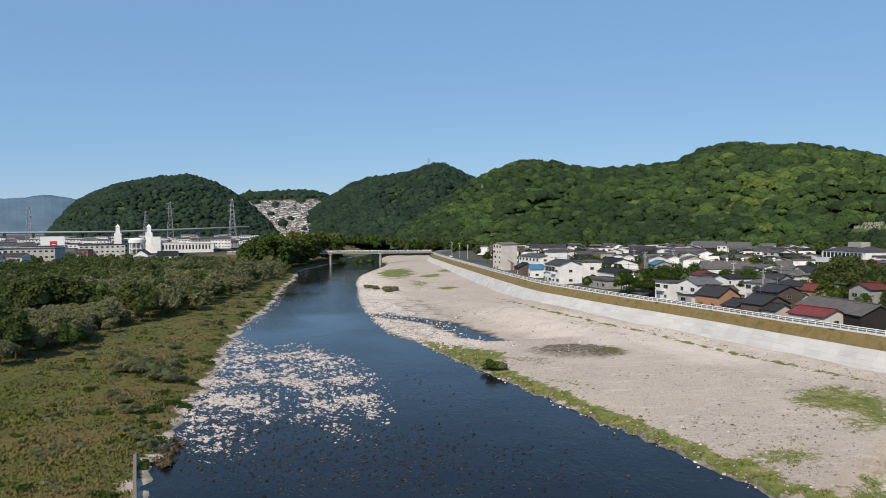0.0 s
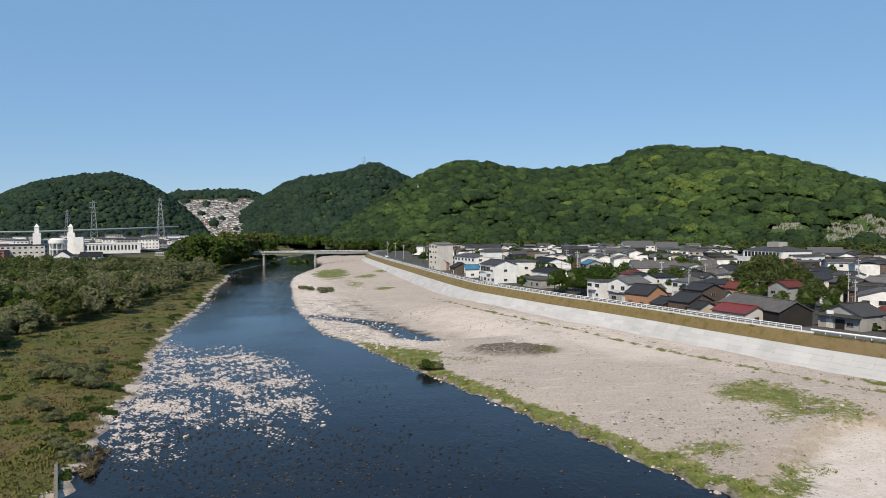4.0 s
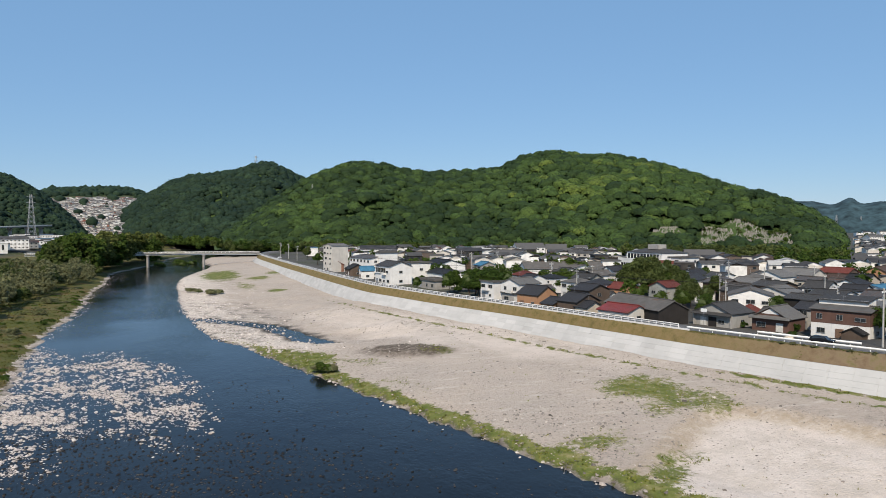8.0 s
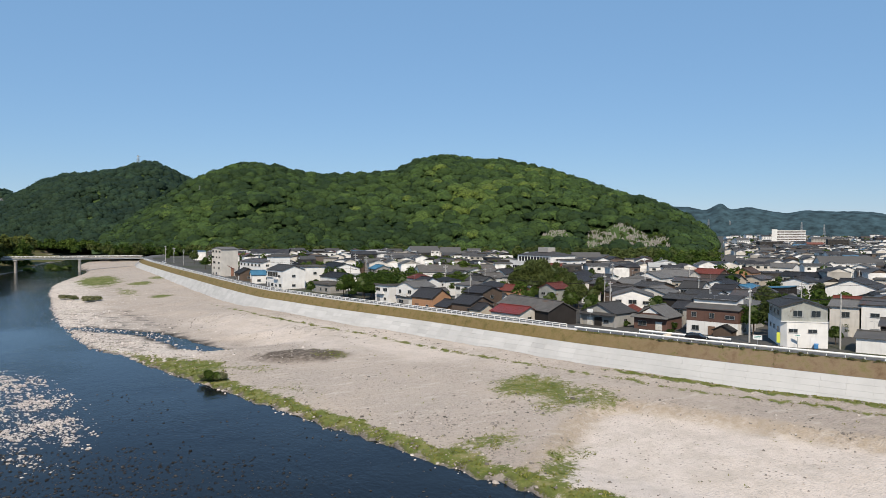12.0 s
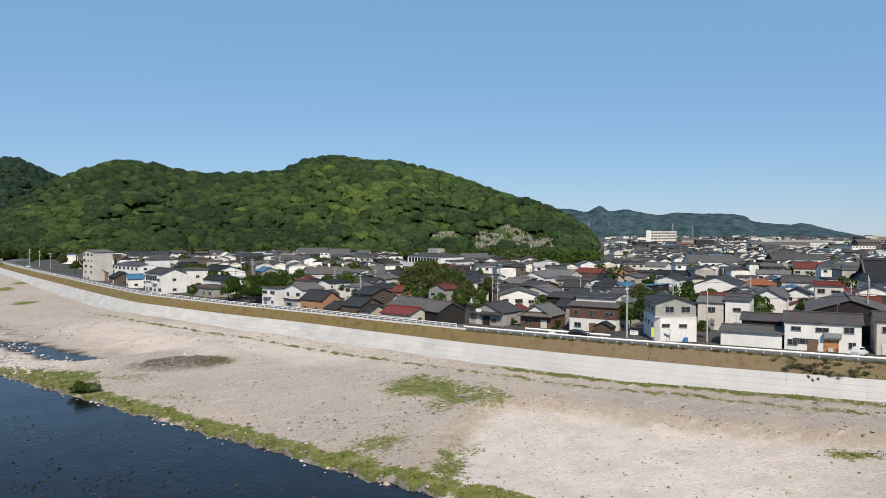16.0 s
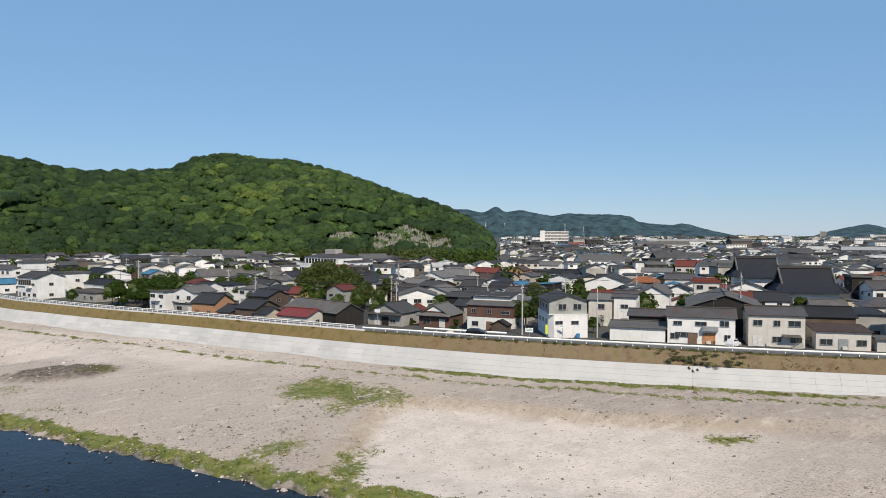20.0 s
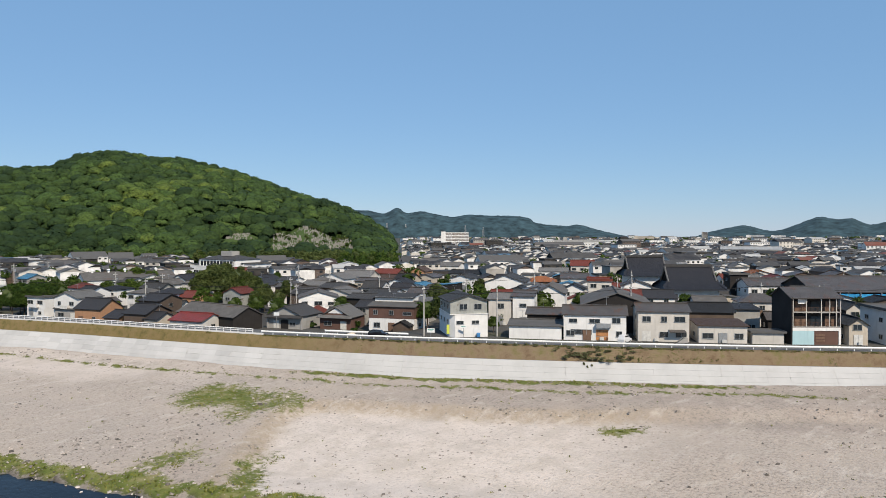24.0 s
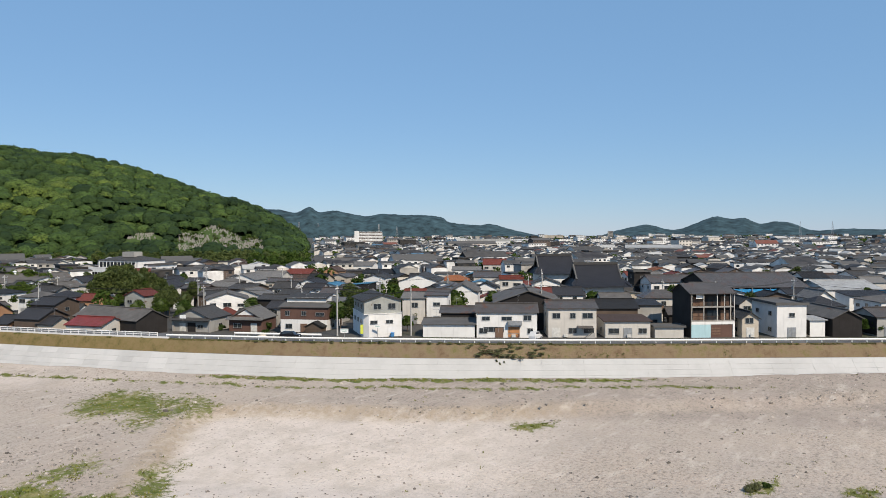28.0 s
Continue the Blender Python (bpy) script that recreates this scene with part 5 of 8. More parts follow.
def heading(i):
    return math.degrees(math.atan2(LD[i, 1], LD[i, 0]))


def guard_rail(name, lo, hi, off, step, height, label, beams):
    ob = thing(name, pose(0, 0, 0), label, name.replace("_", " "))
    for z0, z1, t in beams:
        ribbon(lo, hi, off, z0, z1, t, WHITE_METAL, "rail", ob)
    post = Shape().box(-0.07, -0.07, -0.1, 0.07, 0.07, height).mesh("post", WHITE_METAL, 0.01)
    for i in range(lo, hi, step):
        p = along(i, off - 0.09, 0.0)
        part("post", post, ob, pose(p.x, p.y, p.z, 0, 0, heading(i)))
    return ob


guard_rail("guard_rail", CUT - 3, len(LINE) - 12, 0.2, 3, 0.78, "white steel guard rail along the levee road", [(0.42, 0.80, 0.08)])
guard_rail("fence", 225, CUT - 4, 0.50, 2, 1.12, "white pipe fence on the levee parapet", [(0.98, 1.14, 0.09), (0.62, 0.72, 0.06)])

# a second, short rail on the town side where the lane joins
lane = thing("guard_rail", pose(0, 0, 0), "short white guard rail where a lane joins the road", "guard rail")
k = int(np.argmin(np.hypot(LINE[:, 0] - 95, LINE[:, 1] - 117)))
ribbon(k - 12, k + 10, -5.2, 0.3, 0.75, 0.08, WHITE_METAL, "rail", lane)
for i in range(k - 12, k + 9, 3):
    p = along(i, -5.3, 0)
    part("post", Shape().box(-0.06, -0.06, -0.2, 0.06, 0.06, 0.75).mesh("post", WHITE_METAL), lane, pose(p.x, p.y, 0, 0, 0, heading(i)))

# ---- bridge over the river ----


def bridge():
    a, b, z = Vector((-195, 579, 0)), Vector((-27, 590, 0)), 1.9
    d = (b - a).normalized()
    ang = math.degrees(math.atan2(d.y, d.x))
    L = (b - a).length
    ob = thing("bridge", pose(a.x, a.y, 0, 0, 0, ang), "long low grey road bridge with railings over the river", "bridge")
    part("deck", Shape().box(0, -2.5, z - 0.5, L, 2.5, z).mesh("deck", WALLS["concrete"]), ob)
    for yy in (-1.7, 1.3):
        part("girder", Shape().box(0, yy, z - 1.5, L, yy + 0.4, z - 0.5).mesh("girder", rgbmat("girder_paint", (0.58, 0.60, 0.59), 0.6)), ob)
    for yy in (-2.5, 2.42):
        part("railing", Shape().box(0, yy, z + 1.0, L, yy + 0.08, z + 1.12).box(0, yy + 0.02, z + 0.5, L, yy + 0.06, z + 0.58).mesh("railing", WHITE_METAL), ob)
        post = Shape().box(-0.06, yy, z, 0.06, yy + 0.08, z + 1.0).mesh("railing_post", WHITE_METAL)
        for i in range(int(L / 3)):
            part("railing_post", post, ob, pose(i * 3 + 1, 0, 0))
    for px in (42, 84.5, 125.5):
        s = Shape()
        s.tube((0, -1.6, -10.5), (0, -1.6, z - 2.2), 0.9, 0.9, 12).tube((0, 1.6, -10.5), (0, 1.6, z - 2.2), 0.9, 0.9, 12).box(-0.8, -1.6, -10.5, 0.8, 1.6, z - 2.2).box(-1.1, -3, z - 2.2, 1.1, 3, z - 1.5)
        part("pier", s.mesh("pier", WALLS["concrete"]), ob, pose(px, 0, 0))


bridge()

# ---- poles, pylons, signs, cars ----


def pole_meshes():
    trunk = Shape().tube((0, 0, -0.5), (0, 0, 10.5), 0.19, 0.12, 10).mesh("pole", POLE)
    arm = Shape().box(-1.0, -0.06, 9.6, 1.0, 0.06, 9.72).box(-0.8, -0.06, 8.8, 0.8, 0.06, 8.9).mesh("crossarm", GALV)
    ins = Shape().tube((0, 0, 9.72), (0, 0, 9.98), 0.06, 0.05, 6)
    can = Shape().tube((0.42, 0, 7.6), (0.42, 0, 8.5), 0.3, 0.3, 10).mesh("transformer", GALV)
    return trunk, arm, ins.mesh("insulator", WHITE_METAL), can


PM = pole_meshes()


def pole(x, y, turn=0.0, k=1.0, can=True):
    ob = thing("utility_pole", pose(x, y, float(town_z(x, y)), 0, 0, turn) @ Matrix.Scale(k, 4), "grey concrete utility pole with crossarms", "utility pole", "utility poles in the town")
    part("pole", PM[0], ob)
    part("crossarm", PM[1], ob)
    for ix in (-0.9, -0.4, 0.4, 0.9):
        part("insulator", PM[2], ob, pose(ix, 0, 0))
    if can:
        part("transformer", PM[3], ob)
    return ob


POLES = [(107, 112, 30, 1.05), (117, 99.6, 40, 1.0), (146.5, 84.4, 40, 1.0), (112, 168.8, 20, 1.0), (78, 330, 10, 1.15), (80, 318, 10, 1.1), (106.5, 367, 10, 1.0), (60, 262, 15, 1.0), (44, 302, 12, 1.0), (31, 345, 10, 1.0),
         (92, 222, 20, 1.0), (128, 196, 25, 1.0), (172, 52, 40, 1.0), (186, 70, 45, 0.9), (205, 118, 30, 1.0), (130, 150, 30, 1.0), (141, 131, 30, 1.1), (155, 232, 20, 1.0), (175, 262, 15, 1.0), (140, 270, 15, 1.0),
         (196, 40, 45, 1.0), (180, 8, 50, 1.0), (108, 246, 20, 1.0), (98, 262, 15, 1.0), (150, 178, 30, 1.05), (164, 152, 30, 1.0), (196, 150, 30, 1.0), (212, 176, 30, 1.1), (188, 108, 40, 1.0), (160, 96, 40, 1.0), (226, 62, 50, 1.0), (240, 110, 45, 1.05), (186, 226, 25, 1.0), (206, 282, 20, 1.0), (160, 292, 15, 1.0), (-10, 560, 0, 1.1), (-4, 530, 0, 1.05), (2, 500, 0, 1.0), (232, 190, 30, 1.0), (262, 150, 40, 1.0), (250, 60, 50, 1.0), (150, 205, 20, 1.1), (118, 235, 20, 1.0)]
for px, py_, tr, k in POLES:
    pole(px, py_, tr, k, (int(px) % 3) != 0)


def wires(a, b, k=1.0):
    """Sagging wires between two pole tops."""
    for off in (-0.85, -0.35, 0.85):
        cu = bpy.data.curves.new("wire", "CURVE")
        cu.dimensions, cu.bevel_depth = "3D", 0.022
        sp = cu.splines.new("POLY")
        sp.points.add(8)
        for i in range(9):
            t = i / 8
            p = Vector(a).lerp(Vector(b), t)
            sp.points[i].co = (p.x + off * 0.7, p.y + off * 0.5, p.z - 3.2 * t * (1 - t), 1)
        cu.materials.append(RUBBER)
        tagged(new("overhead_wire", cu), "thin black overhead wire between utility poles", "wire", "overhead wires")


def top(i):
    x, y, _, k = POLES[i]
    return x, y, float(town_z(x, y)) + 9.7 * k


for i, j in ((0, 1), (1, 2), (0, 16), (16, 15), (15, 3), (3, 10), (10, 7), (7, 8), (8, 9), (4, 5), (2, 13), (13, 12), (12, 20), (20, 21), (11, 17), (17, 18), (3, 11), (16, 25), (25, 26), (24, 15), (22, 10), (29, 28)):
    wires(top(i), top(j))


def pylon(x, y, z0, z1, turn, group="steel pylons beyond the town"):
    """A lattice mast with three pairs of arms."""
    h = z1 - z0
    ob = thing("pylon", pose(x, y, z0, 0, 0, turn), "tall grey steel lattice power pylon", "pylon", group)
    w0, w1, t = h * 0.085, h * 0.018, max(0.12, h * 0.006) * (0.6 if "hills" in group else 1.0)
    for sx, sy in ((-1, -1), (1, -1), (1, 1), (-1, 1)):
        part("leg", Shape().tube((sx * w0, sy * w0, 0), (sx * w1, sy * w1, h), t, t * 0.7, 4).mesh("leg", GALV), ob)
    s = Shape()
    n = 9
    for k in range(n):
        a, b = k / n, (k + 1) / n
        wa, wb = w0 + (w1 - w0) * a, w0 + (w1 - w0) * b
        for sx, sy, ex, ey in ((-1, -1, 1, -1), (1, -1, 1, 1), (1, 1, -1, 1), (-1, 1, -1, -1)):
            s.tube((sx * wa, sy * wa, h * a), (ex * wb, ey * wb, h * b), t * 0.6, t * 0.6, 3).tube((ex * wa, ey * wa, h * a), (sx * wb, sy * wb, h * b), t * 0.6, t * 0.6, 3)
    part("bracing", s.mesh("bracing", GALV), ob)
    for k in (0.70, 0.82, 0.94):
        part("arm", Shape().tube((-h * 0.09, 0, h * k), (h * 0.09, 0, h * k), t * 0.8, t * 0.8, 4).tube((-h * 0.09, 0, h * k), (0, 0, h * (k + 0.035)), t * 0.5, t * 0.5, 3).tube((h * 0.09, 0, h * k), (0, 0, h * (k + 0.035)), t * 0.5, t * 0.5, 3).mesh("arm", GALV), ob)


for px, py_, zz, tr in ((-793, 1273, 65.5, 20), (-619, 1366, 58, 70), (-579, 1384, 76, 20), (-469, 1425, 82, 30)):
    pylon(px, py_, 0.0, zz, tr)
pylon(-96, 1447, 95, 143, 20, "pylons on the hills")
pylon(-82, 1640, 120, 182, 30, "pylons on the hills")
_x, _y, _z = HILLS["hill_1"][0](np.array([1.43]), np.array([0.62]))
pylon(float(_x[0]), float(_y[0]), float(_z[0]) - 3, float(_z[0]) + 13, 15, "pylons on the hills")
for px, py_, zz in ((2900, 3050, 95), (2690, 2960, 80), (2500, 2900, 85), (2000, 1770, 48), (1590, 1480, 50), (3050, 600, 62), (3000, 480, 60)):
    pylon(px, py_, 0.0, zz, 10, "far pylons across the plain")


def car(x, y, z, turn, col, label, van=False):
    """A parked car: body, cabin glass, wheels, lamps and bumpers."""
    ob = thing("car", pose(x, y, z, 0, 0, turn), label, "car")
    L, W, H = (3.4, 1.48, 1.75) if van else (4.3, 1.7, 1.55)
    paint = rgbmat("car_paint", col, 0.25, 0.0, 0.05)
    s = Shape()
    prof = [(-L / 2, 0.35), (L / 2, 0.35), (L / 2, 0.75), (L / 2 - 0.15, 0.92), (L * 0.26, 0.98), (L * 0.12, H - 0.05), (-L * 0.36, H), (-L / 2 + 0.08, 1.05), (-L / 2, 0.9)]
    n = len(prof)
    s.add([(a, -W / 2 + (0.12 if b > 1.2 else 0), b) for a, b in prof] + [(a, W / 2 - (0.12 if b > 1.2 else 0), b) for a, b in prof],
          [tuple(range(n)), tuple(range(2 * n - 1, n - 1, -1))] + [(i, n + i, n + (i + 1) % n, (i + 1) % n) for i in range(n)])
    part("body", s.mesh("body", paint, 0.04), ob)
    for sy in (-1, 1):
        part("side_window", Shape().add([(L * 0.20, sy * (W / 2 - 0.015), 1.02), (L * 0.10, sy * (W / 2 - 0.09), H - 0.12), (-L * 0.34, sy * (W / 2 - 0.09), H - 0.1), (-L * 0.4, sy * (W / 2 - 0.015), 1.02)], [(0, 1, 2, 3), (3, 2, 1, 0)]).mesh("side_window", GLASS), ob)
        part("headlight", Shape().box(L / 2 - 0.06, sy * W * 0.36 - 0.18, 0.68, L / 2 + 0.02, sy * W * 0.36 + 0.18, 0.84).mesh("headlight", WHITE_METAL, 0.03), ob)
        for sx in (-1, 1):
            wh = part("wheel", Shape().tube((0, -0.1, 0), (0, 0.1, 0), 0.31, 0.31, 16).mesh("wheel", RUBBER), ob, pose(sx * L * 0.31, sy * (W / 2 - 0.08), 0.31))
            part("rim", Shape().tube((0, -0.11, 0), (0, 0.11, 0), 0.18, 0.18, 12).mesh("rim", GALV), wh)
    part("windscreen", Shape().add([(L * 0.255, -W / 2 + 0.12, 1.0), (L * 0.255, W / 2 - 0.12, 1.0), (L * 0.135, W / 2 - 0.2, H - 0.1), (L * 0.135, -W / 2 + 0.2, H - 0.1)], [(0, 1, 2, 3)]).mesh("windscreen", GLASS), ob, pose(0.015, 0, 0.01))
    part("bumper", Shape().box(L / 2 - 0.05, -W / 2 + 0.05, 0.35, L / 2 + 0.07, W / 2 - 0.05, 0.55).mesh("bumper", RUBBER, 0.02), ob)
    return ob


i0 = int(np.argmin(np.hypot(LINE[:, 0] - 100.5, LINE[:, 1] - 115.5)))
p0 = along(i0 - 2, -2.6, 0)
car(p0.x, p0.y, 0.0, heading(i0), (0.012, 0.012, 0.014), "black car parked on the levee road", False)
for dx, tr, col, lab in ((0, 80, (0.7, 0.7, 0.7), "white car parked in the river-side lot"), (5, 84, (0.35, 0.36, 0.38), "silver car parked in the river-side lot"), (11, 78, (0.62, 0.62, 0.63), "white car parked in the river-side lot")):
    car(-196 + dx, 424, TOWN_Z, tr, col, lab)
car(127, 74.5, 0, face_river(127, 74.5) + 60, (0.6, 0.6, 0.6), "white kei truck parked beside the house", True)
car(-10, 512, 0.0, -75, (0.7, 0.7, 0.7), "white car on the levee road near the bridge")


def sign(x, y, z, turn, w, h, zc, face, label, bars=()):
    ob = thing("sign", pose(x, y, z, 0, 0, turn), label, "sign")
    part("post", Shape().tube((0, 0.04, 0), (0, 0.04, zc + h / 2), 0.05, 0.05, 8).mesh("post", GALV), ob)
    b = part("board", Shape().box(-w / 2, -0.03, zc - h / 2, w / 2, 0.0, zc + h / 2).mesh("board", face), ob)
    for bx, bz, bw, bh, col in bars:
        part("bar", Shape().box(bx - bw / 2, -0.036, zc + bz - bh / 2, bx + bw / 2, -0.031, zc + bz + bh / 2).mesh("bar", col), b)
    return ob


WSIGN = rgbmat("white_sign", (0.78, 0.78, 0.76), 0.4, 0, 0.05)
GSIGN = rgbmat("green_sign", (0.10, 0.30, 0.26), 0.5, 0, 0.05)
RSIGN = rgbmat("red_sign", (0.60, 0.05, 0.05), 0.5, 0, 0.05)
YSIGN = rgbmat("yellow_flag", (0.62, 0.66, 0.10), 0.6, 0, 0.05)
sign(105.5, 108.3, 0, face_river(105.5, 108.3), 1.7, 0.9, 1.5, WSIGN, "white notice board with green lettering bars beside the road", ((0, 0.2, 1.4, 0.14, GSIGN), (0, -0.08, 1.1, 0.1, GSIGN)))
sign(108.8, 106.4, 0, face_river(108.8, 106.4), 0.6, 2.0, 1.6, YSIGN, "yellow upright shop banner beside the lane")
sign(110.0, 103.0, 0, face_river(110, 103), 1.3, 0.55, 2.4, WSIGN, "white direction sign on a post", ((0, 0, 0.9, 0.12, GSIGN),))
sign(92.6, 148, -0.4, face_river(92.6, 148), 1.6, 0.8, 3.4, WSIGN, "white blank sign board on a post beside the levee")

# ---- trees and bushes ----
LEAF = {
    "dark": leafy("dark_leaves", (0.058, 0.084, 0.026), (0.120, 0.160, 0.046), (0.210, 0.240, 0.075), 0.9),
    "green": leafy("green_leaves", (0.034, 0.068, 0.012), (0.085, 0.145, 0.026), (0.165, 0.225, 0.040), 0.9),
    "olive": leafy("willow_leaves", (0.140, 0.150, 0.072), (0.255, 0.262, 0.128), (0.360, 0.355, 0.185), 0.8),
    "bamboo": leafy("bamboo_leaves", (0.080, 0.105, 0.026), (0.185, 0.205, 0.054), (0.270, 0.280, 0.085), 0.5),
}
# dark colour of the lump inside each crown, painted as its inner shade
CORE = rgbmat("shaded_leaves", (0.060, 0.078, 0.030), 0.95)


def leaf_cloud(seed, rx, rz, n, leaf, blobs, low=-0.35):
    """Leaves as small bent quads over a heap of blobs; round a centre at the origin."""
    rs = np.random.RandomState(seed)
    c = rs.normal(0, 1, (blobs, 3))
    c /= np.linalg.norm(c, axis=1)[:, None]
    c *= rs.uniform(0.35, 0.78, (blobs, 1))
    c[:, 2] = np.clip(c[:, 2], low, 1)
    r = rs.uniform(0.26, 0.46, blobs)
    b = rs.choice(blobs, n, p=r**2 / (r**2).sum())
    d = rs.normal(0, 1, (n, 3))
    d /= np.linalg.norm(d, axis=1)[:, None]
    d[:, 2] = np.where(d[:, 2] < -0.5, -d[:, 2], d[:, 2])
    p = (c[b] + d * (r[b] * rs.uniform(0.72, 1.08, n))[:, None]) * (rx, rx, rz)
    nn = d + rs.normal(0, 0.55, (n, 3)) + (0, 0, 0.35)
    nn /= np.linalg.norm(nn, axis=1)[:, None]
    u = np.cross(nn, rs.normal(0, 1, (n, 3)))
    u /= np.linalg.norm(u, axis=1)[:, None]
    w = np.cross(nn, u)
    s = (leaf * rs.uniform(0.6, 1.5, n))[:, None]
    q = np.stack([p - u * s, p - w * s * 0.6 - nn * s * 0.2, p + u * s, p + w * s * 0.6 - nn * s * 0.15], 1)
    return q.reshape(-1, 3), np.arange(n * 4).reshape(-1, 4)


def core(seed, rx, rz):
    rs = np.random.RandomState(seed)
    v = LOW_V * (1 + rs.normal(0, 0.12, (len(LOW_V), 1))) * (rx * 0.62, rx * 0.62, rz * 0.62)
    return v


def trunk_mesh(h, r, seed):
    rs = random.Random(seed)
    s = Shape().tube((0, 0, -0.4), (0.1 * h * rs.uniform(-1, 1) * 0.3, 0.05 * h * rs.uniform(-1, 1), h * 0.55), r, r * 0.6, 8)
    for k in range(5):
        a, z = k * 1.26 + rs.uniform(-0.4, 0.4), h * rs.uniform(0.3, 0.55)
        s.tube((0, 0, z), (math.cos(a) * h * 0.24, math.sin(a) * h * 0.24, z + h * 0.27), r * 0.45, r * 0.15, 6)
    return s.mesh("trunk", BARK)


TREES = {}


def tree_kind(key, leaf, h, rx, rz, n, size, blobs, mid, seeds=2):
    for k in range(seeds):
        v, f = leaf_cloud(hash_of(key) + k, rx, rz, n, size, blobs)
        crown = from_np("crown", v, f, LEAF[leaf])
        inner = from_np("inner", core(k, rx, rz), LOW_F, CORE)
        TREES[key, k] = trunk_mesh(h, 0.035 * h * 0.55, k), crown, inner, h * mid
    return key


def hash_of(s):
    return sum(ord(c) * (i + 3) for i, c in enumerate(s)) % 9000


tree_kind("broad", "dark", 10, 4.2, 4.4, 3600, 0.31, 22, 0.58)
tree_kind("light", "green", 9, 3.8, 3.6, 3200, 0.29, 20, 0.58)
tree_kind("willow", "olive", 6.5, 3.5, 2.7, 3200, 0.25, 22, 0.50, 3)
tree_kind("bamboo", "bamboo", 13, 4.6, 5.2, 1500, 0.60, 18, 0.58, 1)
tree_kind("bush", "green", 2.2, 1.5, 1.05, 1600, 0.13, 12, 0.42)
tree_kind("shrub", "olive", 2.4, 1.9, 1.15, 1800, 0.14, 14, 0.42)
tree_kind("pine", "dark", 9, 3.3, 3.2, 1700, 0.36, 12, 0.62, 1)
TREE_WORDS = {"broad": ("dark green broadleaf tree", "tree"), "light": ("bright green broadleaf tree", "tree"), "willow": ("olive-green riverside willow", "tree"), "bamboo": ("yellow-green bamboo clump", "bamboo"),
              "bush": ("round green bush", "bush"), "shrub": ("dusty olive shrub", "bush"), "pine": ("dark pine tree", "tree")}
RNG = random.Random(11)


def tree(key, x, y, k=1.0, z=None, where="in the town", group="", tall=1.0):
    names = [s for q, s in TREES if q == key]
    t, c, inner, mid = TREES[key, RNG.choice(names)]
    z = float(town_z(x, y)) if z is None else z
    words, cat = TREE_WORDS[key]
    ob = thing("bush" if cat == "bush" else "bamboo" if cat == "bamboo" else "tree", pose(x, y, z, 0, 0, RNG.uniform(0, 360)) @ Matrix.Diagonal((k, k, k * tall, 1)), f"{words} {where}", cat, group)
    part("trunk", t, ob)
    cr = part("crown", c, ob, pose(0, 0, mid))
    # solid dark lump added to shade the inside of the crown
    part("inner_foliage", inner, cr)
    return ob


def ground_z(x, y):
    return float(land(np.array([float(x)]), np.array([float(y)]))[0][0])


# left bank: willows and broadleaf trees behind the meadow
def left_bank():
    near, rest = [], []
    rs = random.Random(4)
    y = 138.0
    while y < 470:
        x = -60.0
        while x > -0.63 * y - 12:
            xx, yy = x + rs.uniform(-1.8, 1.8), y + rs.uniform(-1.8, 1.8)
            d = float(-side(LEFT, np.array([xx]), np.array([yy]))[0])
            edge = float(np.interp(yy, [138, 150, 165, 200, 225, 257, 313, 380, 411, 470], [46, 39, 33, 33, 28, 19, 18, 10, 7, 5]))
            if d > edge and d < 185:
                near.append((xx, yy, d, d - edge))
            x -= 5.4 + 0.006 * y
        y += 5.0 + 0.012 * y
    for x, y, d, inside in near:
        dark = wavy(np.array([x]), np.array([y]), 70, 17)[0] + 0.012 * inside - 0.1
        key = "broad" if dark > 0.75 else "willow" if dark < 0.2 else rs.choice(("willow", "light"))
        k = rs.uniform(0.9, 1.4) * (0.7 if inside < 5 else 1.0)
        if key == "broad":
            k *= 1.15
        z = ground_z(x, y)
        h = {"broad": 12.0, "willow": 7.5, "light": 11}[key] * k
        if z + h > 11:
            k *= (11 - z) / h
        if y < 232:
            tree(key, x, y, k, z, "on the grassy river bank", "river bank trees")
        else:
            rest.append((key, x, y, z, k))
    for name, keys in (("woods", ("broad", "light")), ("willow_thicket", ("willow",))):
        vs, fs, o = [], [], 0
        for key, x, y, z, k in rest:
            if key in keys:
                v, f = leaf_cloud(abs(int(x * 3 + y)), 4.2 * k, 4.0 * k, 620, 0.56, 14)
                vs.append(v + (x, y, z + 4.6 * k))
                fs.append(f + o)
                o += len(v)
        if vs:
            tagged(new(name, from_np(name, np.concatenate(vs), np.concatenate(fs), LEAF["dark" if name == "woods" else "olive"])), "dense trees along the grassy river bank", "woods", kind="stuff")


left_bank()


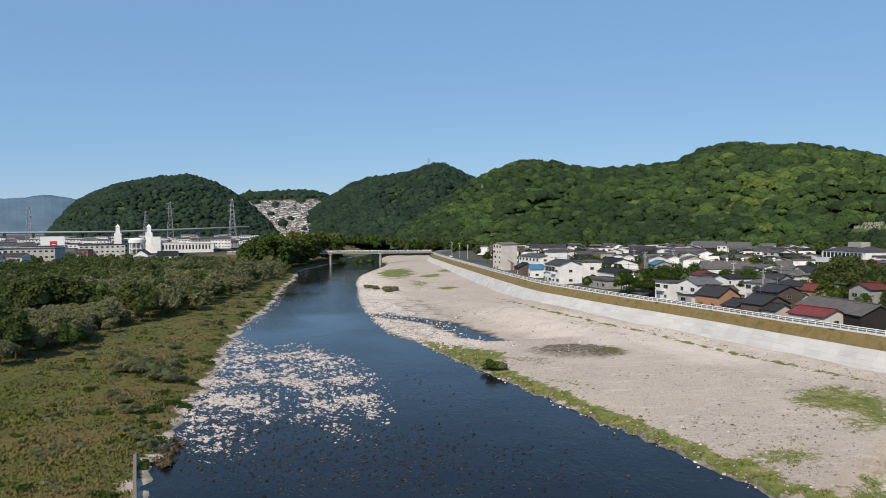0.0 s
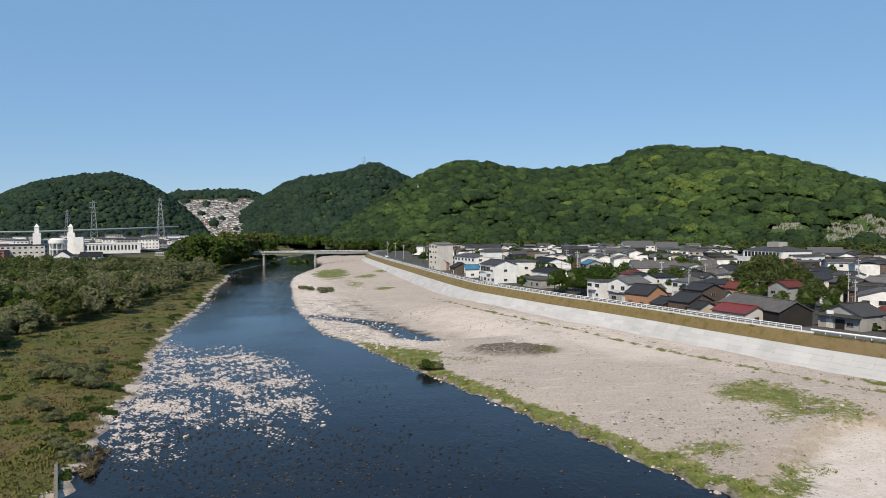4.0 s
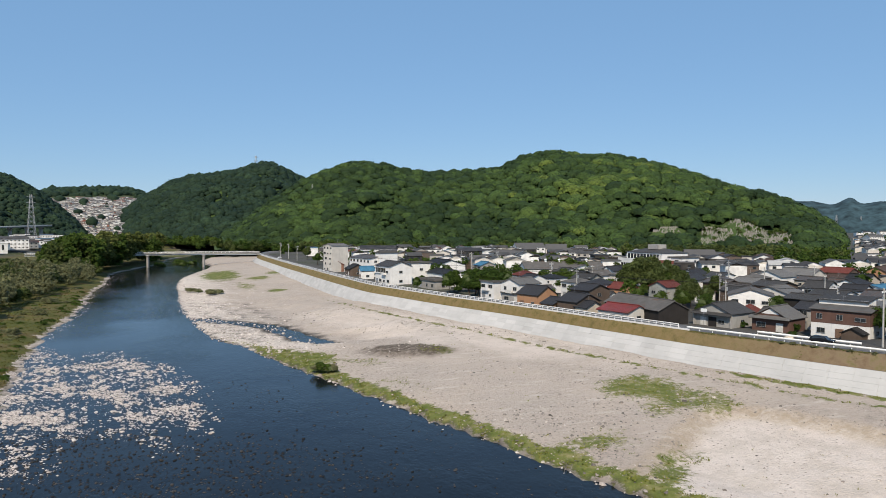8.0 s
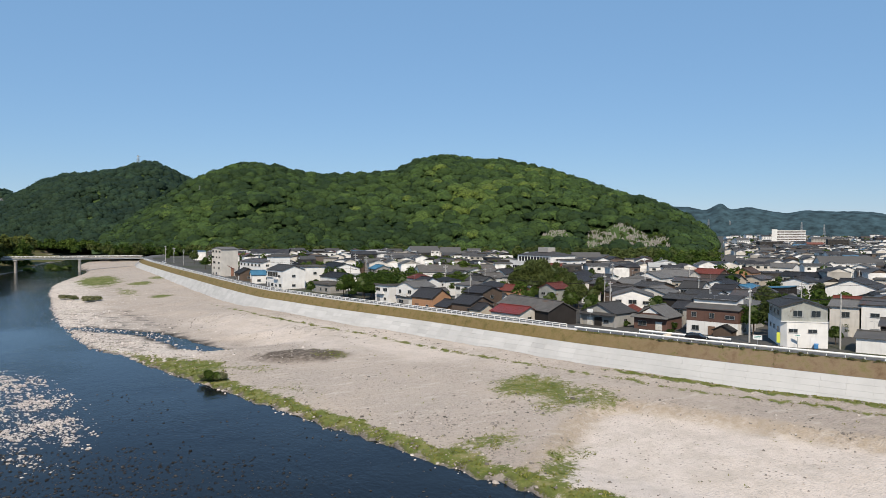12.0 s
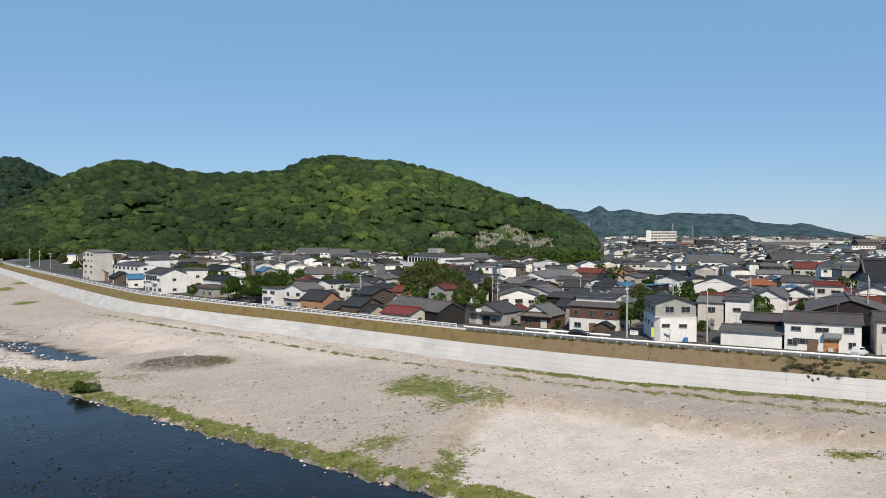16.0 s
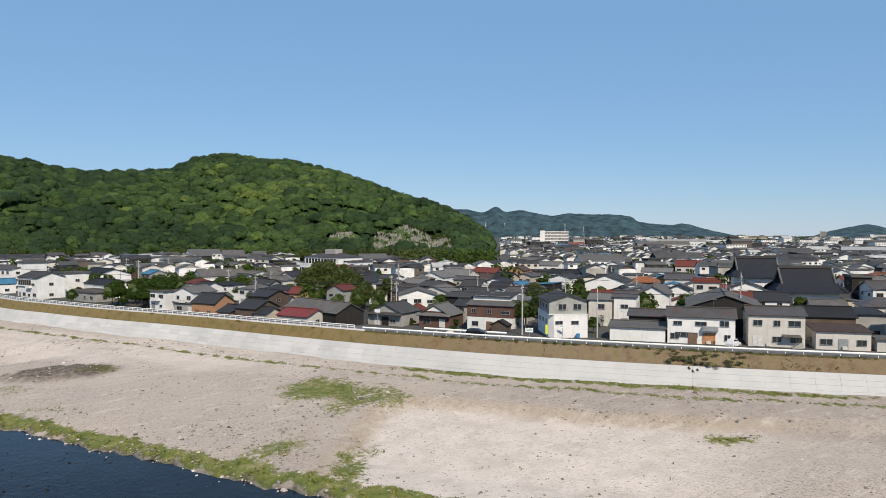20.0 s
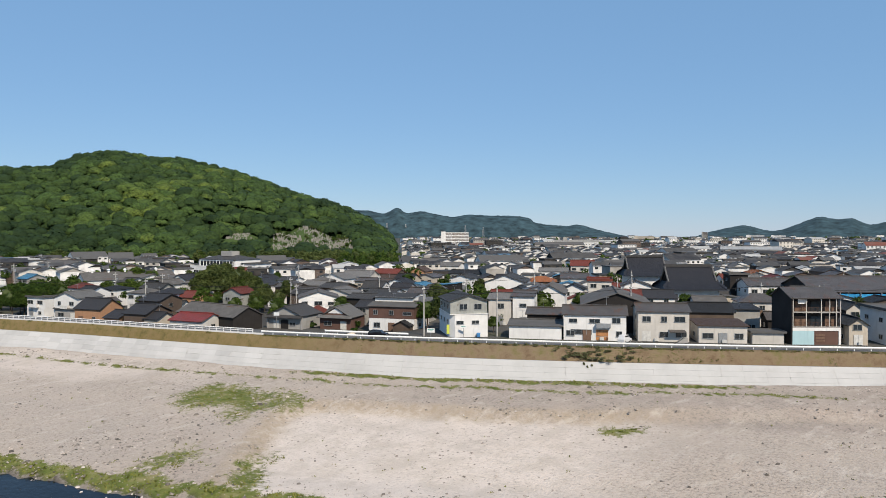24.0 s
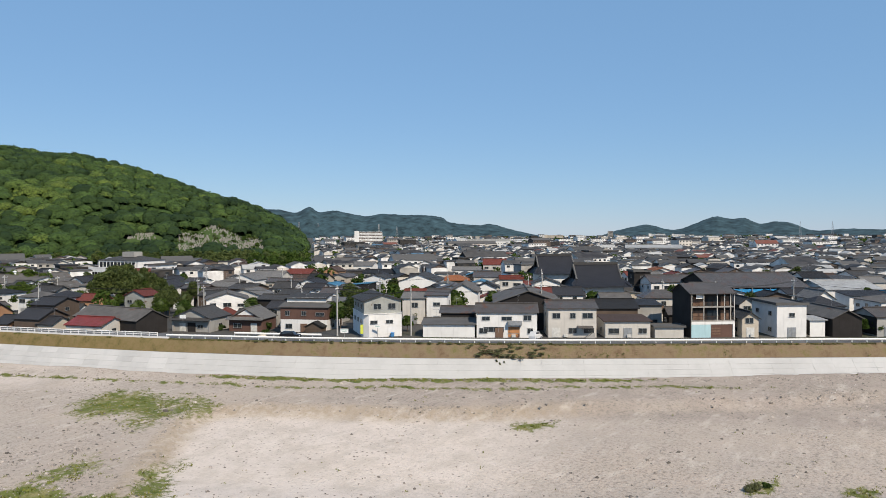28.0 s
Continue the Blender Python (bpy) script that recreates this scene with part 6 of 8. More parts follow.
# tall grove and bamboo on the left bank by the bridge
def grove():
    rs = random.Random(8)
    vs = {"bamboo": [], "dark": [], "green": []}
    for i in range(230):
        t = rs.random()
        az = -17.5 + 11.0 * t
        d = 480 + 330 * max(0, t - 0.25) + rs.uniform(0, 120)
        x, y = d * math.sin(radians(az)), d * math.cos(radians(az))
        if float(-side(LEFT, np.array([x]), np.array([y]))[0]) < 4:
            continue
        topz = float(np.interp(az, [-17.5, -16, -13, -10.5, -8.5, -7, -6.4], [9, 18, 17, 16, 18, 13, 6])) + rs.uniform(-3.5, 1)
        key = "bamboo" if 0.3 < t < 0.85 and rs.random() < 0.7 else rs.choice(("dark", "green", "green"))
        r = rs.uniform(5, 7.5)
        zc = topz - r * 0.9
        v, f = leaf_cloud(i, r, r * 1.05, 420, 1.0, 12)
        vs[key].append((v + (x, y, zc), f))
        v, f = leaf_cloud(i + 500, r, r, 260, 1.1, 8)
        vs[key].append((v + (x, y - 3, zc - r * 1.3), f))
    for key, items in vs.items():
        o, a, b = 0, [], []
        for v, f in items:
            a.append(v), b.append(f + o)
            o += len(v)
        tagged(new("woods", from_np("woods", np.concatenate(a), np.concatenate(b), LEAF[key])), "tall leafy grove on the river bank near the bridge", "woods", kind="stuff")


grove()

# low mounds of weeds and brambles over the meadow
def mounds():
    rs = np.random.RandomState(23)
    items = {"green": [], "olive": []}
    for i in range(420):
        y = 78 + 300 * rs.uniform() ** 1.5
        at = np.interp(y, LEFT[::-1, 1], LEFT[::-1, 0])
        d = rs.gamma(1.7, 11.0)
        x = at - d - 1.0
        if d > 75 or x < -0.66 * y - 5:
            continue
        hedge = wavy(np.array([x]), np.array([y]), 26, 29)[0]
        if hedge < 0.05 and rs.uniform() < 0.75:
            continue
        r = rs.uniform(0.6, 1.5) * (1 + 0.5 * smooth(6, 1, d)) * (1 + y / 500)
        key = ("green", "olive", "olive")[rs.randint(3)] if d > 5 else "green"
        v, f = leaf_cloud(i + 3000, r, r * rs.uniform(0.25, 0.42), int(130 + 60 * r), 0.14 + 0.05 * r, 8, 0.0)
        items[key].append((v, f, x, y))
    for key, lst in items.items():
        o, a, b = 0, [], []
        zs = land(np.array([q[2] for q in lst]), np.array([q[3] for q in lst]))[0]
        for (v, f, x, y), z in zip(lst, zs):
            a.append(v + (x, y, z + 0.05)), b.append(f + o)
            o += len(v)
        tagged(new("meadow_weeds", from_np("meadow_weeds", np.concatenate(a), np.concatenate(b), LEAF[key])), "low mounds of leafy weeds on the river meadow", "weeds", kind="stuff")


mounds()

# bushes on the meadow and the gravel
for bx, by, k, key in ((-67, 144, 2.0, "shrub"), (-64, 141, 1.7, "shrub"), (-69, 147, 1.5, "shrub"), (-59, 137, 1.5, "shrub"), (-57, 135, 1.1, "shrub"), (-62, 148, 1.2, "shrub"), (-71, 143, 1.2, "shrub"), (-78, 160, 1.1, "shrub"), (-66, 158, 0.9, "shrub"), (-62, 122, 0.8, "shrub"), (-58, 118, 0.9, "shrub"), (-54, 112, 0.9, "shrub"), (-47, 100, 0.9, "shrub"), (-44, 96, 0.9, "shrub"), (-71, 172, 1.0, "shrub"), (-76, 215, 1.2, "shrub"), (-84, 262, 1.3, "shrub"), (-92, 298, 1.5, "shrub"), (-90, 615, 3.5, "bush"), (-84, 628, 3, "bush"), (-97, 640, 3.5, "bush"), (-104, 598, 3, "bush")):
    tree(key, bx, by, k, ground_z(bx, by), "on the grassy river meadow", "meadow bushes", 0.8)
for bx, by, k, key in ((6.2, 150.5, 1.35, "bush"), (7.4, 149.6, 0.9, "shrub"), (4.8, 152.2, 0.9, "shrub"), (88.6, 22.2, 0.5, "shrub"), (90.2, 21.2, 0.4, "bush"), (87.4, 22.6, 0.35, "shrub"), (-47, 346, 1.3, "shrub"), (-43, 341, 1.2, "shrub"), (-36, 331, 1.5, "shrub"), (-33, 334, 1.2, "shrub"), (-38, 337, 1.1, "shrub")):
    tree(key, bx, by, k, ground_z(bx, by), "on the gravel river bed", "gravel bushes", 0.85)

# trees among the houses: kind, x, y, size
TOWN_TREES = [("broad", 115, 231, 1.15), ("broad", 119, 229, 1.2), ("broad", 122, 227, 1.25), ("light", 126, 225, 1.1), ("broad", 129, 223, 1.1), ("broad", 122, 239, 1.3), ("broad", 126, 237, 1.35), ("broad", 130, 235, 1.25), ("light", 134, 233, 1.1),
              ("light", 60, 241, 0.95), ("light", 63, 240, 1.05), ("light", 67, 239, 1.05), ("light", 70, 238, 0.9), ("light", 63, 255, 1.05), ("light", 66, 254, 1.1), ("light", 70, 253, 1.1), ("light", 73, 252, 1.0),
              ("light", 101, 266, 0.8), ("light", 105, 265, 0.85), ("light", 108, 264, 0.85), ("light", 111, 262, 0.75), ("broad", 149, 284, 1), ("broad", 154, 277, 1), ("broad", 136, 252, 0.9), ("light", 134, 266, 0.8), ("broad", 141, 245, 0.8), ("light", 113, 228, 0.65), ("light", 118, 225, 0.6), ("light", 125, 225, 0.65), ("broad", 129, 220, 0.7), ("broad", 134, 221, 0.6), ("light", 75, 278, 0.8), ("light", 76, 265, 0.8), ("light", 67, 267, 0.8), ("light", 62, 261, 0.6), ("light", 63, 244, 0.7), ("light", 70, 252, 0.6), ("light", 58, 250, 0.45), ("light", 90, 296, 0.7), ("light", 91, 287, 0.6), ("light", 104, 270, 0.7), ("light", 104, 259, 0.75), ("light", 112, 266, 0.65), ("light", 100, 270, 0.5), ("light", 116, 266, 0.5), ("pine", 106, 225, 0.32), ("pine", 87, 206, 0.4), ("bush", 96, 181, 1.2), ("bush", 96, 175, 1.2), ("shrub", 99, 173, 1.3), ("bush", 97, 188, 1), ("bush", 101, 189, 1.3), ("broad", 3, 448, 0.8), ("broad", 9, 509, 0.9), ("light", 5, 422, 0.6), ("light", 54, 349, 0.6), ("light", -11, 509, 0.6), ("light", -9, 590, 0.5), ("broad", 186, 136, 0.55), ("light", 179, 127, 0.45), ("light", 185, 138, 0.35), ("light", 121, 104, 0.45), ("light", 112, 95, 0.4), ("bush", 114, 99, 1), ("light", 133, 112, 0.35), ("pine", 259, 155, 0.6), ("broad", 244, 152, 0.55), ("light", 269, 172, 0.5), ("light", 256, 149, 0.5), ("broad", 340, 266, 0.7), ("broad", 345, 140, 0.7), ("light", 384, 160, 0.6), ("light", 227, 28, 0.8), ("light", 228, 31, 0.6), ("light", 246, 27, 0.7), ("light", 174, 22, 0.45), ("light", 180, 21, 0.45), ("light", 175, 19, 0.4), ("light", 166, 22, 0.38), ("bush", 114, 145, 1.1), ("light", 125, 199, 0.45), ("bush", 113, 182, 1.2), ("bush", 120, 174, 1), ("bush", 107, 154, 0.8), ("light", 279, 65, 0.5), ("light", 408, 116, 0.7), ("broad", 404, 130, 0.6), ("light", 213, 208, 0.4), ("light", 112, 292, 1.15), ("light", 117, 290, 1.25), ("light", 122, 287, 1.1), ("light", 104, 218, 0.6), ("light", 110, 214, 0.65), ("light", 116, 209, 0.7), ("light", 122, 204, 0.6), ("broad", 128, 203, 0.6), ("broad", 6, 424, 1.0), ("broad", 11, 416, 1.1), ("light", 4, 440, 0.9), ("light", 14, 440, 0.9), ("broad", 20, 430, 1.0), ("light", 105, 191, 0.7), ("light", 110, 187, 0.75), ("broad", 114, 192, 0.8), ("light", 55, 252, 0.95), ("light", 58, 257, 1.0), ("light", 45.5, 266, 0.6), ("light", 102, 279, 0.75), ("light", 108, 277, 0.85), ("light", 114, 275, 0.85), ("light", 119, 273, 0.75), ("light", 66, 247, 1.1), ("light", 75, 245, 1.0)]
for key, bx, by, k in TOWN_TREES:
    if side(LEVEE, np.array([float(bx)]), np.array([float(by)]))[0] > 8.5:
        tree(key, bx, by, k, None, "between the houses of the town", "town trees")


# the dark clump of trees at the foot of the hill and round the graves
def foot_woods():
    rs = random.Random(21)
    items = {"dark": [], "green": []}
    for i in range(260):
        az = rs.uniform(27, 41.5)
        d = rs.uniform(400, 470) if az > 37.5 else rs.uniform(500, 575) if az < 33 else rs.uniform(470, 560)
        r = rs.uniform(3.2, 5.6)
        z = rs.uniform(1.5, 5) + (2 if d > 520 else 0)
        if az > 37.5:
            r, z = r * 1.25, rs.uniform(2.5, 7)
        items["green" if az > 37.5 and rs.random() < 0.75 else "dark"].append((leaf_cloud(i, r, r * 0.9, 330, 0.8, 11), (d * math.sin(radians(az)), d * math.cos(radians(az)), z)))
    for i in range(230):
        az = rs.uniform(-7, 28)
        d = float(np.interp(az, [-7, -2, 8, 17, 24, 30], [770, 700, 630, 630, 606, 576])) + rs.uniform(-22, 8)
        r = rs.uniform(3.5, 6)
        items[rs.choice(("dark", "green"))].append((leaf_cloud(i + 900, r, r, 300, 0.9, 11), (d * math.sin(radians(az)), d * math.cos(radians(az)), rs.uniform(2, 6))))
    for i in range(110):
        az = rs.uniform(-12, 0.5)
        d = float(np.interp(az, [-12, -6, 0], [1235, 1005, 995])) + rs.uniform(-25, 5)
        r = rs.uniform(5, 9)
        items["green"].append((leaf_cloud(i + 1500, r, r, 200, 1.6, 10), (d * math.sin(radians(az)), d * math.cos(radians(az)), rs.uniform(0, 5))))
    height, ha, hf, ht = HILLS["hill_1"]
    for i in range(70):
        az, d = rs.uniform(31.4, 38.4), rs.uniform(598, 690)
        r0, r1 = np.interp(az, ha, hf), np.interp(az, ha, ht)
        x, y, z = height(np.array([az]), np.array([max((d - r0) / (r1 - r0), 0.0)]))
        r = rs.uniform(1.4, 3.4)
        items[rs.choice(("dark", "green"))].append((leaf_cloud(i + 2600, r, r * 0.8, 200, 0.5, 9), (float(x[0]), float(y[0]), float(z[0]) + r * 0.4)))
    for key, lst in items.items():
        o, a, b = 0, [], []
        for (v, f), c in lst:
            a.append(v + c), b.append(f + o)
            o += len(v)
        tagged(new("woods", from_np("woods", np.concatenate(a), np.concatenate(b), LEAF[key])), "dark leafy trees at the foot of the hill", "woods", kind="stuff")


foot_woods()


# graves on terraces above the town
def graves():
    height = HILLS["hill_1"][0]
    a, df, dt = HILLS["hill_1"][1:]
    rs = random.Random(2)
    stone, plinth = Shape(), Shape()
    for lo, hi, r0, r1 in ((31.8, 38.1, 602, 684), (28.3, 30.3, 645, 668)):
        r = r0
        while r < r1:
            az = lo + rs.uniform(0, 0.1)
            while az < hi:
                if rs.random() < 0.68:
                    v = (r - np.interp(az, a, df)) / (np.interp(az, a, dt) - np.interp(az, a, df))
                    x, y, z = height(np.array([az]), np.array([max(v, 0)]))
                    m = pose(float(x[0]), float(y[0]), float(z[0]), 0, 0, -az)
                    h, w = rs.uniform(0.4, 1.1), rs.uniform(0.4, 0.75)
                    plinth.box(-w * 1.3, -w * 1.3, -1.6, w * 1.3, w * 1.3, 0.4, m)
                    stone.box(-w / 2, -w / 2, 0.4, w / 2, w / 2, 0.4 + h, m)
                az += rs.uniform(0.09, 0.22)
            r += 3.4
    tagged(new("gravestones", stone.mesh("gravestones", rgbmat("grave_granite", (0.25, 0.24, 0.22), 0.7, 0, 0.45, 0.3))), "crowded pale grey gravestones on hillside terraces", "graves", kind="stuff")
    tagged(new("grave_plinths", plinth.mesh("grave_plinths", rgbmat("grave_plinth", (0.20, 0.19, 0.17), 0.8, 0, 0.3, 0.3))), "grey stone plinths under the hillside graves", "graves", kind="stuff")


graves()

# ---- the rest of the town ----
USED = []
for ob in list(scene.objects):
    if ob.parent is None and "category" in ob and ob["category"] in ("house", "warehouse", "shed", "apartment house", "factory building", "community hall", "temple"):
        kids = [c for c in ob.children if c.name.startswith("wall")]
        if kids:
            co = [ob.matrix_basis @ v.co for v in kids[0].data.vertices]
            cx, cy = sum(p.x for p in co) / len(co), sum(p.y for p in co) / len(co)
            USED.append((cx, cy, max(math.hypot(p.x - cx, p.y - cy) for p in co) * 0.82))
USED += [(109, 187, 7), (190, 86, 9), (196, 80, 8), (183, 92, 7), (213, 108, 8)]      # the temple yard
for t in TOWN_TREES:
    USED.append((t[1], t[2], 3.5 * t[3]))


def free(x, y, r):
    return all((x - a) ** 2 + (y - b) ** 2 > (r + c) ** 2 for a, b, c in USED)


def hill_free(x, y):
    az, r = math.degrees(math.atan2(x, y)), math.hypot(x, y)
    if az > 42 or az < -3:
        return az > 42 or r < 560
    limit = float(np.interp(az, [-3, 8, 17, 24, 27, 33, 37, 38, 41, 42], [560, 615, 615, 590, 495, 480, 455, 392, 388, 560]))
    return r < limit


def fill_town():
    rs = random.Random(77)
    walls = ["white"] * 15 + ["cream"] * 5 + ["beige"] * 2 + ["grey"] * 2 + ["timber"] * 3 + ["dark"] * 3 + ["brown", "metal", "concrete"]
    roofs = ["grey_tile"] * 7 + ["slate"] * 3 + ["black"] * 4 + ["pale_tile"] * 4 + ["tin"] * 4 + ["asbestos"] * 4 + ["brown_tile"] * 2 + ["red"] * 2 + ["felt", "pale_tin", "orange_tile", "blue_tin"]
    count = 0
    for ring in range(3):
        for i in range(len(LEVEE)):
            if i % 3:
                continue
            for row in range(1, 40):
                off = -(9 + row * 10.2 + rs.uniform(-2.2, 2.2))
                q = LEVEE[i] + LEVEE_N[i] * off + np.array([rs.uniform(-2, 2), rs.uniform(-2, 2)])
                x, y = float(q[0]), float(q[1])
                r = math.hypot(x, y)
                az = math.degrees(math.atan2(x, y))
                if r > 310 or r < 120 or az > 88 or not hill_free(x, y) or (ring == 0 and rs.random() < 0.3) or (az < 29 and rs.random() < 0.72):
                    continue
                w, d = rs.uniform(6.5, 11), rs.uniform(6.5, 9.5)
                if ring == 2:
                    w, d = rs.uniform(4, 6), rs.uniform(4, 6)
                if not free(x, y, 0.50 * math.hypot(w, d) * 0.92):
                    continue
                if side(LEVEE, np.array([x]), np.array([y]))[0] < 18 + d * 0.5 or abs((x - 108) * 0.60 - (y - 110) * 0.80) < 7:
                    continue
                st = rs.choice((1, 2, 2, 2, 2)) if ring < 2 else 1
                turn = face_river(x, y) + rs.choice((0, 0, 0, 90, -90)) + rs.uniform(-5, 5)
                m = Matrix.Rotation(radians(turn), 3, "Z") @ Vector((0, -d / 2, 0))
                kind = rs.choice("ggfffffhs")
                house(round(x + m.x, 1), round(y + m.y, 1), turn, round(w, 1), round(d, 1), (3.0 if st == 1 else rs.uniform(5.6, 6.8)), 0.8 if kind == "s" else rs.uniform(0.9, 1.6), kind, rs.choice(walls), rs.choice(roofs), st,
                      windows=True, sides=r < 190 and abs(turn - face_river(x, y)) < 30, seed=count)
                USED.append((x, y, 0.5 * math.hypot(w, d) * 0.92))
                count += 1
                if count >= 185:
                    return



fill_town()


def garden_trees():
    """Small green trees in the gaps between the nearer houses."""
    rs = random.Random(19)
    count = 0
    while count < 90:
        r, az = rs.uniform(150, 330), rs.uniform(8, 84)
        x, y = r * math.sin(radians(az)), r * math.cos(radians(az))
        if side(LEVEE, np.array([x]), np.array([y]))[0] < 25 or not hill_free(x, y):
            continue
        if not free(x, y, 1.0):
            continue
        key = rs.choice(("light", "light", "light", "bush", "broad"))
        tree(key, round(x, 1), round(y, 1), rs.uniform(0.55, 0.95) if key != "bush" else rs.uniform(1.2, 2.0), None, "between the houses of the town", "town trees")
        USED.append((x, y, 1.5))
        count += 1


garden_trees()


class Lots:
    """Many far buildings as one mesh with walls, roofs and windows."""

    def __init__(self):
        self.v, self.f, self.m = [], [], []

    def add(self, verts, faces, mat):
        o = len(self.v)
        self.v += verts
        for q in faces:
            self.f.append([i + o for i in q])
            self.m.append(mat)

    def house(self, x, y, z, turn, w, d, h, rise, flat=False, storeys=2):
        c, s = math.cos(turn), math.sin(turn)

        def at(px, py, pz):
            return (x + px * c - py * s, y + px * s + py * c, z + pz)

        a, b = w / 2, d / 2
        self.add([at(-a, -b, 0), at(a, -b, 0), at(a, b, 0), at(-a, b, 0), at(-a, -b, h), at(a, -b, h), at(a, b, h), at(-a, b, h)], [(0, 1, 5, 4), (1, 2, 6, 5), (2, 3, 7, 6), (3, 0, 4, 7)], 0)
        if flat:
            e = 0.25
            self.add([at(-a - e, -b - e, h), at(a + e, -b - e, h), at(a + e, b + e, h), at(-a - e, b + e, h), at(-a - e, -b - e, h + 0.5), at(a + e, -b - e, h + 0.5), at(a + e, b + e, h + 0.5), at(-a - e, b + e, h + 0.5)],
                     [(4, 5, 6, 7), (0, 1, 5, 4), (1, 2, 6, 5), (2, 3, 7, 6), (3, 0, 4, 7)], 1)
        else:
            e = 0.4
            self.add([at(-a - e, -b - e, h - 0.2), at(a + e, -b - e, h - 0.2), at(a + e, 0, h + rise), at(-a - e, 0, h + rise), at(a + e, b + e, h - 0.2), at(-a - e, b + e, h - 0.2)], [(0, 1, 2, 3), (4, 5, 3, 2)], 1)
            self.add([at(-a, -b, h), at(-a, b, h), at(-a, 0, h + rise - 0.1), at(a, -b, h), at(a, b, h), at(a, 0, h + rise - 0.1)], [(1, 0, 2), (3, 4, 5)], 0)
        n = max(1, int(w / 3.2))
        for k in range(storeys):
            zz = (k + 0.42) * h / storeys
            hh = 1.1
            for i in range(n):
                px = -a + (i + 0.5) * w / n
                self.add([at(px - 0.75, -b - 0.05, zz), at(px + 0.75, -b - 0.05, zz), at(px + 0.75, -b - 0.05, zz + hh), at(px - 0.75, -b - 0.05, zz + hh)], [(0, 1, 2, 3)], 2)

    def put(self, name, mats, label):
        me = bpy.data.meshes.new(name)
        me.from_pydata(self.v, [], self.f)
        for m in mats:
            me.materials.append(m)
        me.polygons.foreach_set("material_index", np.array(self.m, np.int32))
        return tagged(new(name, me), label, "houses", kind="stuff")


def island(name, stops, rough=0.7):
    m = Mat(name, rough)
    r = m.ramp(m.node("ShaderNodeNewGeometry").outputs["Random Per Island"], stops)
    m.color(m.mix(m.ramp(m.noise(0.3, 4, 0.6, None, True), [(0.3, (0.4, 0.4, 0.4)), (0.6, (0, 0, 0))]), r, (0.12, 0.115, 0.11)))
    for e in m.t.nodes:
        if e.bl_idname == "ShaderNodeValToRGB" and len(e.color_ramp.elements) > 3:
            e.color_ramp.interpolation = "CONSTANT"
    return m.m


FAR_WALL = island("town_walls", [(0.0, (0.78, 0.77, 0.75)), (0.52, (0.62, 0.58, 0.52)), (0.66, (0.36, 0.34, 0.31)), (0.76, (0.12, 0.09, 0.075)), (0.85, (0.030, 0.027, 0.025))])
LEFT_WALL = island("shop_walls", [(0.0, (0.80, 0.79, 0.77)), (0.66, (0.62, 0.59, 0.54)), (0.82, (0.40, 0.39, 0.37)), (0.92, (0.30, 0.13, 0.10)), (0.96, (0.14, 0.22, 0.32))])
FAR_ROOF = island("town_roofs", [(0.0, (0.054, 0.053, 0.053)), (0.34, (0.028, 0.028, 0.031)), (0.60, (0.090, 0.087, 0.084)), (0.80, (0.046, 0.039, 0.034)), (0.90, (0.40, 0.40, 0.39)), (0.955, (0.17, 0.06, 0.042)), (0.985, (0.07, 0.16, 0.25))])


def far_town():
    rs = random.Random(5)
    lots = Lots()
    r = 225.0
    while r < 3600:
        step = 13.5 + (r - 400) * 0.012
        az = -2.0 if r < 610 else 41.0
        while az < 92:
            a = az + rs.uniform(-0.3, 0.3) * math.degrees(step / r)
            rr = r + rs.uniform(-0.4, 0.4) * step
            x, y = rr * math.sin(radians(a)), rr * math.cos(radians(a))
            if hill_free(x, y) and rs.random() < (0.86 if a > 29 or r > 440 else 0.42) and r > (300 if a > 36 else 225) and side(LEVEE[::6], np.array([x]), np.array([y]))[0] > 30 and free(x, y, 5.5):
                big = rs.random() < (0.025 if r < 800 else 0.10)
                if big:
                    fl = rs.random() < 0.6
                    st = rs.choice((2, 2, 3, 3, 4)) if r > 800 else 2
                    lots.house(x, y, TOWN_Z, rs.uniform(-0.25, 0.25) - radians(a) * 0.6, rs.uniform(14, 30), rs.uniform(10, 18), 3.1 * st + 1.0, rs.uniform(2, 3.5), fl, st)
                else:
                    st = rs.choice((1, 2, 2, 2))
                    lots.house(x, y, TOWN_Z, rs.choice((0, 1.57, 1.57)) + rs.uniform(-0.2, 0.2) - radians(a) * 0.7, rs.uniform(7, 12) * (1 + (r - 400) / 4000), rs.uniform(7, 10), 3.2 if st == 1 else 6.4, rs.uniform(1.0, 1.8), rs.random() < 0.15, st)
            az += math.degrees(step / r)
        r += step * (1.05 if r < 1200 else 1.5)
    lots.put("distant_houses", [FAR_WALL, FAR_ROOF, GLASS], "crowded grey-roofed houses stretching across the plain")


far_town()


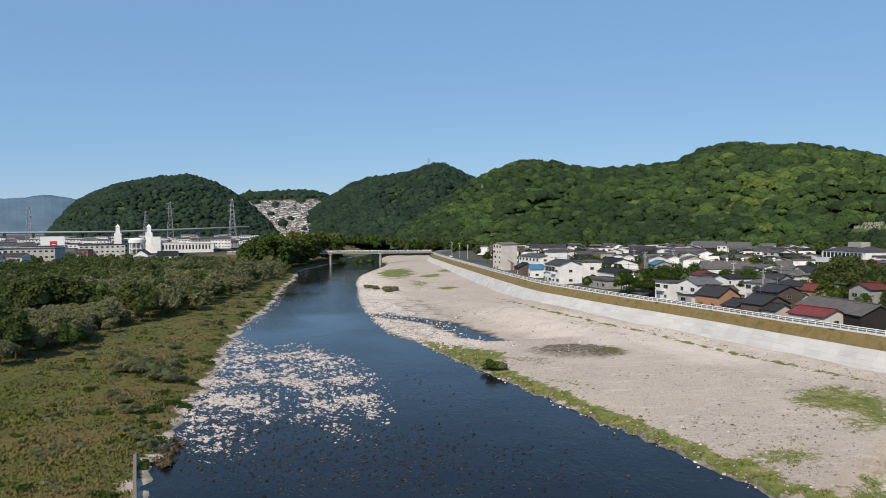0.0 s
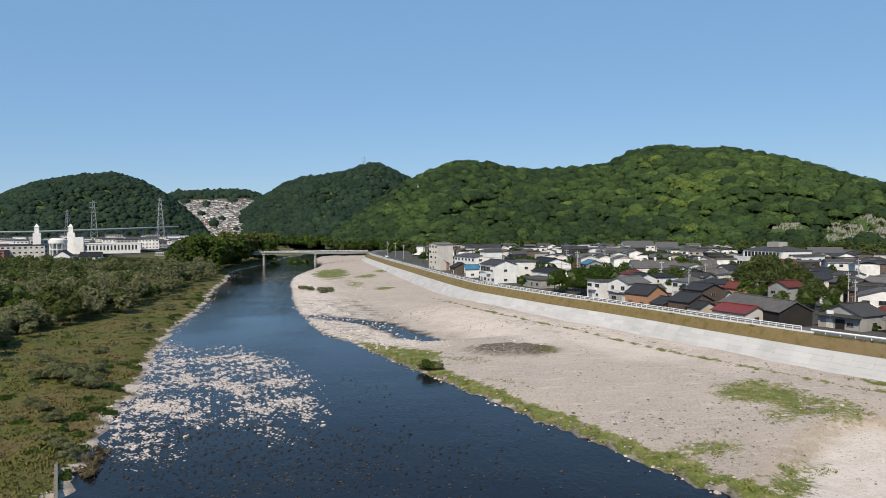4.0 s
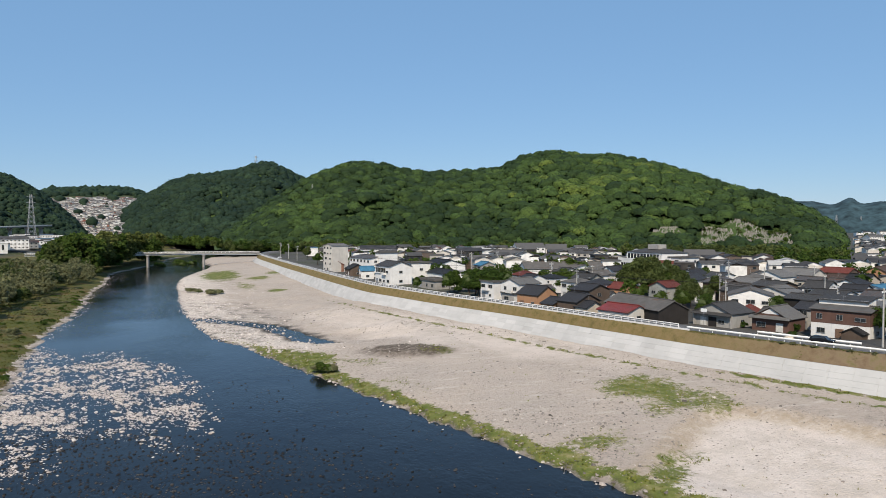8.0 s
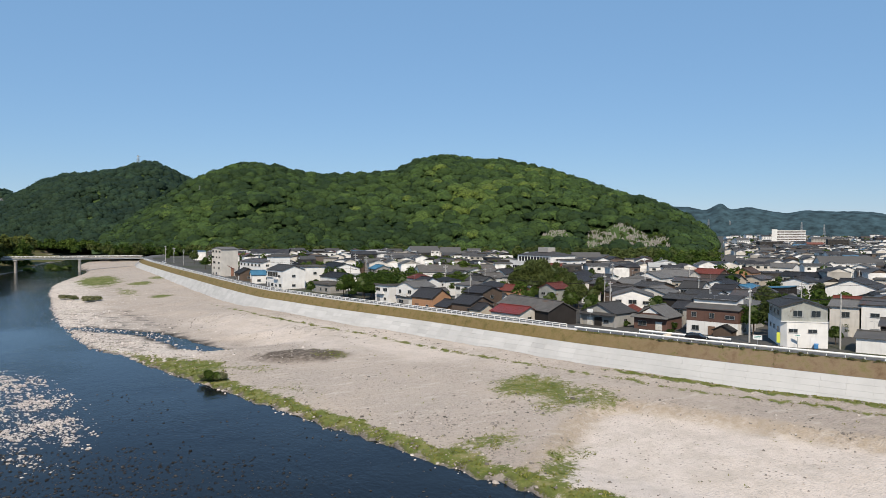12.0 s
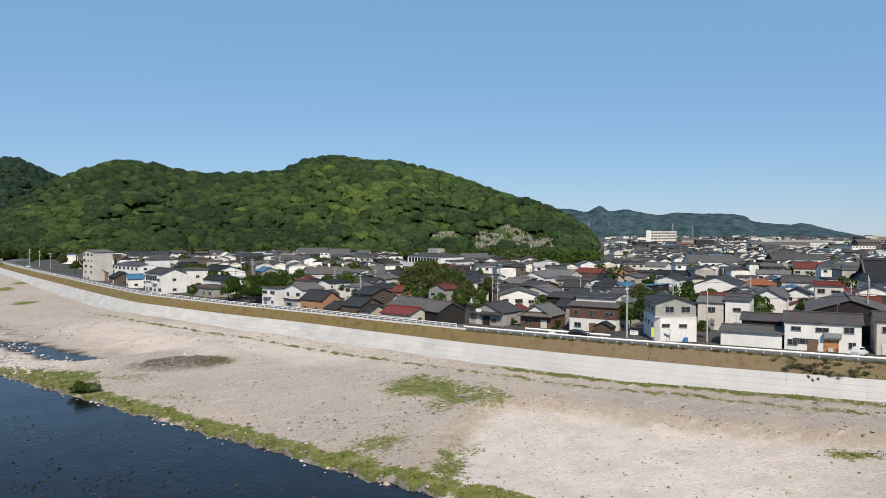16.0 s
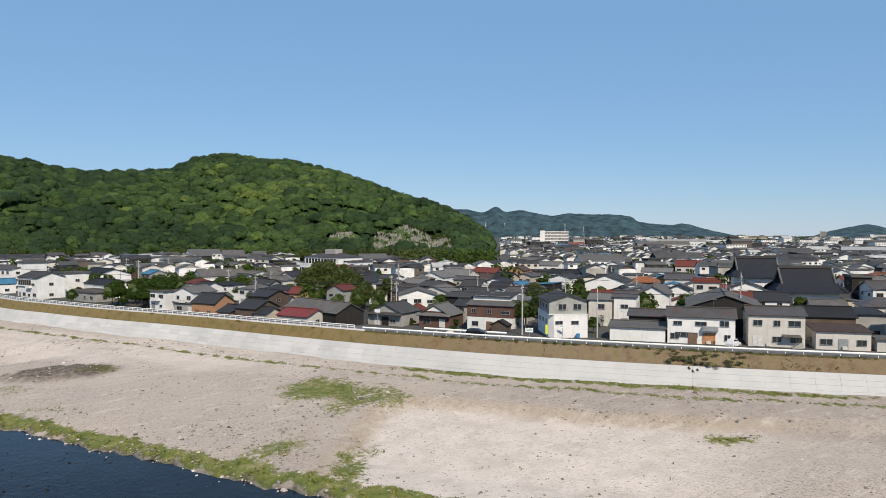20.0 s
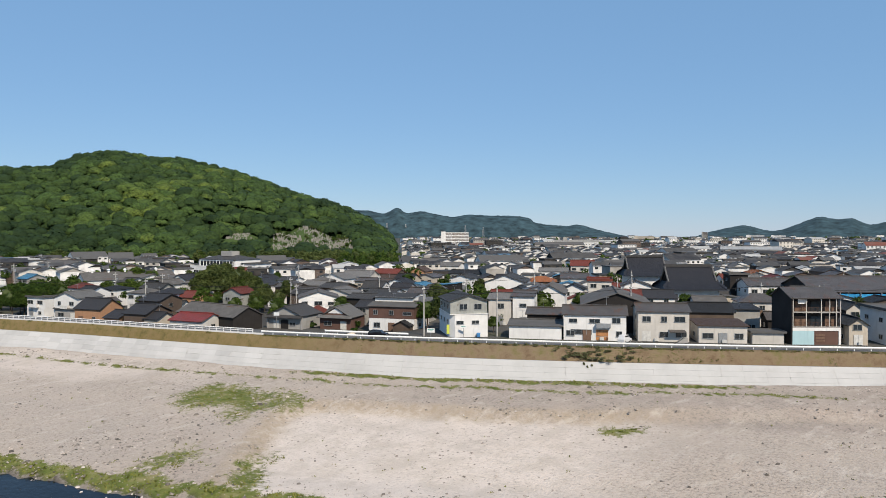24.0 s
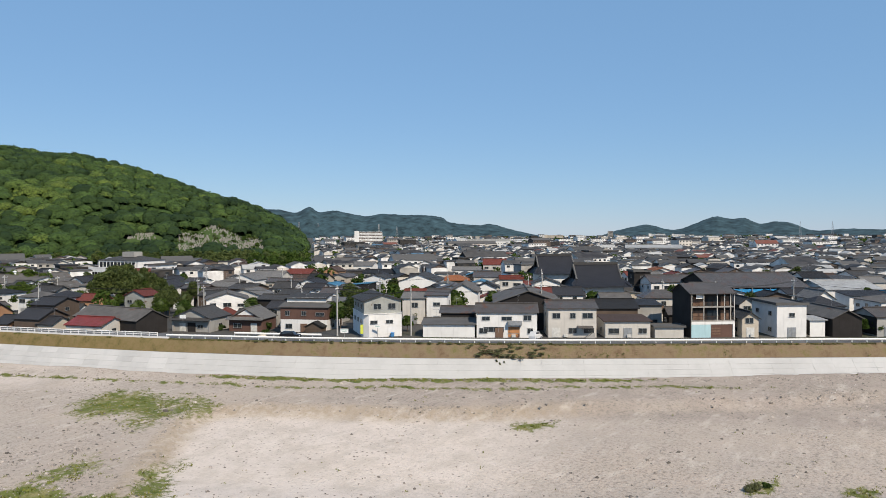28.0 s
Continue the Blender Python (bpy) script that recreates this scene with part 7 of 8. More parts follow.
def left_town():
    rs = random.Random(9)
    lots = Lots()
    r = 425.0
    while r < 1500:
        step = 10.5 + (r - 425) * 0.012
        az = -36.0
        while az < -16:
            a = az + rs.uniform(-0.3, 0.3) * math.degrees(step / r)
            x, y = r * math.sin(radians(a)), r * math.cos(radians(a))
            if -side(LEFT[::4], np.array([x]), np.array([y]))[0] > 155 and rs.random() < 0.8 and not (615 < r < 720 and -26.5 < a < -18.5) and not (565 < r < 620 and -26.8 < a < -23):
                big = rs.random() < 0.15
                if big:
                    st = rs.choice((1, 2, 3))
                    lots.house(x, y, TOWN_Z, rs.uniform(0.2, 0.7), rs.uniform(18, 36), rs.uniform(12, 20), 3.2 * st + 0.8, 2.0, rs.random() < 0.7, st)
                else:
                    lots.house(x, y, TOWN_Z, rs.uniform(0.1, 0.8), rs.uniform(8, 13), rs.uniform(7, 11), rs.choice((3.2, 5.6, 5.6, 6.2)), rs.uniform(1.4, 2.2), rs.random() < 0.3, 2)
            az += math.degrees(step / r)
        r += step
    lots.put("left_bank_houses", [LEFT_WALL, FAR_ROOF, GLASS], "pale shops and houses of the town across the river")
    height, a, df, dt = HILLS["hill_4"]
    est = Lots()
    for i in range(1800):
        az, v = rs.uniform(-17.2, -10.2), rs.uniform(0.0, 0.62)
        if az < -15.8 and v < 0.2:
            continue
        x, y, z = height(np.array([az]), np.array([v]))
        est.house(float(x[0]), float(y[0]), float(z[0]) - 2, rs.uniform(-0.5, 0.5), rs.uniform(7, 12), rs.uniform(6, 9), rs.uniform(4.0, 6), rs.uniform(1.0, 2.2), rs.random() < 0.12, 0)
    est.put("estate_houses", [LEFT_WALL, island("estate_roofs", [(0.0, (0.11, 0.105, 0.10)), (0.35, (0.055, 0.053, 0.054)), (0.68, (0.28, 0.26, 0.24)), (0.90, (0.17, 0.09, 0.07))]), GLASS], "white houses of a hillside estate")


left_town()


# hall with two white towers, tank tower and gabled house on the left bank
def left_bank_hall():
    turn = 22
    ob = thing("hotel", pose(-290, 640, TOWN_Z, 0, 0, turn), "white hall with two pointed towers and arched windows", "hotel")
    part("wall", Shape().box(6, 0, 0, 58, 16, 8.5).mesh("wall", WALLS["white"]), ob)
    part("cornice", Shape().box(5.6, -0.4, 8.5, 58.4, 16.4, 9.2).mesh("cornice", WALLS["white"], 0.05), ob)
    part("corner_block", Shape().box(4, -2, 0, 12, 10, 15).mesh("corner_block", WALLS["white"]), ob)
    for k in range(15):
        window(ob, pose(14 + k * 2.9, -0.05, 3.2), 1.5, 4.2)
    for tx, ty in ((-24, 6), (2, 8)):
        t = part("tower", Shape().box(tx - 3, ty - 3, 0, tx + 3, ty + 3, 19).box(tx - 1.8, ty - 1.8, 19, tx + 1.8, ty + 1.8, 24).mesh("tower", WALLS["white"]), ob)
        part("spire", Shape().add([(tx - 2.1, ty - 2.1, 24), (tx + 2.1, ty - 2.1, 24), (tx + 2.1, ty + 2.1, 24), (tx - 2.1, ty + 2.1, 24), (tx, ty, 27)], [(0, 1, 4), (1, 2, 4), (2, 3, 4), (3, 0, 4), (3, 2, 1, 0)]).mesh("spire", WALLS["white"]), t)
    part("wing", Shape().box(-30, 9, 0, 4, 22, 13).mesh("wing", WALLS["grey"]), ob)
    for k in range(9):
        for st in range(3):
            window(ob, pose(-28 + k * 3.4, 8.95, 2 + st * 4), 2.0, 1.6)
    tk = thing("tank_tower", pose(-280, 600, TOWN_Z), "white drum-shaped observation tower on columns", "tower")
    part("drum", Shape().tube((0, 0, 10.5), (0, 0, 13.2), 7, 7, 28).tube((0, 0, 13.2), (0, 0, 14.6), 6.2, 5.0, 28).mesh("drum", WALLS["white"]), tk)
    part("floor_plate", Shape().tube((0, 0, 5), (0, 0, 5.6), 6.4, 6.4, 24).mesh("floor_plate", WALLS["white"]), tk)
    part("core", Shape().tube((0, 0, 0), (0, 0, 10.5), 3, 3, 16).mesh("core", WALLS["grey"]), tk)
    for k in range(10):
        a = k * math.tau / 10
        part("column", Shape().tube((6 * math.cos(a), 6 * math.sin(a), 0), (6 * math.cos(a), 6 * math.sin(a), 10.5), 0.4, 0.4, 8).mesh("column", WALLS["white"]), tk)


left_bank_hall()
house(-206, 446, 12, 9, 12, 5.8, 3.0, "f", "white", "slate", 2, z=TOWN_Z)
house(-192, 452, 12, 12, 10, 5.0, 2.6, "g", "white", "black", 2, z=TOWN_Z)
house(-268, 470, 25, 22, 12, 5.5, 0.4, "l", "white", "felt", 2, z=TOWN_Z, name="warehouse")
house(-318, 560, 28, 22, 16, 4.5, 0.4, "l", "rust", "red_tin", 1, z=TOWN_Z, name="warehouse", windows=False)
sign(-330, 560, TOWN_Z, 30, 17, 8.5, 12.5, WSIGN, "big white oval billboard over the shops")
sign(-308, 524, TOWN_Z, 30, 5, 5, 11, RSIGN, "red square roadside sign with white mark", ((0, 0, 2.4, 0.6, WSIGN), (0, -1.0, 1.6, 0.5, WSIGN)))
sign(-300, 560, TOWN_Z, 30, 11, 5, 10.5, WSIGN, "white shop billboard with red bar", ((-1, 0.3, 6, 1.2, RSIGN),))


def expressway():
    """A viaduct on T piers across the foot of the far hill."""
    pts = spline([(-1050, 1030), (-775, 1166), (-627, 1252), (-511, 1410), (-470, 1530)], 6.0)
    d = np.gradient(pts, axis=0)
    d /= np.linalg.norm(d, axis=1)[:, None]
    z = np.interp(np.arange(len(pts)), [0, len(pts) * 0.6, len(pts) - 1], [17.5, 18.2, 26])
    n = np.stack([d[:, 1], -d[:, 0]], 1)
    ob = thing("expressway", pose(0, 0, 0), "long grey expressway viaduct on concrete piers", "expressway")
    cols = [np.stack([pts[:, 0] + n[:, 0] * o, pts[:, 1] + n[:, 1] * o, z + h], 1) for o, h in ((8, 1.2), (8.1, 1.2), (8.1, -2.2), (-8, -2.2), (-8, 1.2))]
    v = np.stack(cols, 1)
    i = np.arange(v.shape[0] * 5).reshape(-1, 5)
    f = np.stack([i[:-1, :-1], i[1:, :-1], i[1:, 1:], i[:-1, 1:]], -1).reshape(-1, 4)
    part("deck", from_np("deck", v.reshape(-1, 3), f, rgbmat("viaduct", (0.30, 0.32, 0.33), 0.8)), ob)
    for k in range(3, len(pts), 7):
        a = math.degrees(math.atan2(d[k, 1], d[k, 0]))
        part("pier", Shape().box(-1.6, -3, -z[k] - 1, 1.6, 3, -5).add([(-1.6, -3, -6), (1.6, -3, -6), (1.6, 3, -6), (-1.6, 3, -6), (-1.6, -7.5, -2.2), (1.6, -7.5, -2.2), (1.6, 7.5, -2.2), (-1.6, 7.5, -2.2)],
                                                                                [(0, 1, 5, 4), (1, 2, 6, 5), (2, 3, 7, 6), (3, 0, 4, 7), (4, 5, 6, 7)]).mesh("pier", WALLS["concrete"]), ob, pose(pts[k, 0], pts[k, 1], float(z[k]), 0, 0, a))


expressway()


def slab_block(x, y, turn, w, d, h, storeys, label, wall="cream", bays=8):
    """A block of flats with open galleries and balcony fronts."""
    ob = thing("apartment_block", pose(x, y, TOWN_Z, 0, 0, turn), label, "apartment block")
    part("wall", Shape().box(-w / 2, 0, 0, w / 2, d, h).mesh("wall", WALLS["brown" if storeys > 6 else wall]), ob)
    st = h / storeys
    for k in range(storeys):
        part("balcony", Shape().box(-w / 2, -1.4, k * st, w / 2 - w * 0.0, 0, k * st + st * 0.52).mesh("balcony", WALLS[wall]), ob)
    for i in range(bays + 1):
        bx = -w / 2 + i * w / bays
        part("fin", Shape().box(bx - 0.15, -1.45, 0, bx + 0.15, 0, h).mesh("fin", WALLS[wall]), ob)
    part("stair_tower", Shape().box(-w / 2 - 0.2, -1.8, 0, -w / 2 + w * 0.16, d, h + 2.4).mesh("stair_tower", WALLS[wall]), ob)
    part("parapet", Shape().box(-w / 2, -1.5, h, w / 2, d, h + 0.9).mesh("parapet", WALLS[wall]), ob)
    part("podium", Shape().box(-w / 2 + 3, -8, 0, w / 2 + 5, -1.5, 4).mesh("podium", WALLS[wall]), ob)


slab_block(938, 899, -46, 50, 14, 24.5, 9, "nine-storey white and brown apartment block on the plain", "white")
slab_block(1575, 871, -60, 46, 14, 15, 5, "pinkish five-storey block far across the town", "beige")
slab_block(2274, 1039, -65, 18, 16, 26, 9, "slim grey tower block far across the town", "grey", 3)
slab_block(2610, 1005, -68, 60, 14, 15, 5, "white five-storey flats far across the plain", "white")
slab_block(2640, 935, -68, 46, 14, 14, 5, "white five-storey flats far across the plain", "white")
slab_block(1120, 700, -56, 60, 18, 9, 3, "long white school building with red roof edge", "white", 14)
house(730, 520, -52, 60, 24, 9, 3, "g", "cream", "asbestos", 2, z=TOWN_Z, name="factory_building")
house(880, 600, -56, 70, 30, 10, 3, "l", "white", "pale_tin", 2, z=TOWN_Z, name="factory_building")
house(640, 250, -68, 50, 22, 8, 2.4, "g", "grey", "pale_tin", 2, z=TOWN_Z, name="warehouse")


def plain_trees():
    rs = random.Random(31)
    vs, fs, o = [], [], 0
    for i in range(940):
        az = rs.uniform(41.5, 90) if i < 420 else rs.uniform(2, 80) if i < 740 else rs.uniform(4, 30)
        r = rs.uniform(330, 2600) if i < 420 else rs.uniform(170, 520)
        x, y = r * math.sin(radians(az)), r * math.cos(radians(az))
        if not hill_free(x, y) or not free(x, y, 2.5):
            continue
        k = rs.uniform(1.5, 3.9) * (1 + r / 1800)
        if side(LEVEE[::4], np.array([x]), np.array([y]))[0] < 22:
            continue
        v, f = leaf_cloud(i + 40, k, k * 0.9, 200, k * 0.15, 10)
        vs.append(v + (x, y, k * 0.75))
        fs.append(f + o)
        o += len(v)
    tagged(new("town_greenery", from_np("town_greenery", np.concatenate(vs), np.concatenate(fs), LEAF["green"])), "scattered garden trees among the far houses", "trees", kind="stuff")


plain_trees()

# ---- small things in the front row and on the banks ----


def house_at(x, y):
    found = [o for o in scene.objects if o.parent is None and "category" in o and o["category"] in ("house", "warehouse", "shed", "factory building")]
    return min(found, key=lambda o: (o.matrix_basis.translation.x - x) ** 2 + (o.matrix_basis.translation.y - y) ** 2)


TARP = Mat("blue_tarpaulin", 0.45)
TARP.color(TARP.ramp(TARP.noise(0.8, 4), [(0.3, (0.02, 0.16, 0.36)), (0.6, (0.05, 0.33, 0.62)), (0.8, (0.10, 0.42, 0.68))])).bump(TARP.noise(1.6, 4), 0.8, 0.2)
RUST = tin("rusty_orange_shutter", (0.52, 0.25, 0.11), 0.35)


def hung_sheet(x0, x1, z0, z1, y, seed):
    """A creased sheet that hangs in front of a wall."""
    n, k = 60, 5
    xs, zs = np.linspace(x0, x1, n), np.linspace(0, 1, k)
    X, Z = np.meshgrid(xs, zs)
    low = z0 + 0.35 * wavy(X, X * 0, 3.5, seed)
    Yv = y + 0.14 * wavy(X, Z, 1.3, seed + 1)
    v = np.stack([X, Yv, low + (z1 - low) * Z], -1).reshape(-1, 3)
    i = np.arange(n * k).reshape(k, n)
    f = np.stack([i[:-1, :-1], i[:-1, 1:], i[1:, 1:], i[1:, :-1]], -1).reshape(-1, 4)
    v2 = v + (0, 0.03, 0)
    return np.concatenate([v, v2]), np.concatenate([f, f[:, ::-1] + len(v)])


o = house_at(213.4, 52.3)
part("tarpaulin", from_np("tarpaulin", *hung_sheet(-11.5, 8.5, 3.3, 6.0, -0.6, 3), TARP.m), o, None, "bright blue tarpaulin hung under the eaves")
for k in range(6):
    part("post", Shape().box(-13 + k * 5.2, -0.95, 0, -12.82 + k * 5.2, -0.77, 6.4).mesh("post", GALV), o)
o = house_at(232, 25)
part("fascia", Shape().box(-7.8, -0.10, 4.6, 7.8, -0.03, 6.0).mesh("fascia", rgbmat("blue_fascia", (0.06, 0.30, 0.50), 0.5)), o, None, "bright blue painted band")

o = house_at(101.0, 157.5)
part("lean_to_roof", Shape().slab((-5.5, -1.3, 2.95), (5.5, -1.3, 2.95), (5.5, -0.02, 3.55), (-5.5, -0.02, 3.55), 0.12).mesh("lean_to_roof", ROOFS["grey_tile"]), o)
part("sliding_door", Shape().box(-1.1, -0.16, 0.0, 1.1, -0.08, 2.3).mesh("sliding_door", WALLS["dark"]), o, None, "dark boarded sliding door")
for sx in (-1, 1):
    part("pilaster", Shape().box(sx * 5.15 - 0.25, -0.3, 0, sx * 5.15 + 0.25, -0.02, 3.1).mesh("pilaster", WALLS["concrete"]), o)
o = house_at(109.2, 146.9)
part("gable_panel", Shape().add([(-2.2, -0.06, 4.1), (2.2, -0.06, 4.1), (0, -0.06, 5.4), (-2.2, -0.01, 4.1), (2.2, -0.01, 4.1), (0, -0.01, 5.4)], [(0, 1, 2), (0, 3, 4, 1), (1, 4, 5, 2), (2, 5, 3, 0)]).mesh("gable_panel", WALLS["white"]), o, None, "white plastered gable")
part("eave_roof", Shape().slab((-4.9, -1.2, 3.0), (4.9, -1.2, 3.0), (4.9, -0.02, 3.7), (-4.9, -0.02, 3.7), 0.12).mesh("eave_roof", ROOFS["pale_tile"]), o)
o = house_at(114.6, 131.5)
part("upper_storey", Shape().box(-5.7, 3.4, 6.3, 4.4, 7.6, 8.1).mesh("upper_storey", WALLS["white"]), o, None, "set-back white upper storey")
part("upper_roof", Shape().slab((-6.0, 2.9, 8.0), (4.7, 2.9, 8.0), (4.7, 8.0, 8.9), (-6.0, 8.0, 8.9), 0.14).mesh("upper_roof", ROOFS["grey_tile"]), o)
o = house_at(35.7, 292.4)
part("window_band", Shape().box(-6.2, -0.12, 4.7, 3.0, -0.03, 6.6).mesh("window_band", GLASS), o, None, "long dark glazed upper veranda")
for k in range(7):
    part("mullion", Shape().box(-6.2 + k * 1.5, -0.18, 4.6, -6.08 + k * 1.5, -0.12, 6.7).mesh("mullion", FRAME), o)
part("veranda_sill", Shape().box(-6.5, -0.5, 4.35, 3.3, -0.02, 4.6).mesh("veranda_sill", WALLS["white"], 0.03), o)
o = min((q for q in scene.objects if q.get("category") == "community hall"), key=lambda q: q.name)
part("veranda_glass", Shape().box(-12.5, -0.25, 7.0, 12.5, -0.05, 9.6).mesh("veranda_glass", GLASS), o, None, "dark glazed upper veranda")
for k in range(11):
    part("post", Shape().box(-12.6 + k * 2.5, -0.5, 6.9, -12.4 + k * 2.5, -0.3, 9.9).mesh("post", WALLS["white"]), o)
part("lower_block", Shape().box(-15.5, -4.2, 0, 13.5, -0.05, 6.5).mesh("lower_block", WALLS["white"]), o, None, "projecting white ground floor")
part("terrace_rail", Shape().box(-15.5, -4.25, 6.5, 13.5, -4.05, 7.4).mesh("terrace_rail", WALLS["white"]), o)
for k in range(14):
    part("window", Shape().box(-14.6 + k * 1.95, -4.28, 3.6, -13.1 + k * 1.95, -4.2, 5.0).mesh("window", GLASS), o)
part("roof_hut", Shape().box(-3, 5, 12.0, 5, 10, 14.4).mesh("roof_hut", WALLS["concrete"]), o)
part("stair", Shape().slab((14.0, -5.5, 6.4), (15.6, -5.5, 6.4), (15.6, 3.5, 0.4), (14.0, 3.5, 0.4), 0.3).mesh("stair", WALLS["rust"]), o, None, "rusty outside stair")
o = house_at(96.3, 292.3)
for k in range(5):
    part("roof_vent", Shape().tube((0, 0, 0), (0, 0, 1.0), 0.45, 0.45, 10).tube((0, 0, 1.0), (0, 0, 1.5), 0.75, 0.2, 10).mesh("roof_vent", WHITE_METAL), o, pose(0, 4 + k * 6.0, 8.4))
o = house_at(114.6, 131.5)
p = part("porch", wall_shape("f", 4.2, 2.6, 1.9, 1.1).mesh("porch", WALLS["timber"]), o, pose(3.5, -2.65, 0))
part("porch_roof", roof_shape("f", 4.2, 2.6, 1.9, 1.1, 0.35).mesh("porch_roof", ROOFS["black"]), p)
o = house_at(125.6, 79.5)
part("window_band", Shape().box(-4.9, -0.10, 1.25, -0.6, -0.03, 2.25).mesh("window_band", GLASS), o)
for k in range(5):
    part("mullion", Shape().box(-4.92 + k * 1.07, -0.14, 1.2, -4.86 + k * 1.07, -0.1, 2.3).mesh("mullion", FRAME), o)
part("shutter", Shape().box(0.3, -0.12, 0.1, 2.7, -0.03, 2.3).mesh("shutter", RUST), o, None, "rusty orange roller shutter")
o = house_at(136, 65)
part("awning", Shape().slab((1.0, -1.5, 2.15), (4.2, -1.5, 2.15), (4.2, -0.05, 2.5), (1.0, -0.05, 2.5), 0.06).mesh("awning", ROOFS["tin"]), o)
for k in range(6):
    part("step", Shape().box(2.6 + 0.28 * k, -1.1, 0.17 * k, 4.6, -0.1, 0.17 * (k + 1)).mesh("step", WALLS["concrete"]), o)


# a pale boulder on the verge, a sheet by the long warehouse, ivy over the river wall, dry brush at the bank corner
def lumps(name, x, y, z, r, squash, mat, label, cat, seed):
    v, f = scatter(CROWN_V, CROWN_F, [(0, 0, 0)], np.array([r]), np.array([squash]), seed, 0.12)
    ob = thing(name, pose(x, y, z), label, cat)
    part("body", from_np("body", v, f, mat, True), ob)


lumps("boulder", 96.6, 124.2, -0.02, 0.85, 0.55, rgbmat("pale_boulder", (0.52, 0.46, 0.38), 0.9, 0, 0.3, 3), "pale rounded boulder on the grass verge", "boulder", 4)
lumps("covered_heap", 100.6, 189.6, float(town_z(100.6, 189.6)), 2.4, 0.8, TARP.m, "heap under a bright blue tarpaulin beside a warehouse", "tarpaulin", 7)


def hanging(name, spots, mat, leaf, label, cat, kind=""):
    vs, fs, o = [], [], 0
    for i, (x, y, z, r, k) in enumerate(spots):
        v, f = leaf_cloud(i + 70, r, r * k, 260, leaf, 9)
        vs.append(v + (x, y, z)), fs.append(f + o)
        o += len(v)
    tagged(new(name, from_np(name, np.concatenate(vs), np.concatenate(fs), mat)), label, cat, kind=kind)


ivy = []
_r = random.Random(6)
_i = nearest_levee(119.5, 77.8)
_along = np.array([-LEVEE_N[_i][1], LEVEE_N[_i][0]])
for k in range(40):
    off, dx = _r.uniform(1.0, 4.2), _r.gauss(0, 3.6)
    q = LEVEE[_i] + LEVEE_N[_i] * off + _along * dx
    ivy.append((float(q[0]), float(q[1]), -0.15 - 0.62 * (off - 0.9), _r.uniform(0.6, 1.1), 0.16))
for dx, drop in ((-0.6, 0.3), (0.1, 0.8), (0.3, 1.3), (0.9, 0.5)):
    q = LEVEE[_i] + LEVEE_N[_i] * (wall_top(77.8) + 0.25 + 0.5 * drop) + _along * dx
    ivy.append((float(q[0]), float(q[1]), -2.55 - drop, 0.22, 1.3))
hanging("ivy", ivy, LEAF["olive"], 0.09, "green creeper hanging down over the river wall", "ivy")
verge = []
for k in range(46):
    _k = nearest_levee(92, 122.5) + int(_r.uniform(0, 34))
    q = LEVEE[_k] + LEVEE_N[_k] * _r.uniform(0.75, 1.3)
    verge.append((float(q[0]), float(q[1]), -0.08, _r.uniform(0.3, 0.75), 0.55))
hanging("verge_growth", verge, LEAF["olive"], 0.10, "leafy green growth along the foot of the guard rail", "weeds", "stuff")
DRY = leafy("dry_brush", (0.16, 0.13, 0.07), (0.30, 0.24, 0.14), (0.42, 0.34, 0.22), 1.2)
hanging("dry_brush", [(-41.5, 96.5, -8.5, 1.9, 0.6), (-40.4, 93.5, -8.6, 1.7, 0.55), (-41.6, 99.5, -8.5, 1.5, 0.6), (-39.3, 90.6, -8.7, 1.2, 0.5)], DRY, 0.2, "pale dry brush at the corner of the bank wall", "brush")
tree("bush", 105.3, 132.6 + 2.0, 0.85, None, "between the houses of the town", "town trees", 1.1)

# ---- stones, tufts and wall panels ----
ico = bmesh.new()
bmesh.ops.create_icosphere(ico, subdivisions=1, radius=1.0)
for v in ico.verts:
    v.co.z *= 0.75
ico.verts.index_update()
STONE_V = np.array([v.co[:] for v in ico.verts])
STONE_F = np.array([[v.index for v in f.verts] for f in ico.faces])
ico.free()
PEBBLE_V = np.array([(-1, -0.7, 0), (0.9, -0.8, 0), (1, 0.8, 0), (-0.8, 0.9, 0), (-0.4, -0.4, 0.9), (0.5, -0.3, 0.8), (0.4, 0.5, 0.9), (-0.5, 0.4, 0.7)], float)
PEBBLE_F = np.array([(0, 1, 5), (0, 5, 4), (1, 2, 6), (1, 6, 5), (2, 3, 7), (2, 7, 6), (3, 0, 4), (3, 4, 7), (4, 5, 6), (4, 6, 7)])


def stone_mat(name, a, b, c):
    m = Mat(name, 0.9)
    r = m.ramp(m.node("ShaderNodeNewGeometry").outputs["Random Per Island"], [(0.0, a), (0.5, b), (1.0, c)])
    m.color(m.mix(m.ramp(m.noise(6, 4), [(0.35, (0.6, 0.6, 0.6)), (0.6, (0, 0, 0))]), r, shade(a, 0.8))).bump(m.noise(9, 4), 0.4, 0.05)
    return m.m


PALE = stone_mat("pale_river_stone", (0.34, 0.295, 0.265), (0.54, 0.475, 0.43), (0.70, 0.63, 0.58))
DARKSTONE = stone_mat("wet_river_stone", (0.012, 0.011, 0.010), (0.026, 0.023, 0.020), (0.085, 0.076, 0.068))


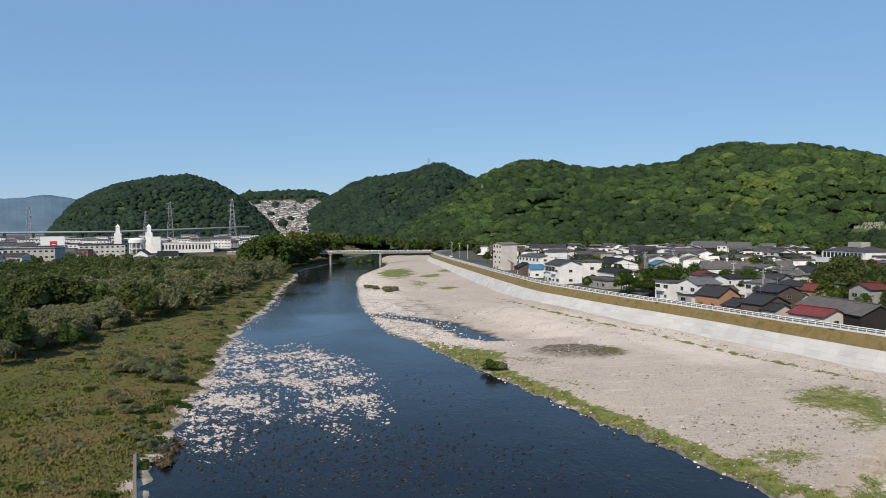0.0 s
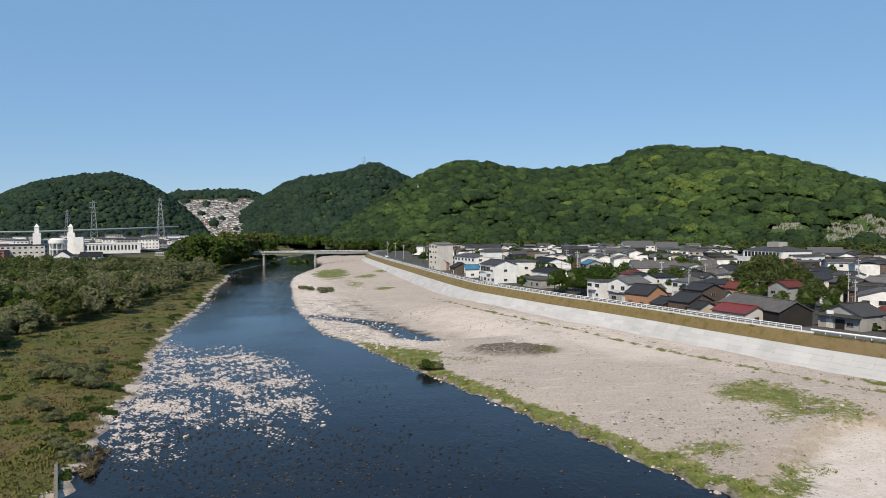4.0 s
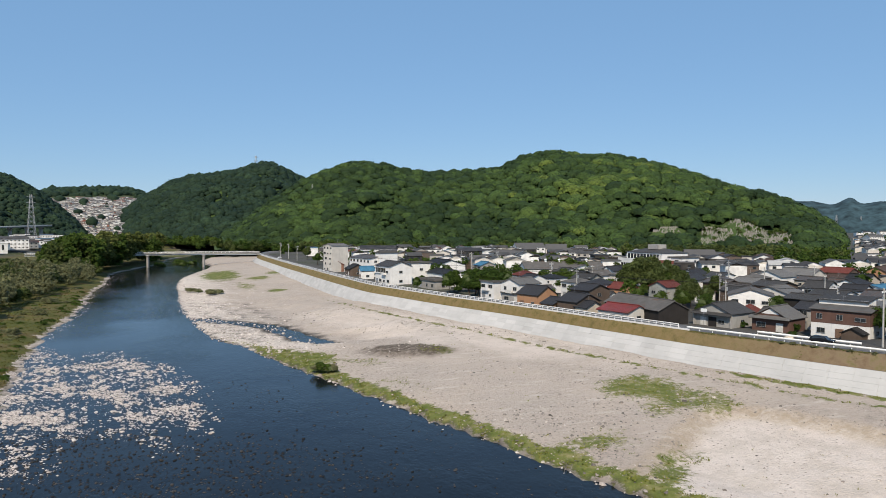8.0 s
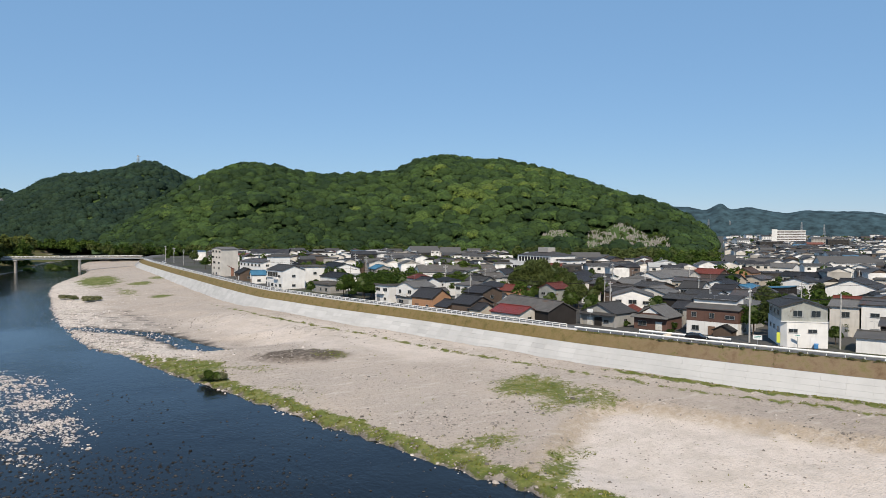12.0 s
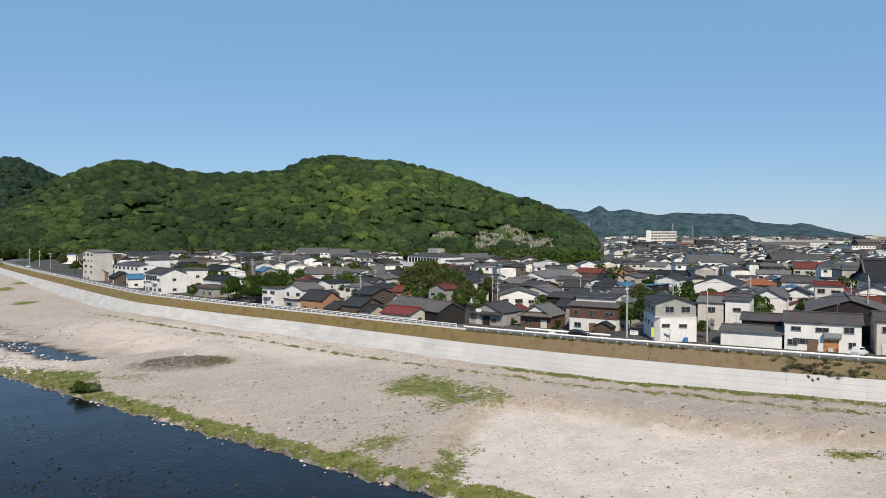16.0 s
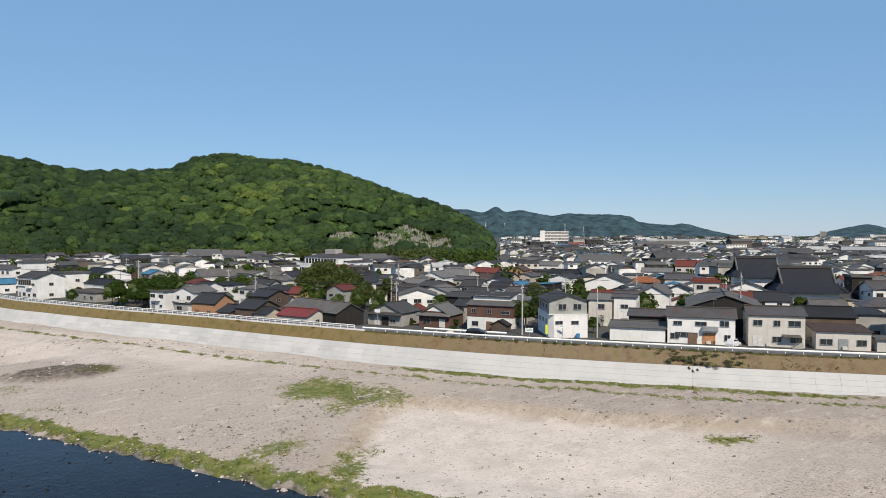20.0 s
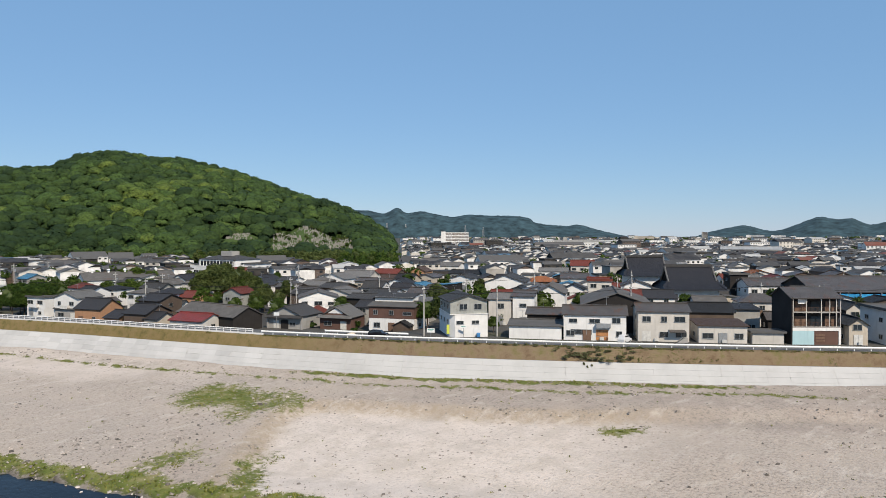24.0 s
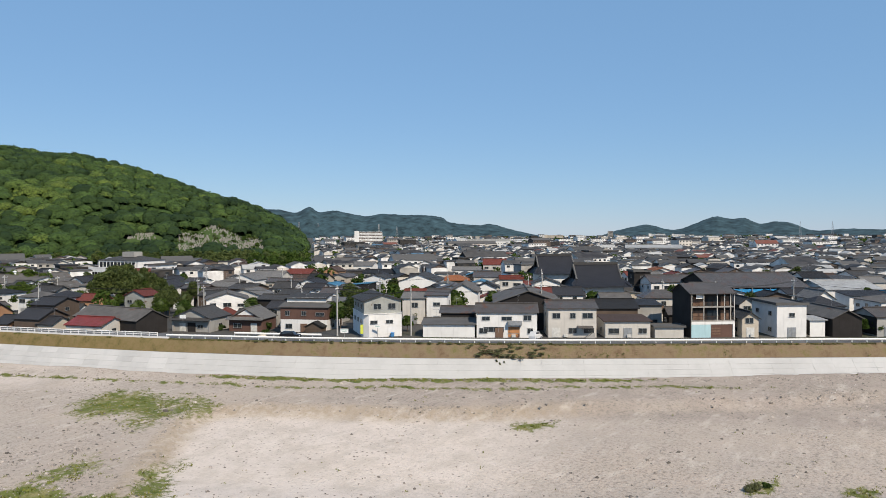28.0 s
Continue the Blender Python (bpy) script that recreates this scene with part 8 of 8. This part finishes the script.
def shoal_stones():
    rs = np.random.RandomState(3)
    spots = []
    # two long lobes of the shoal, and a rim along the bank: x, y, half length, half width, turn, stones
    for cx, cy, a, b, turn, n in ((-49, 146, 50, 10, -73, 150000), (-31, 147, 42, 11, -70, 140000), (-22, 118, 12, 8, -60, 5000), (-42, 120, 22, 7, -70, 34000)):
        u, w = rs.uniform(-1.25, 1.25, n), rs.uniform(-1.25, 1.25, n)
        c, k = math.cos(radians(turn)), math.sin(radians(turn))
        x, y = cx + u * a * c - w * b * k, cy + u * a * k + w * b * c
        clump = 0.75 * wavy(x * 1.2, y * 0.6, 14, 41) + 0.6 * wavy(x * 1.3, y * 0.7, 5.0, 42) + 0.6 * wavy(x, y, 1.9, 43)
        keep = rs.uniform(0, 1, n) < smooth(1.15, 0.45, np.hypot(u, w) - 0.12 * clump) * (0.04 + 0.96 * smooth(-0.1, 0.5, clump))
        spots.append(np.stack([x, y], 1)[keep])
    i = rs.randint(0, len(LEFT) - 1, 9000)
    p = LEFT[i] + (LEFT[i + 1] - LEFT[i]) * rs.uniform(0, 1, (9000, 1)) + rs.normal(0, 1, (9000, 2)) * (1.3, 0.6) + (0.8, 0)
    spots.append(p[(p[:, 1] > 100) & (p[:, 1] < 420) & (rs.uniform(0, 1, 9000) < 0.5 + 0.5 * wavy(p[:, 0], p[:, 1], 15, 44))])
    p = np.concatenate(spots)
    dl, dr = -side(LEFT, p[:, 0], p[:, 1]), side(RIGHT, p[:, 0], p[:, 1])
    ok = (dl < 2.5) & (dr < -4)
    p, dl = p[ok], dl[ok]
    rad = rs.gamma(2.6, 0.033, len(p)).clip(0.045, 0.34)
    v, f = scatter(PEBBLE_V, PEBBLE_F, np.column_stack([p, np.full(len(p), -9.04) + np.clip(dl, 0, 3) * 0.2]), rad, rs.uniform(0.5, 0.9, len(p)), 6, 0.16)
    tagged(new("shoal_stones", from_np("shoal_stones", v, f, PALE)), "thousands of pale stones rising from the shallows", "stones", kind="stuff")
    n2 = 100000
    x, y = rs.uniform(-42, 45, n2), rs.uniform(72, 150, n2)
    e2 = patch(x, y, -22, 98, 34, 16, -20)
    keep = (side(RIGHT, x, y) < -2) & (side(LEFT, x, y) > 1) & (rs.uniform(0, 1, n2) < 0.75 * smooth(1.3, 0.5, e2 + 0.2 * wavy(x, y, 9, 8)) + 0.05 + 0.45 * smooth(1.0, 0.3, patch(x, y, 12, 87, 10, 5, 10)) * (wavy(x, y, 5, 3) > 0.2))
    m = int(keep.sum())
    rad = rs.gamma(2.2, 0.042, m).clip(0.04, 0.26)
    v, f = scatter(PEBBLE_V, PEBBLE_F, np.stack([x[keep], y[keep], np.full(m, -9.08)], 1), rad, rs.uniform(0.5, 0.9, m), 7, 0.16)
    tagged(new("wet_stones", from_np("wet_stones", v, f, DARKSTONE)), "dark wet stones scattered in the shallow water", "stones", kind="stuff")


shoal_stones()


def gravel_stones():
    rs = np.random.RandomState(9)
    n = 210000
    x, y = rs.uniform(-60, 165, n), 40 + 260 * rs.uniform(0, 1, n) ** 1.6 - 45
    z, grown, town, pile, dr, dl, dv = land(x, y)
    rough = 0.12 + 0.75 * smooth(-0.1, 0.6, wavy(x, y, 40, 51)) + 0.9 * smooth(2.2, 0.4, np.abs(dv + 14.5 + wavy(x, y, 40, 1))) * smooth(-0.3, 0.5, wavy(x, y, 11, 52)) + 0.8 * smooth(14, 3, dr) + 0.3 * pile + 0.7 * smooth(12, 9, -dv) + 1.1 * smooth(1.5, 0.6, patch(x, y, 42, 98, 24, 12, 20))
    inpit = smooth(-1, 4, -side(PIT, x, y))
    keep = (dr > 0.3) & (dv < -7.6) & (rs.uniform(0, 1, n) < 0.55 * rough * (1 - 0.55 * inpit))
    m = int(keep.sum())
    rad = rs.gamma(1.5, 0.05, m).clip(0.05, 0.42)
    v, f = scatter(PEBBLE_V, PEBBLE_F, np.stack([x[keep], y[keep], z[keep] - 0.03], 1), rad, rs.uniform(0.6, 1.0, m), 8, 0.16)
    tagged(new("gravel_stones", from_np("gravel_stones", v, f, stone_mat("gravel_stone", (0.09, 0.08, 0.07), (0.27, 0.235, 0.205), (0.60, 0.53, 0.47)))), "loose pale stones strewn over the gravel bed", "stones", kind="stuff")
    n = 9000
    y = rs.uniform(175, 400, n)
    i = np.argmin(np.abs(RIGHT[None, :, 1] - y[:, None]), 1)
    x = RIGHT[i, 0] + rs.gamma(1.6, 7.0, n)
    z, grown, town, pile, dr, dl, dv = land(x, y)
    keep = (dr > 0) & (dv < -20) & (z > -9.3) & (rs.uniform(0, 1, n) < 0.4 + 0.6 * wavy(x, y, 12, 58))
    rad = rs.gamma(2.6, 0.07, int(keep.sum())).clip(0.08, 0.45)
    v, f = scatter(PEBBLE_V, PEBBLE_F, np.stack([x[keep], y[keep], np.maximum(z[keep], -9.05)], 1), rad, rs.uniform(0.5, 0.9, len(rad)), 18, 0.16)
    tagged(new("bar_stones", from_np("bar_stones", v, f, PALE)), "pale stones strewn over the low gravel bar", "stones", kind="stuff")
    # a pale rim of stones at the water's edge
    k = rs.randint(0, len(RIGHT) - 1, 2600)
    t = rs.uniform(0, 1, 2600)[:, None]
    p = RIGHT[k] * (1 - t) + RIGHT[k + 1] * t
    p = p + rs.normal(0, 0.55, p.shape)
    p = p[(p[:, 1] < 330) & (p[:, 1] > 30)]
    rad = rs.gamma(2.2, 0.06, len(p)).clip(0.06, 0.4)
    v, f = scatter(PEBBLE_V, PEBBLE_F, np.column_stack([p, np.full(len(p), -9.05)]), rad, rs.uniform(0.6, 1, len(p)), 12, 0.16)
    tagged(new("edge_stones", from_np("edge_stones", v, f, PALE)), "white stones along the water's edge", "stones", kind="stuff")


gravel_stones()


def tufts(name, x, y, z, height, width, mat, seed, label, blades=5):
    """Grass tufts: a few leaning blades each."""
    rs = np.random.RandomState(seed)
    n = len(x)
    a = rs.uniform(0, math.tau, (n, blades))
    lean = rs.uniform(0.5, 1.5, (n, blades)) * height[:, None]
    h = height[:, None] * rs.uniform(0.6, 1.15, (n, blades))
    w = width[:, None] * rs.uniform(0.6, 1.2, (n, blades))
    bx = x[:, None] + rs.normal(0, 1, (n, blades)) * width[:, None] * 1.3
    by = y[:, None] + rs.normal(0, 1, (n, blades)) * width[:, None] * 1.3
    zz = np.repeat(z[:, None], blades, 1)
    tx, ty = -np.sin(a) * w, np.cos(a) * w
    v = np.stack([np.stack([bx - tx, by - ty, zz - 0.05], -1), np.stack([bx + tx, by + ty, zz - 0.05], -1), np.stack([bx + np.cos(a) * lean + tx * 0.25, by + np.sin(a) * lean + ty * 0.25, zz + h], -1),
                  np.stack([bx + np.cos(a) * lean - tx * 0.25, by + np.sin(a) * lean - ty * 0.25, zz + h], -1)], 2)
    return tagged(new(name, from_np(name, v.reshape(-1, 3), np.arange(n * blades * 4).reshape(-1, 4), mat)), label, "grass", kind="stuff")


def blade_mat(name, stops):
    m = Mat(name, 0.8)
    m.p.inputs["Specular IOR Level"].default_value = 0.1
    r = m.node("ShaderNodeNewGeometry").outputs["Random Per Island"]
    region = m.noise(0.07, 5, 0.7, None, True)
    fac = m.math("ADD", m.math("MULTIPLY", r, 0.16), m.math("MULTIPLY", m.math("SUBTRACT", region, 0.15), 1.15))
    m.color(m.ramp(fac, stops))
    return m.m


MEADOW = blade_mat("meadow_blades", [(0.2, (0.064, 0.084, 0.017)), (0.42, (0.100, 0.106, 0.026)), (0.6, (0.142, 0.116, 0.045)), (0.85, (0.142, 0.098, 0.050))])
VERGE = blade_mat("verge_blades", [(0.2, (0.075, 0.100, 0.022)), (0.5, (0.105, 0.118, 0.030)), (0.85, (0.150, 0.125, 0.052))])
GREENB = blade_mat("green_blades", [(0.2, (0.090, 0.115, 0.020)), (0.5, (0.155, 0.165, 0.036)), (0.85, (0.25, 0.21, 0.075))])


def grass():
    rs = np.random.RandomState(14)
    n = 36000
    y = 66 + 300 * rs.uniform(0, 1, n) ** 1.8
    x = -38 - rs.uniform(0, 1, n) * (0.66 * y)
    z, grown, town, pile, dr, dl, dv = land(x, y)
    keep = (dl > 1.5) & (dl < 80) & (x > -0.66 * y - 6)
    tall = 0.14 + 0.20 * smooth(-0.4, 0.6, wavy(x, y, 22, 61)) + rs.uniform(0, 0.14, n)
    k = keep
    tufts("meadow_grass", x[k], y[k], z[k], tall[k], 0.07 + 0.20 * tall[k], MEADOW, 2, "tall green and straw-coloured grass on the river bank", 4)
    n = 150000
    x, y = rs.uniform(-70, 165, n), 10 + 240 * rs.uniform(0, 1, n) ** 1.3
    z, grown, town, pile, dr, dl, dv = land(x, y)
    keep = (dr > 0.3) & (dv < -6.5) & (rs.uniform(0.25, 1.2, n) < grown + 0.5 * (wavy(x, y, 7, 71) - 0.3) * (grown > 0.2)) | ((dr > 0.5) & (dv < -7) & (rs.uniform(0, 1, n) < 0.004))
    tufts("gravel_grass", x[keep], y[keep], z[keep], rs.uniform(0.08, 0.26, int(keep.sum())), rs.uniform(0.05, 0.13, int(keep.sum())), GREENB, 5, "sparse green weeds on the gravel bed", 4)
    # weeds on the levee slope and verge
    i = rs.randint(90, len(LEVEE) - 2, 52000)
    off = np.where(rs.uniform(0, 1, 52000) < 0.72, rs.uniform(0.6, 1.25, 52000), rs.uniform(1.4, 4.1, 52000))
    slide = rs.normal(0, 0.8, 52000)[:, None] * np.stack([-LEVEE_N[i, 1], LEVEE_N[i, 0]], 1)
    px = LEVEE[i] + LEVEE_N[i] * off[:, None] + slide
    zz = np.interp((off - 0.9) / (wall_top(px[:, 1]) - 0.9), [-0.3, 0, 0.2, 0.5, 0.9, 1.0], [-0.05, -0.1, -0.38, -1.3, -2.4, -2.6]) - 0.05
    pick = (wavy(px[:, 0], px[:, 1], 9, 81) > np.where(px[:, 1] < 140, -0.5, 0.62) + np.where(off > 1.4, 1.15, 0) - 1.2 * smooth(1.5, 0.6, np.hypot((px[:, 0] - 125) / 9, (px[:, 1] - 66) / 12))) & (px[:, 1] < 330) & (off < wall_top(px[:, 1]) - 0.3)
    tufts("verge_weeds", px[pick, 0], px[pick, 1], zz[pick], rs.uniform(0.06, 0.20, int(pick.sum())), rs.uniform(0.03, 0.08, int(pick.sum())), VERGE, 8, "green weeds on the levee verge", 4)


grass()

# low concrete wall at the corner of the left bank
OLDWALL = rgbmat("old_wall", (0.17, 0.155, 0.13), 0.9, 0, 0.5, 1.5)
edge = thing("bank_wall", pose(0, 0, 0), "low weathered concrete wall along the river bank", "bank wall")
pts = spline([(-45.2, 95), (-41.5, 87), (-37.5, 78.5), (-33, 69), (-27, 56)], 1.8)
for a, b in zip(pts[:-1], pts[1:]):
    ang = math.degrees(math.atan2(b[1] - a[1], b[0] - a[0]))
    part("block", Shape().box(0.01, -0.22, -9.8, float(np.hypot(*(b - a))) - 0.02, 0.22, -8.0).mesh("block", OLDWALL, 0.03), edge, pose(a[0], a[1], 0, 0, 0, ang))

# river wall panels: courses of precast blocks with open joints
ROWS = 5
wall_ob = bpy.data.objects["levee_wall"]
PW = 2                                        # each block spans two marks of the levee line


def panel_corners(i, j, r):
    out = []
    for k in (i, j):
        y = LEVEE[k, 1]
        zf, of = float(wall_foot(y)) - 1.0, float(wall_out(y)) + 0.85
        for t in (r / ROWS, (r + 1) / ROWS):
            o, z = of + (float(wall_top(y)) + 0.05 - of) * t, zf + (-2.62 - zf) * t
            out.append(Vector((LEVEE[k, 0] + LEVEE_N[k, 0] * o, LEVEE[k, 1] + LEVEE_N[k, 1] * o, z)))
    return out


def block_shape(s, i, j, r):
    a, b, c, d = panel_corners(i, j, r)      # a, b at i (low, high); c, d at j
    u, w = (c - a).normalized() * 0.010, (b - a).normalized() * 0.010
    a, b, c, d = a + u + w, b + u - w, c - u + w, d - u - w
    n = (c - a).cross(b - a).normalized() * 0.045
    up = n.z > 0
    if not up:
        n = -n
    s.add([a - n, c - n, d - n, b - n, a, c, d, b], [(4, 5, 6, 7) if up else (7, 6, 5, 4), (0, 1, 5, 4), (1, 2, 6, 5), (2, 3, 7, 6), (3, 0, 4, 7)])


blocks = [(i, min(i + 2, len(LEVEE) - 1), r) for i in range(4, len(LEVEE) - 2, 2) for r in range(ROWS)]
singles = [b for b in blocks if nearest_levee(84, 138) <= b[0] <= nearest_levee(84, 138) + 120][:300]
chosen = set(singles)
for b in singles:
    s = Shape()
    block_shape(s, *b)
    part("block", s.mesh("block", CONCRETE), wall_ob)
s = Shape()
for b in blocks:
    if b not in chosen:
        block_shape(s, *b)
ob = part("blocks", s.mesh("blocks", CONCRETE), wall_ob, label="pale precast concrete blocks")
tagged(ob, kind="stuff")
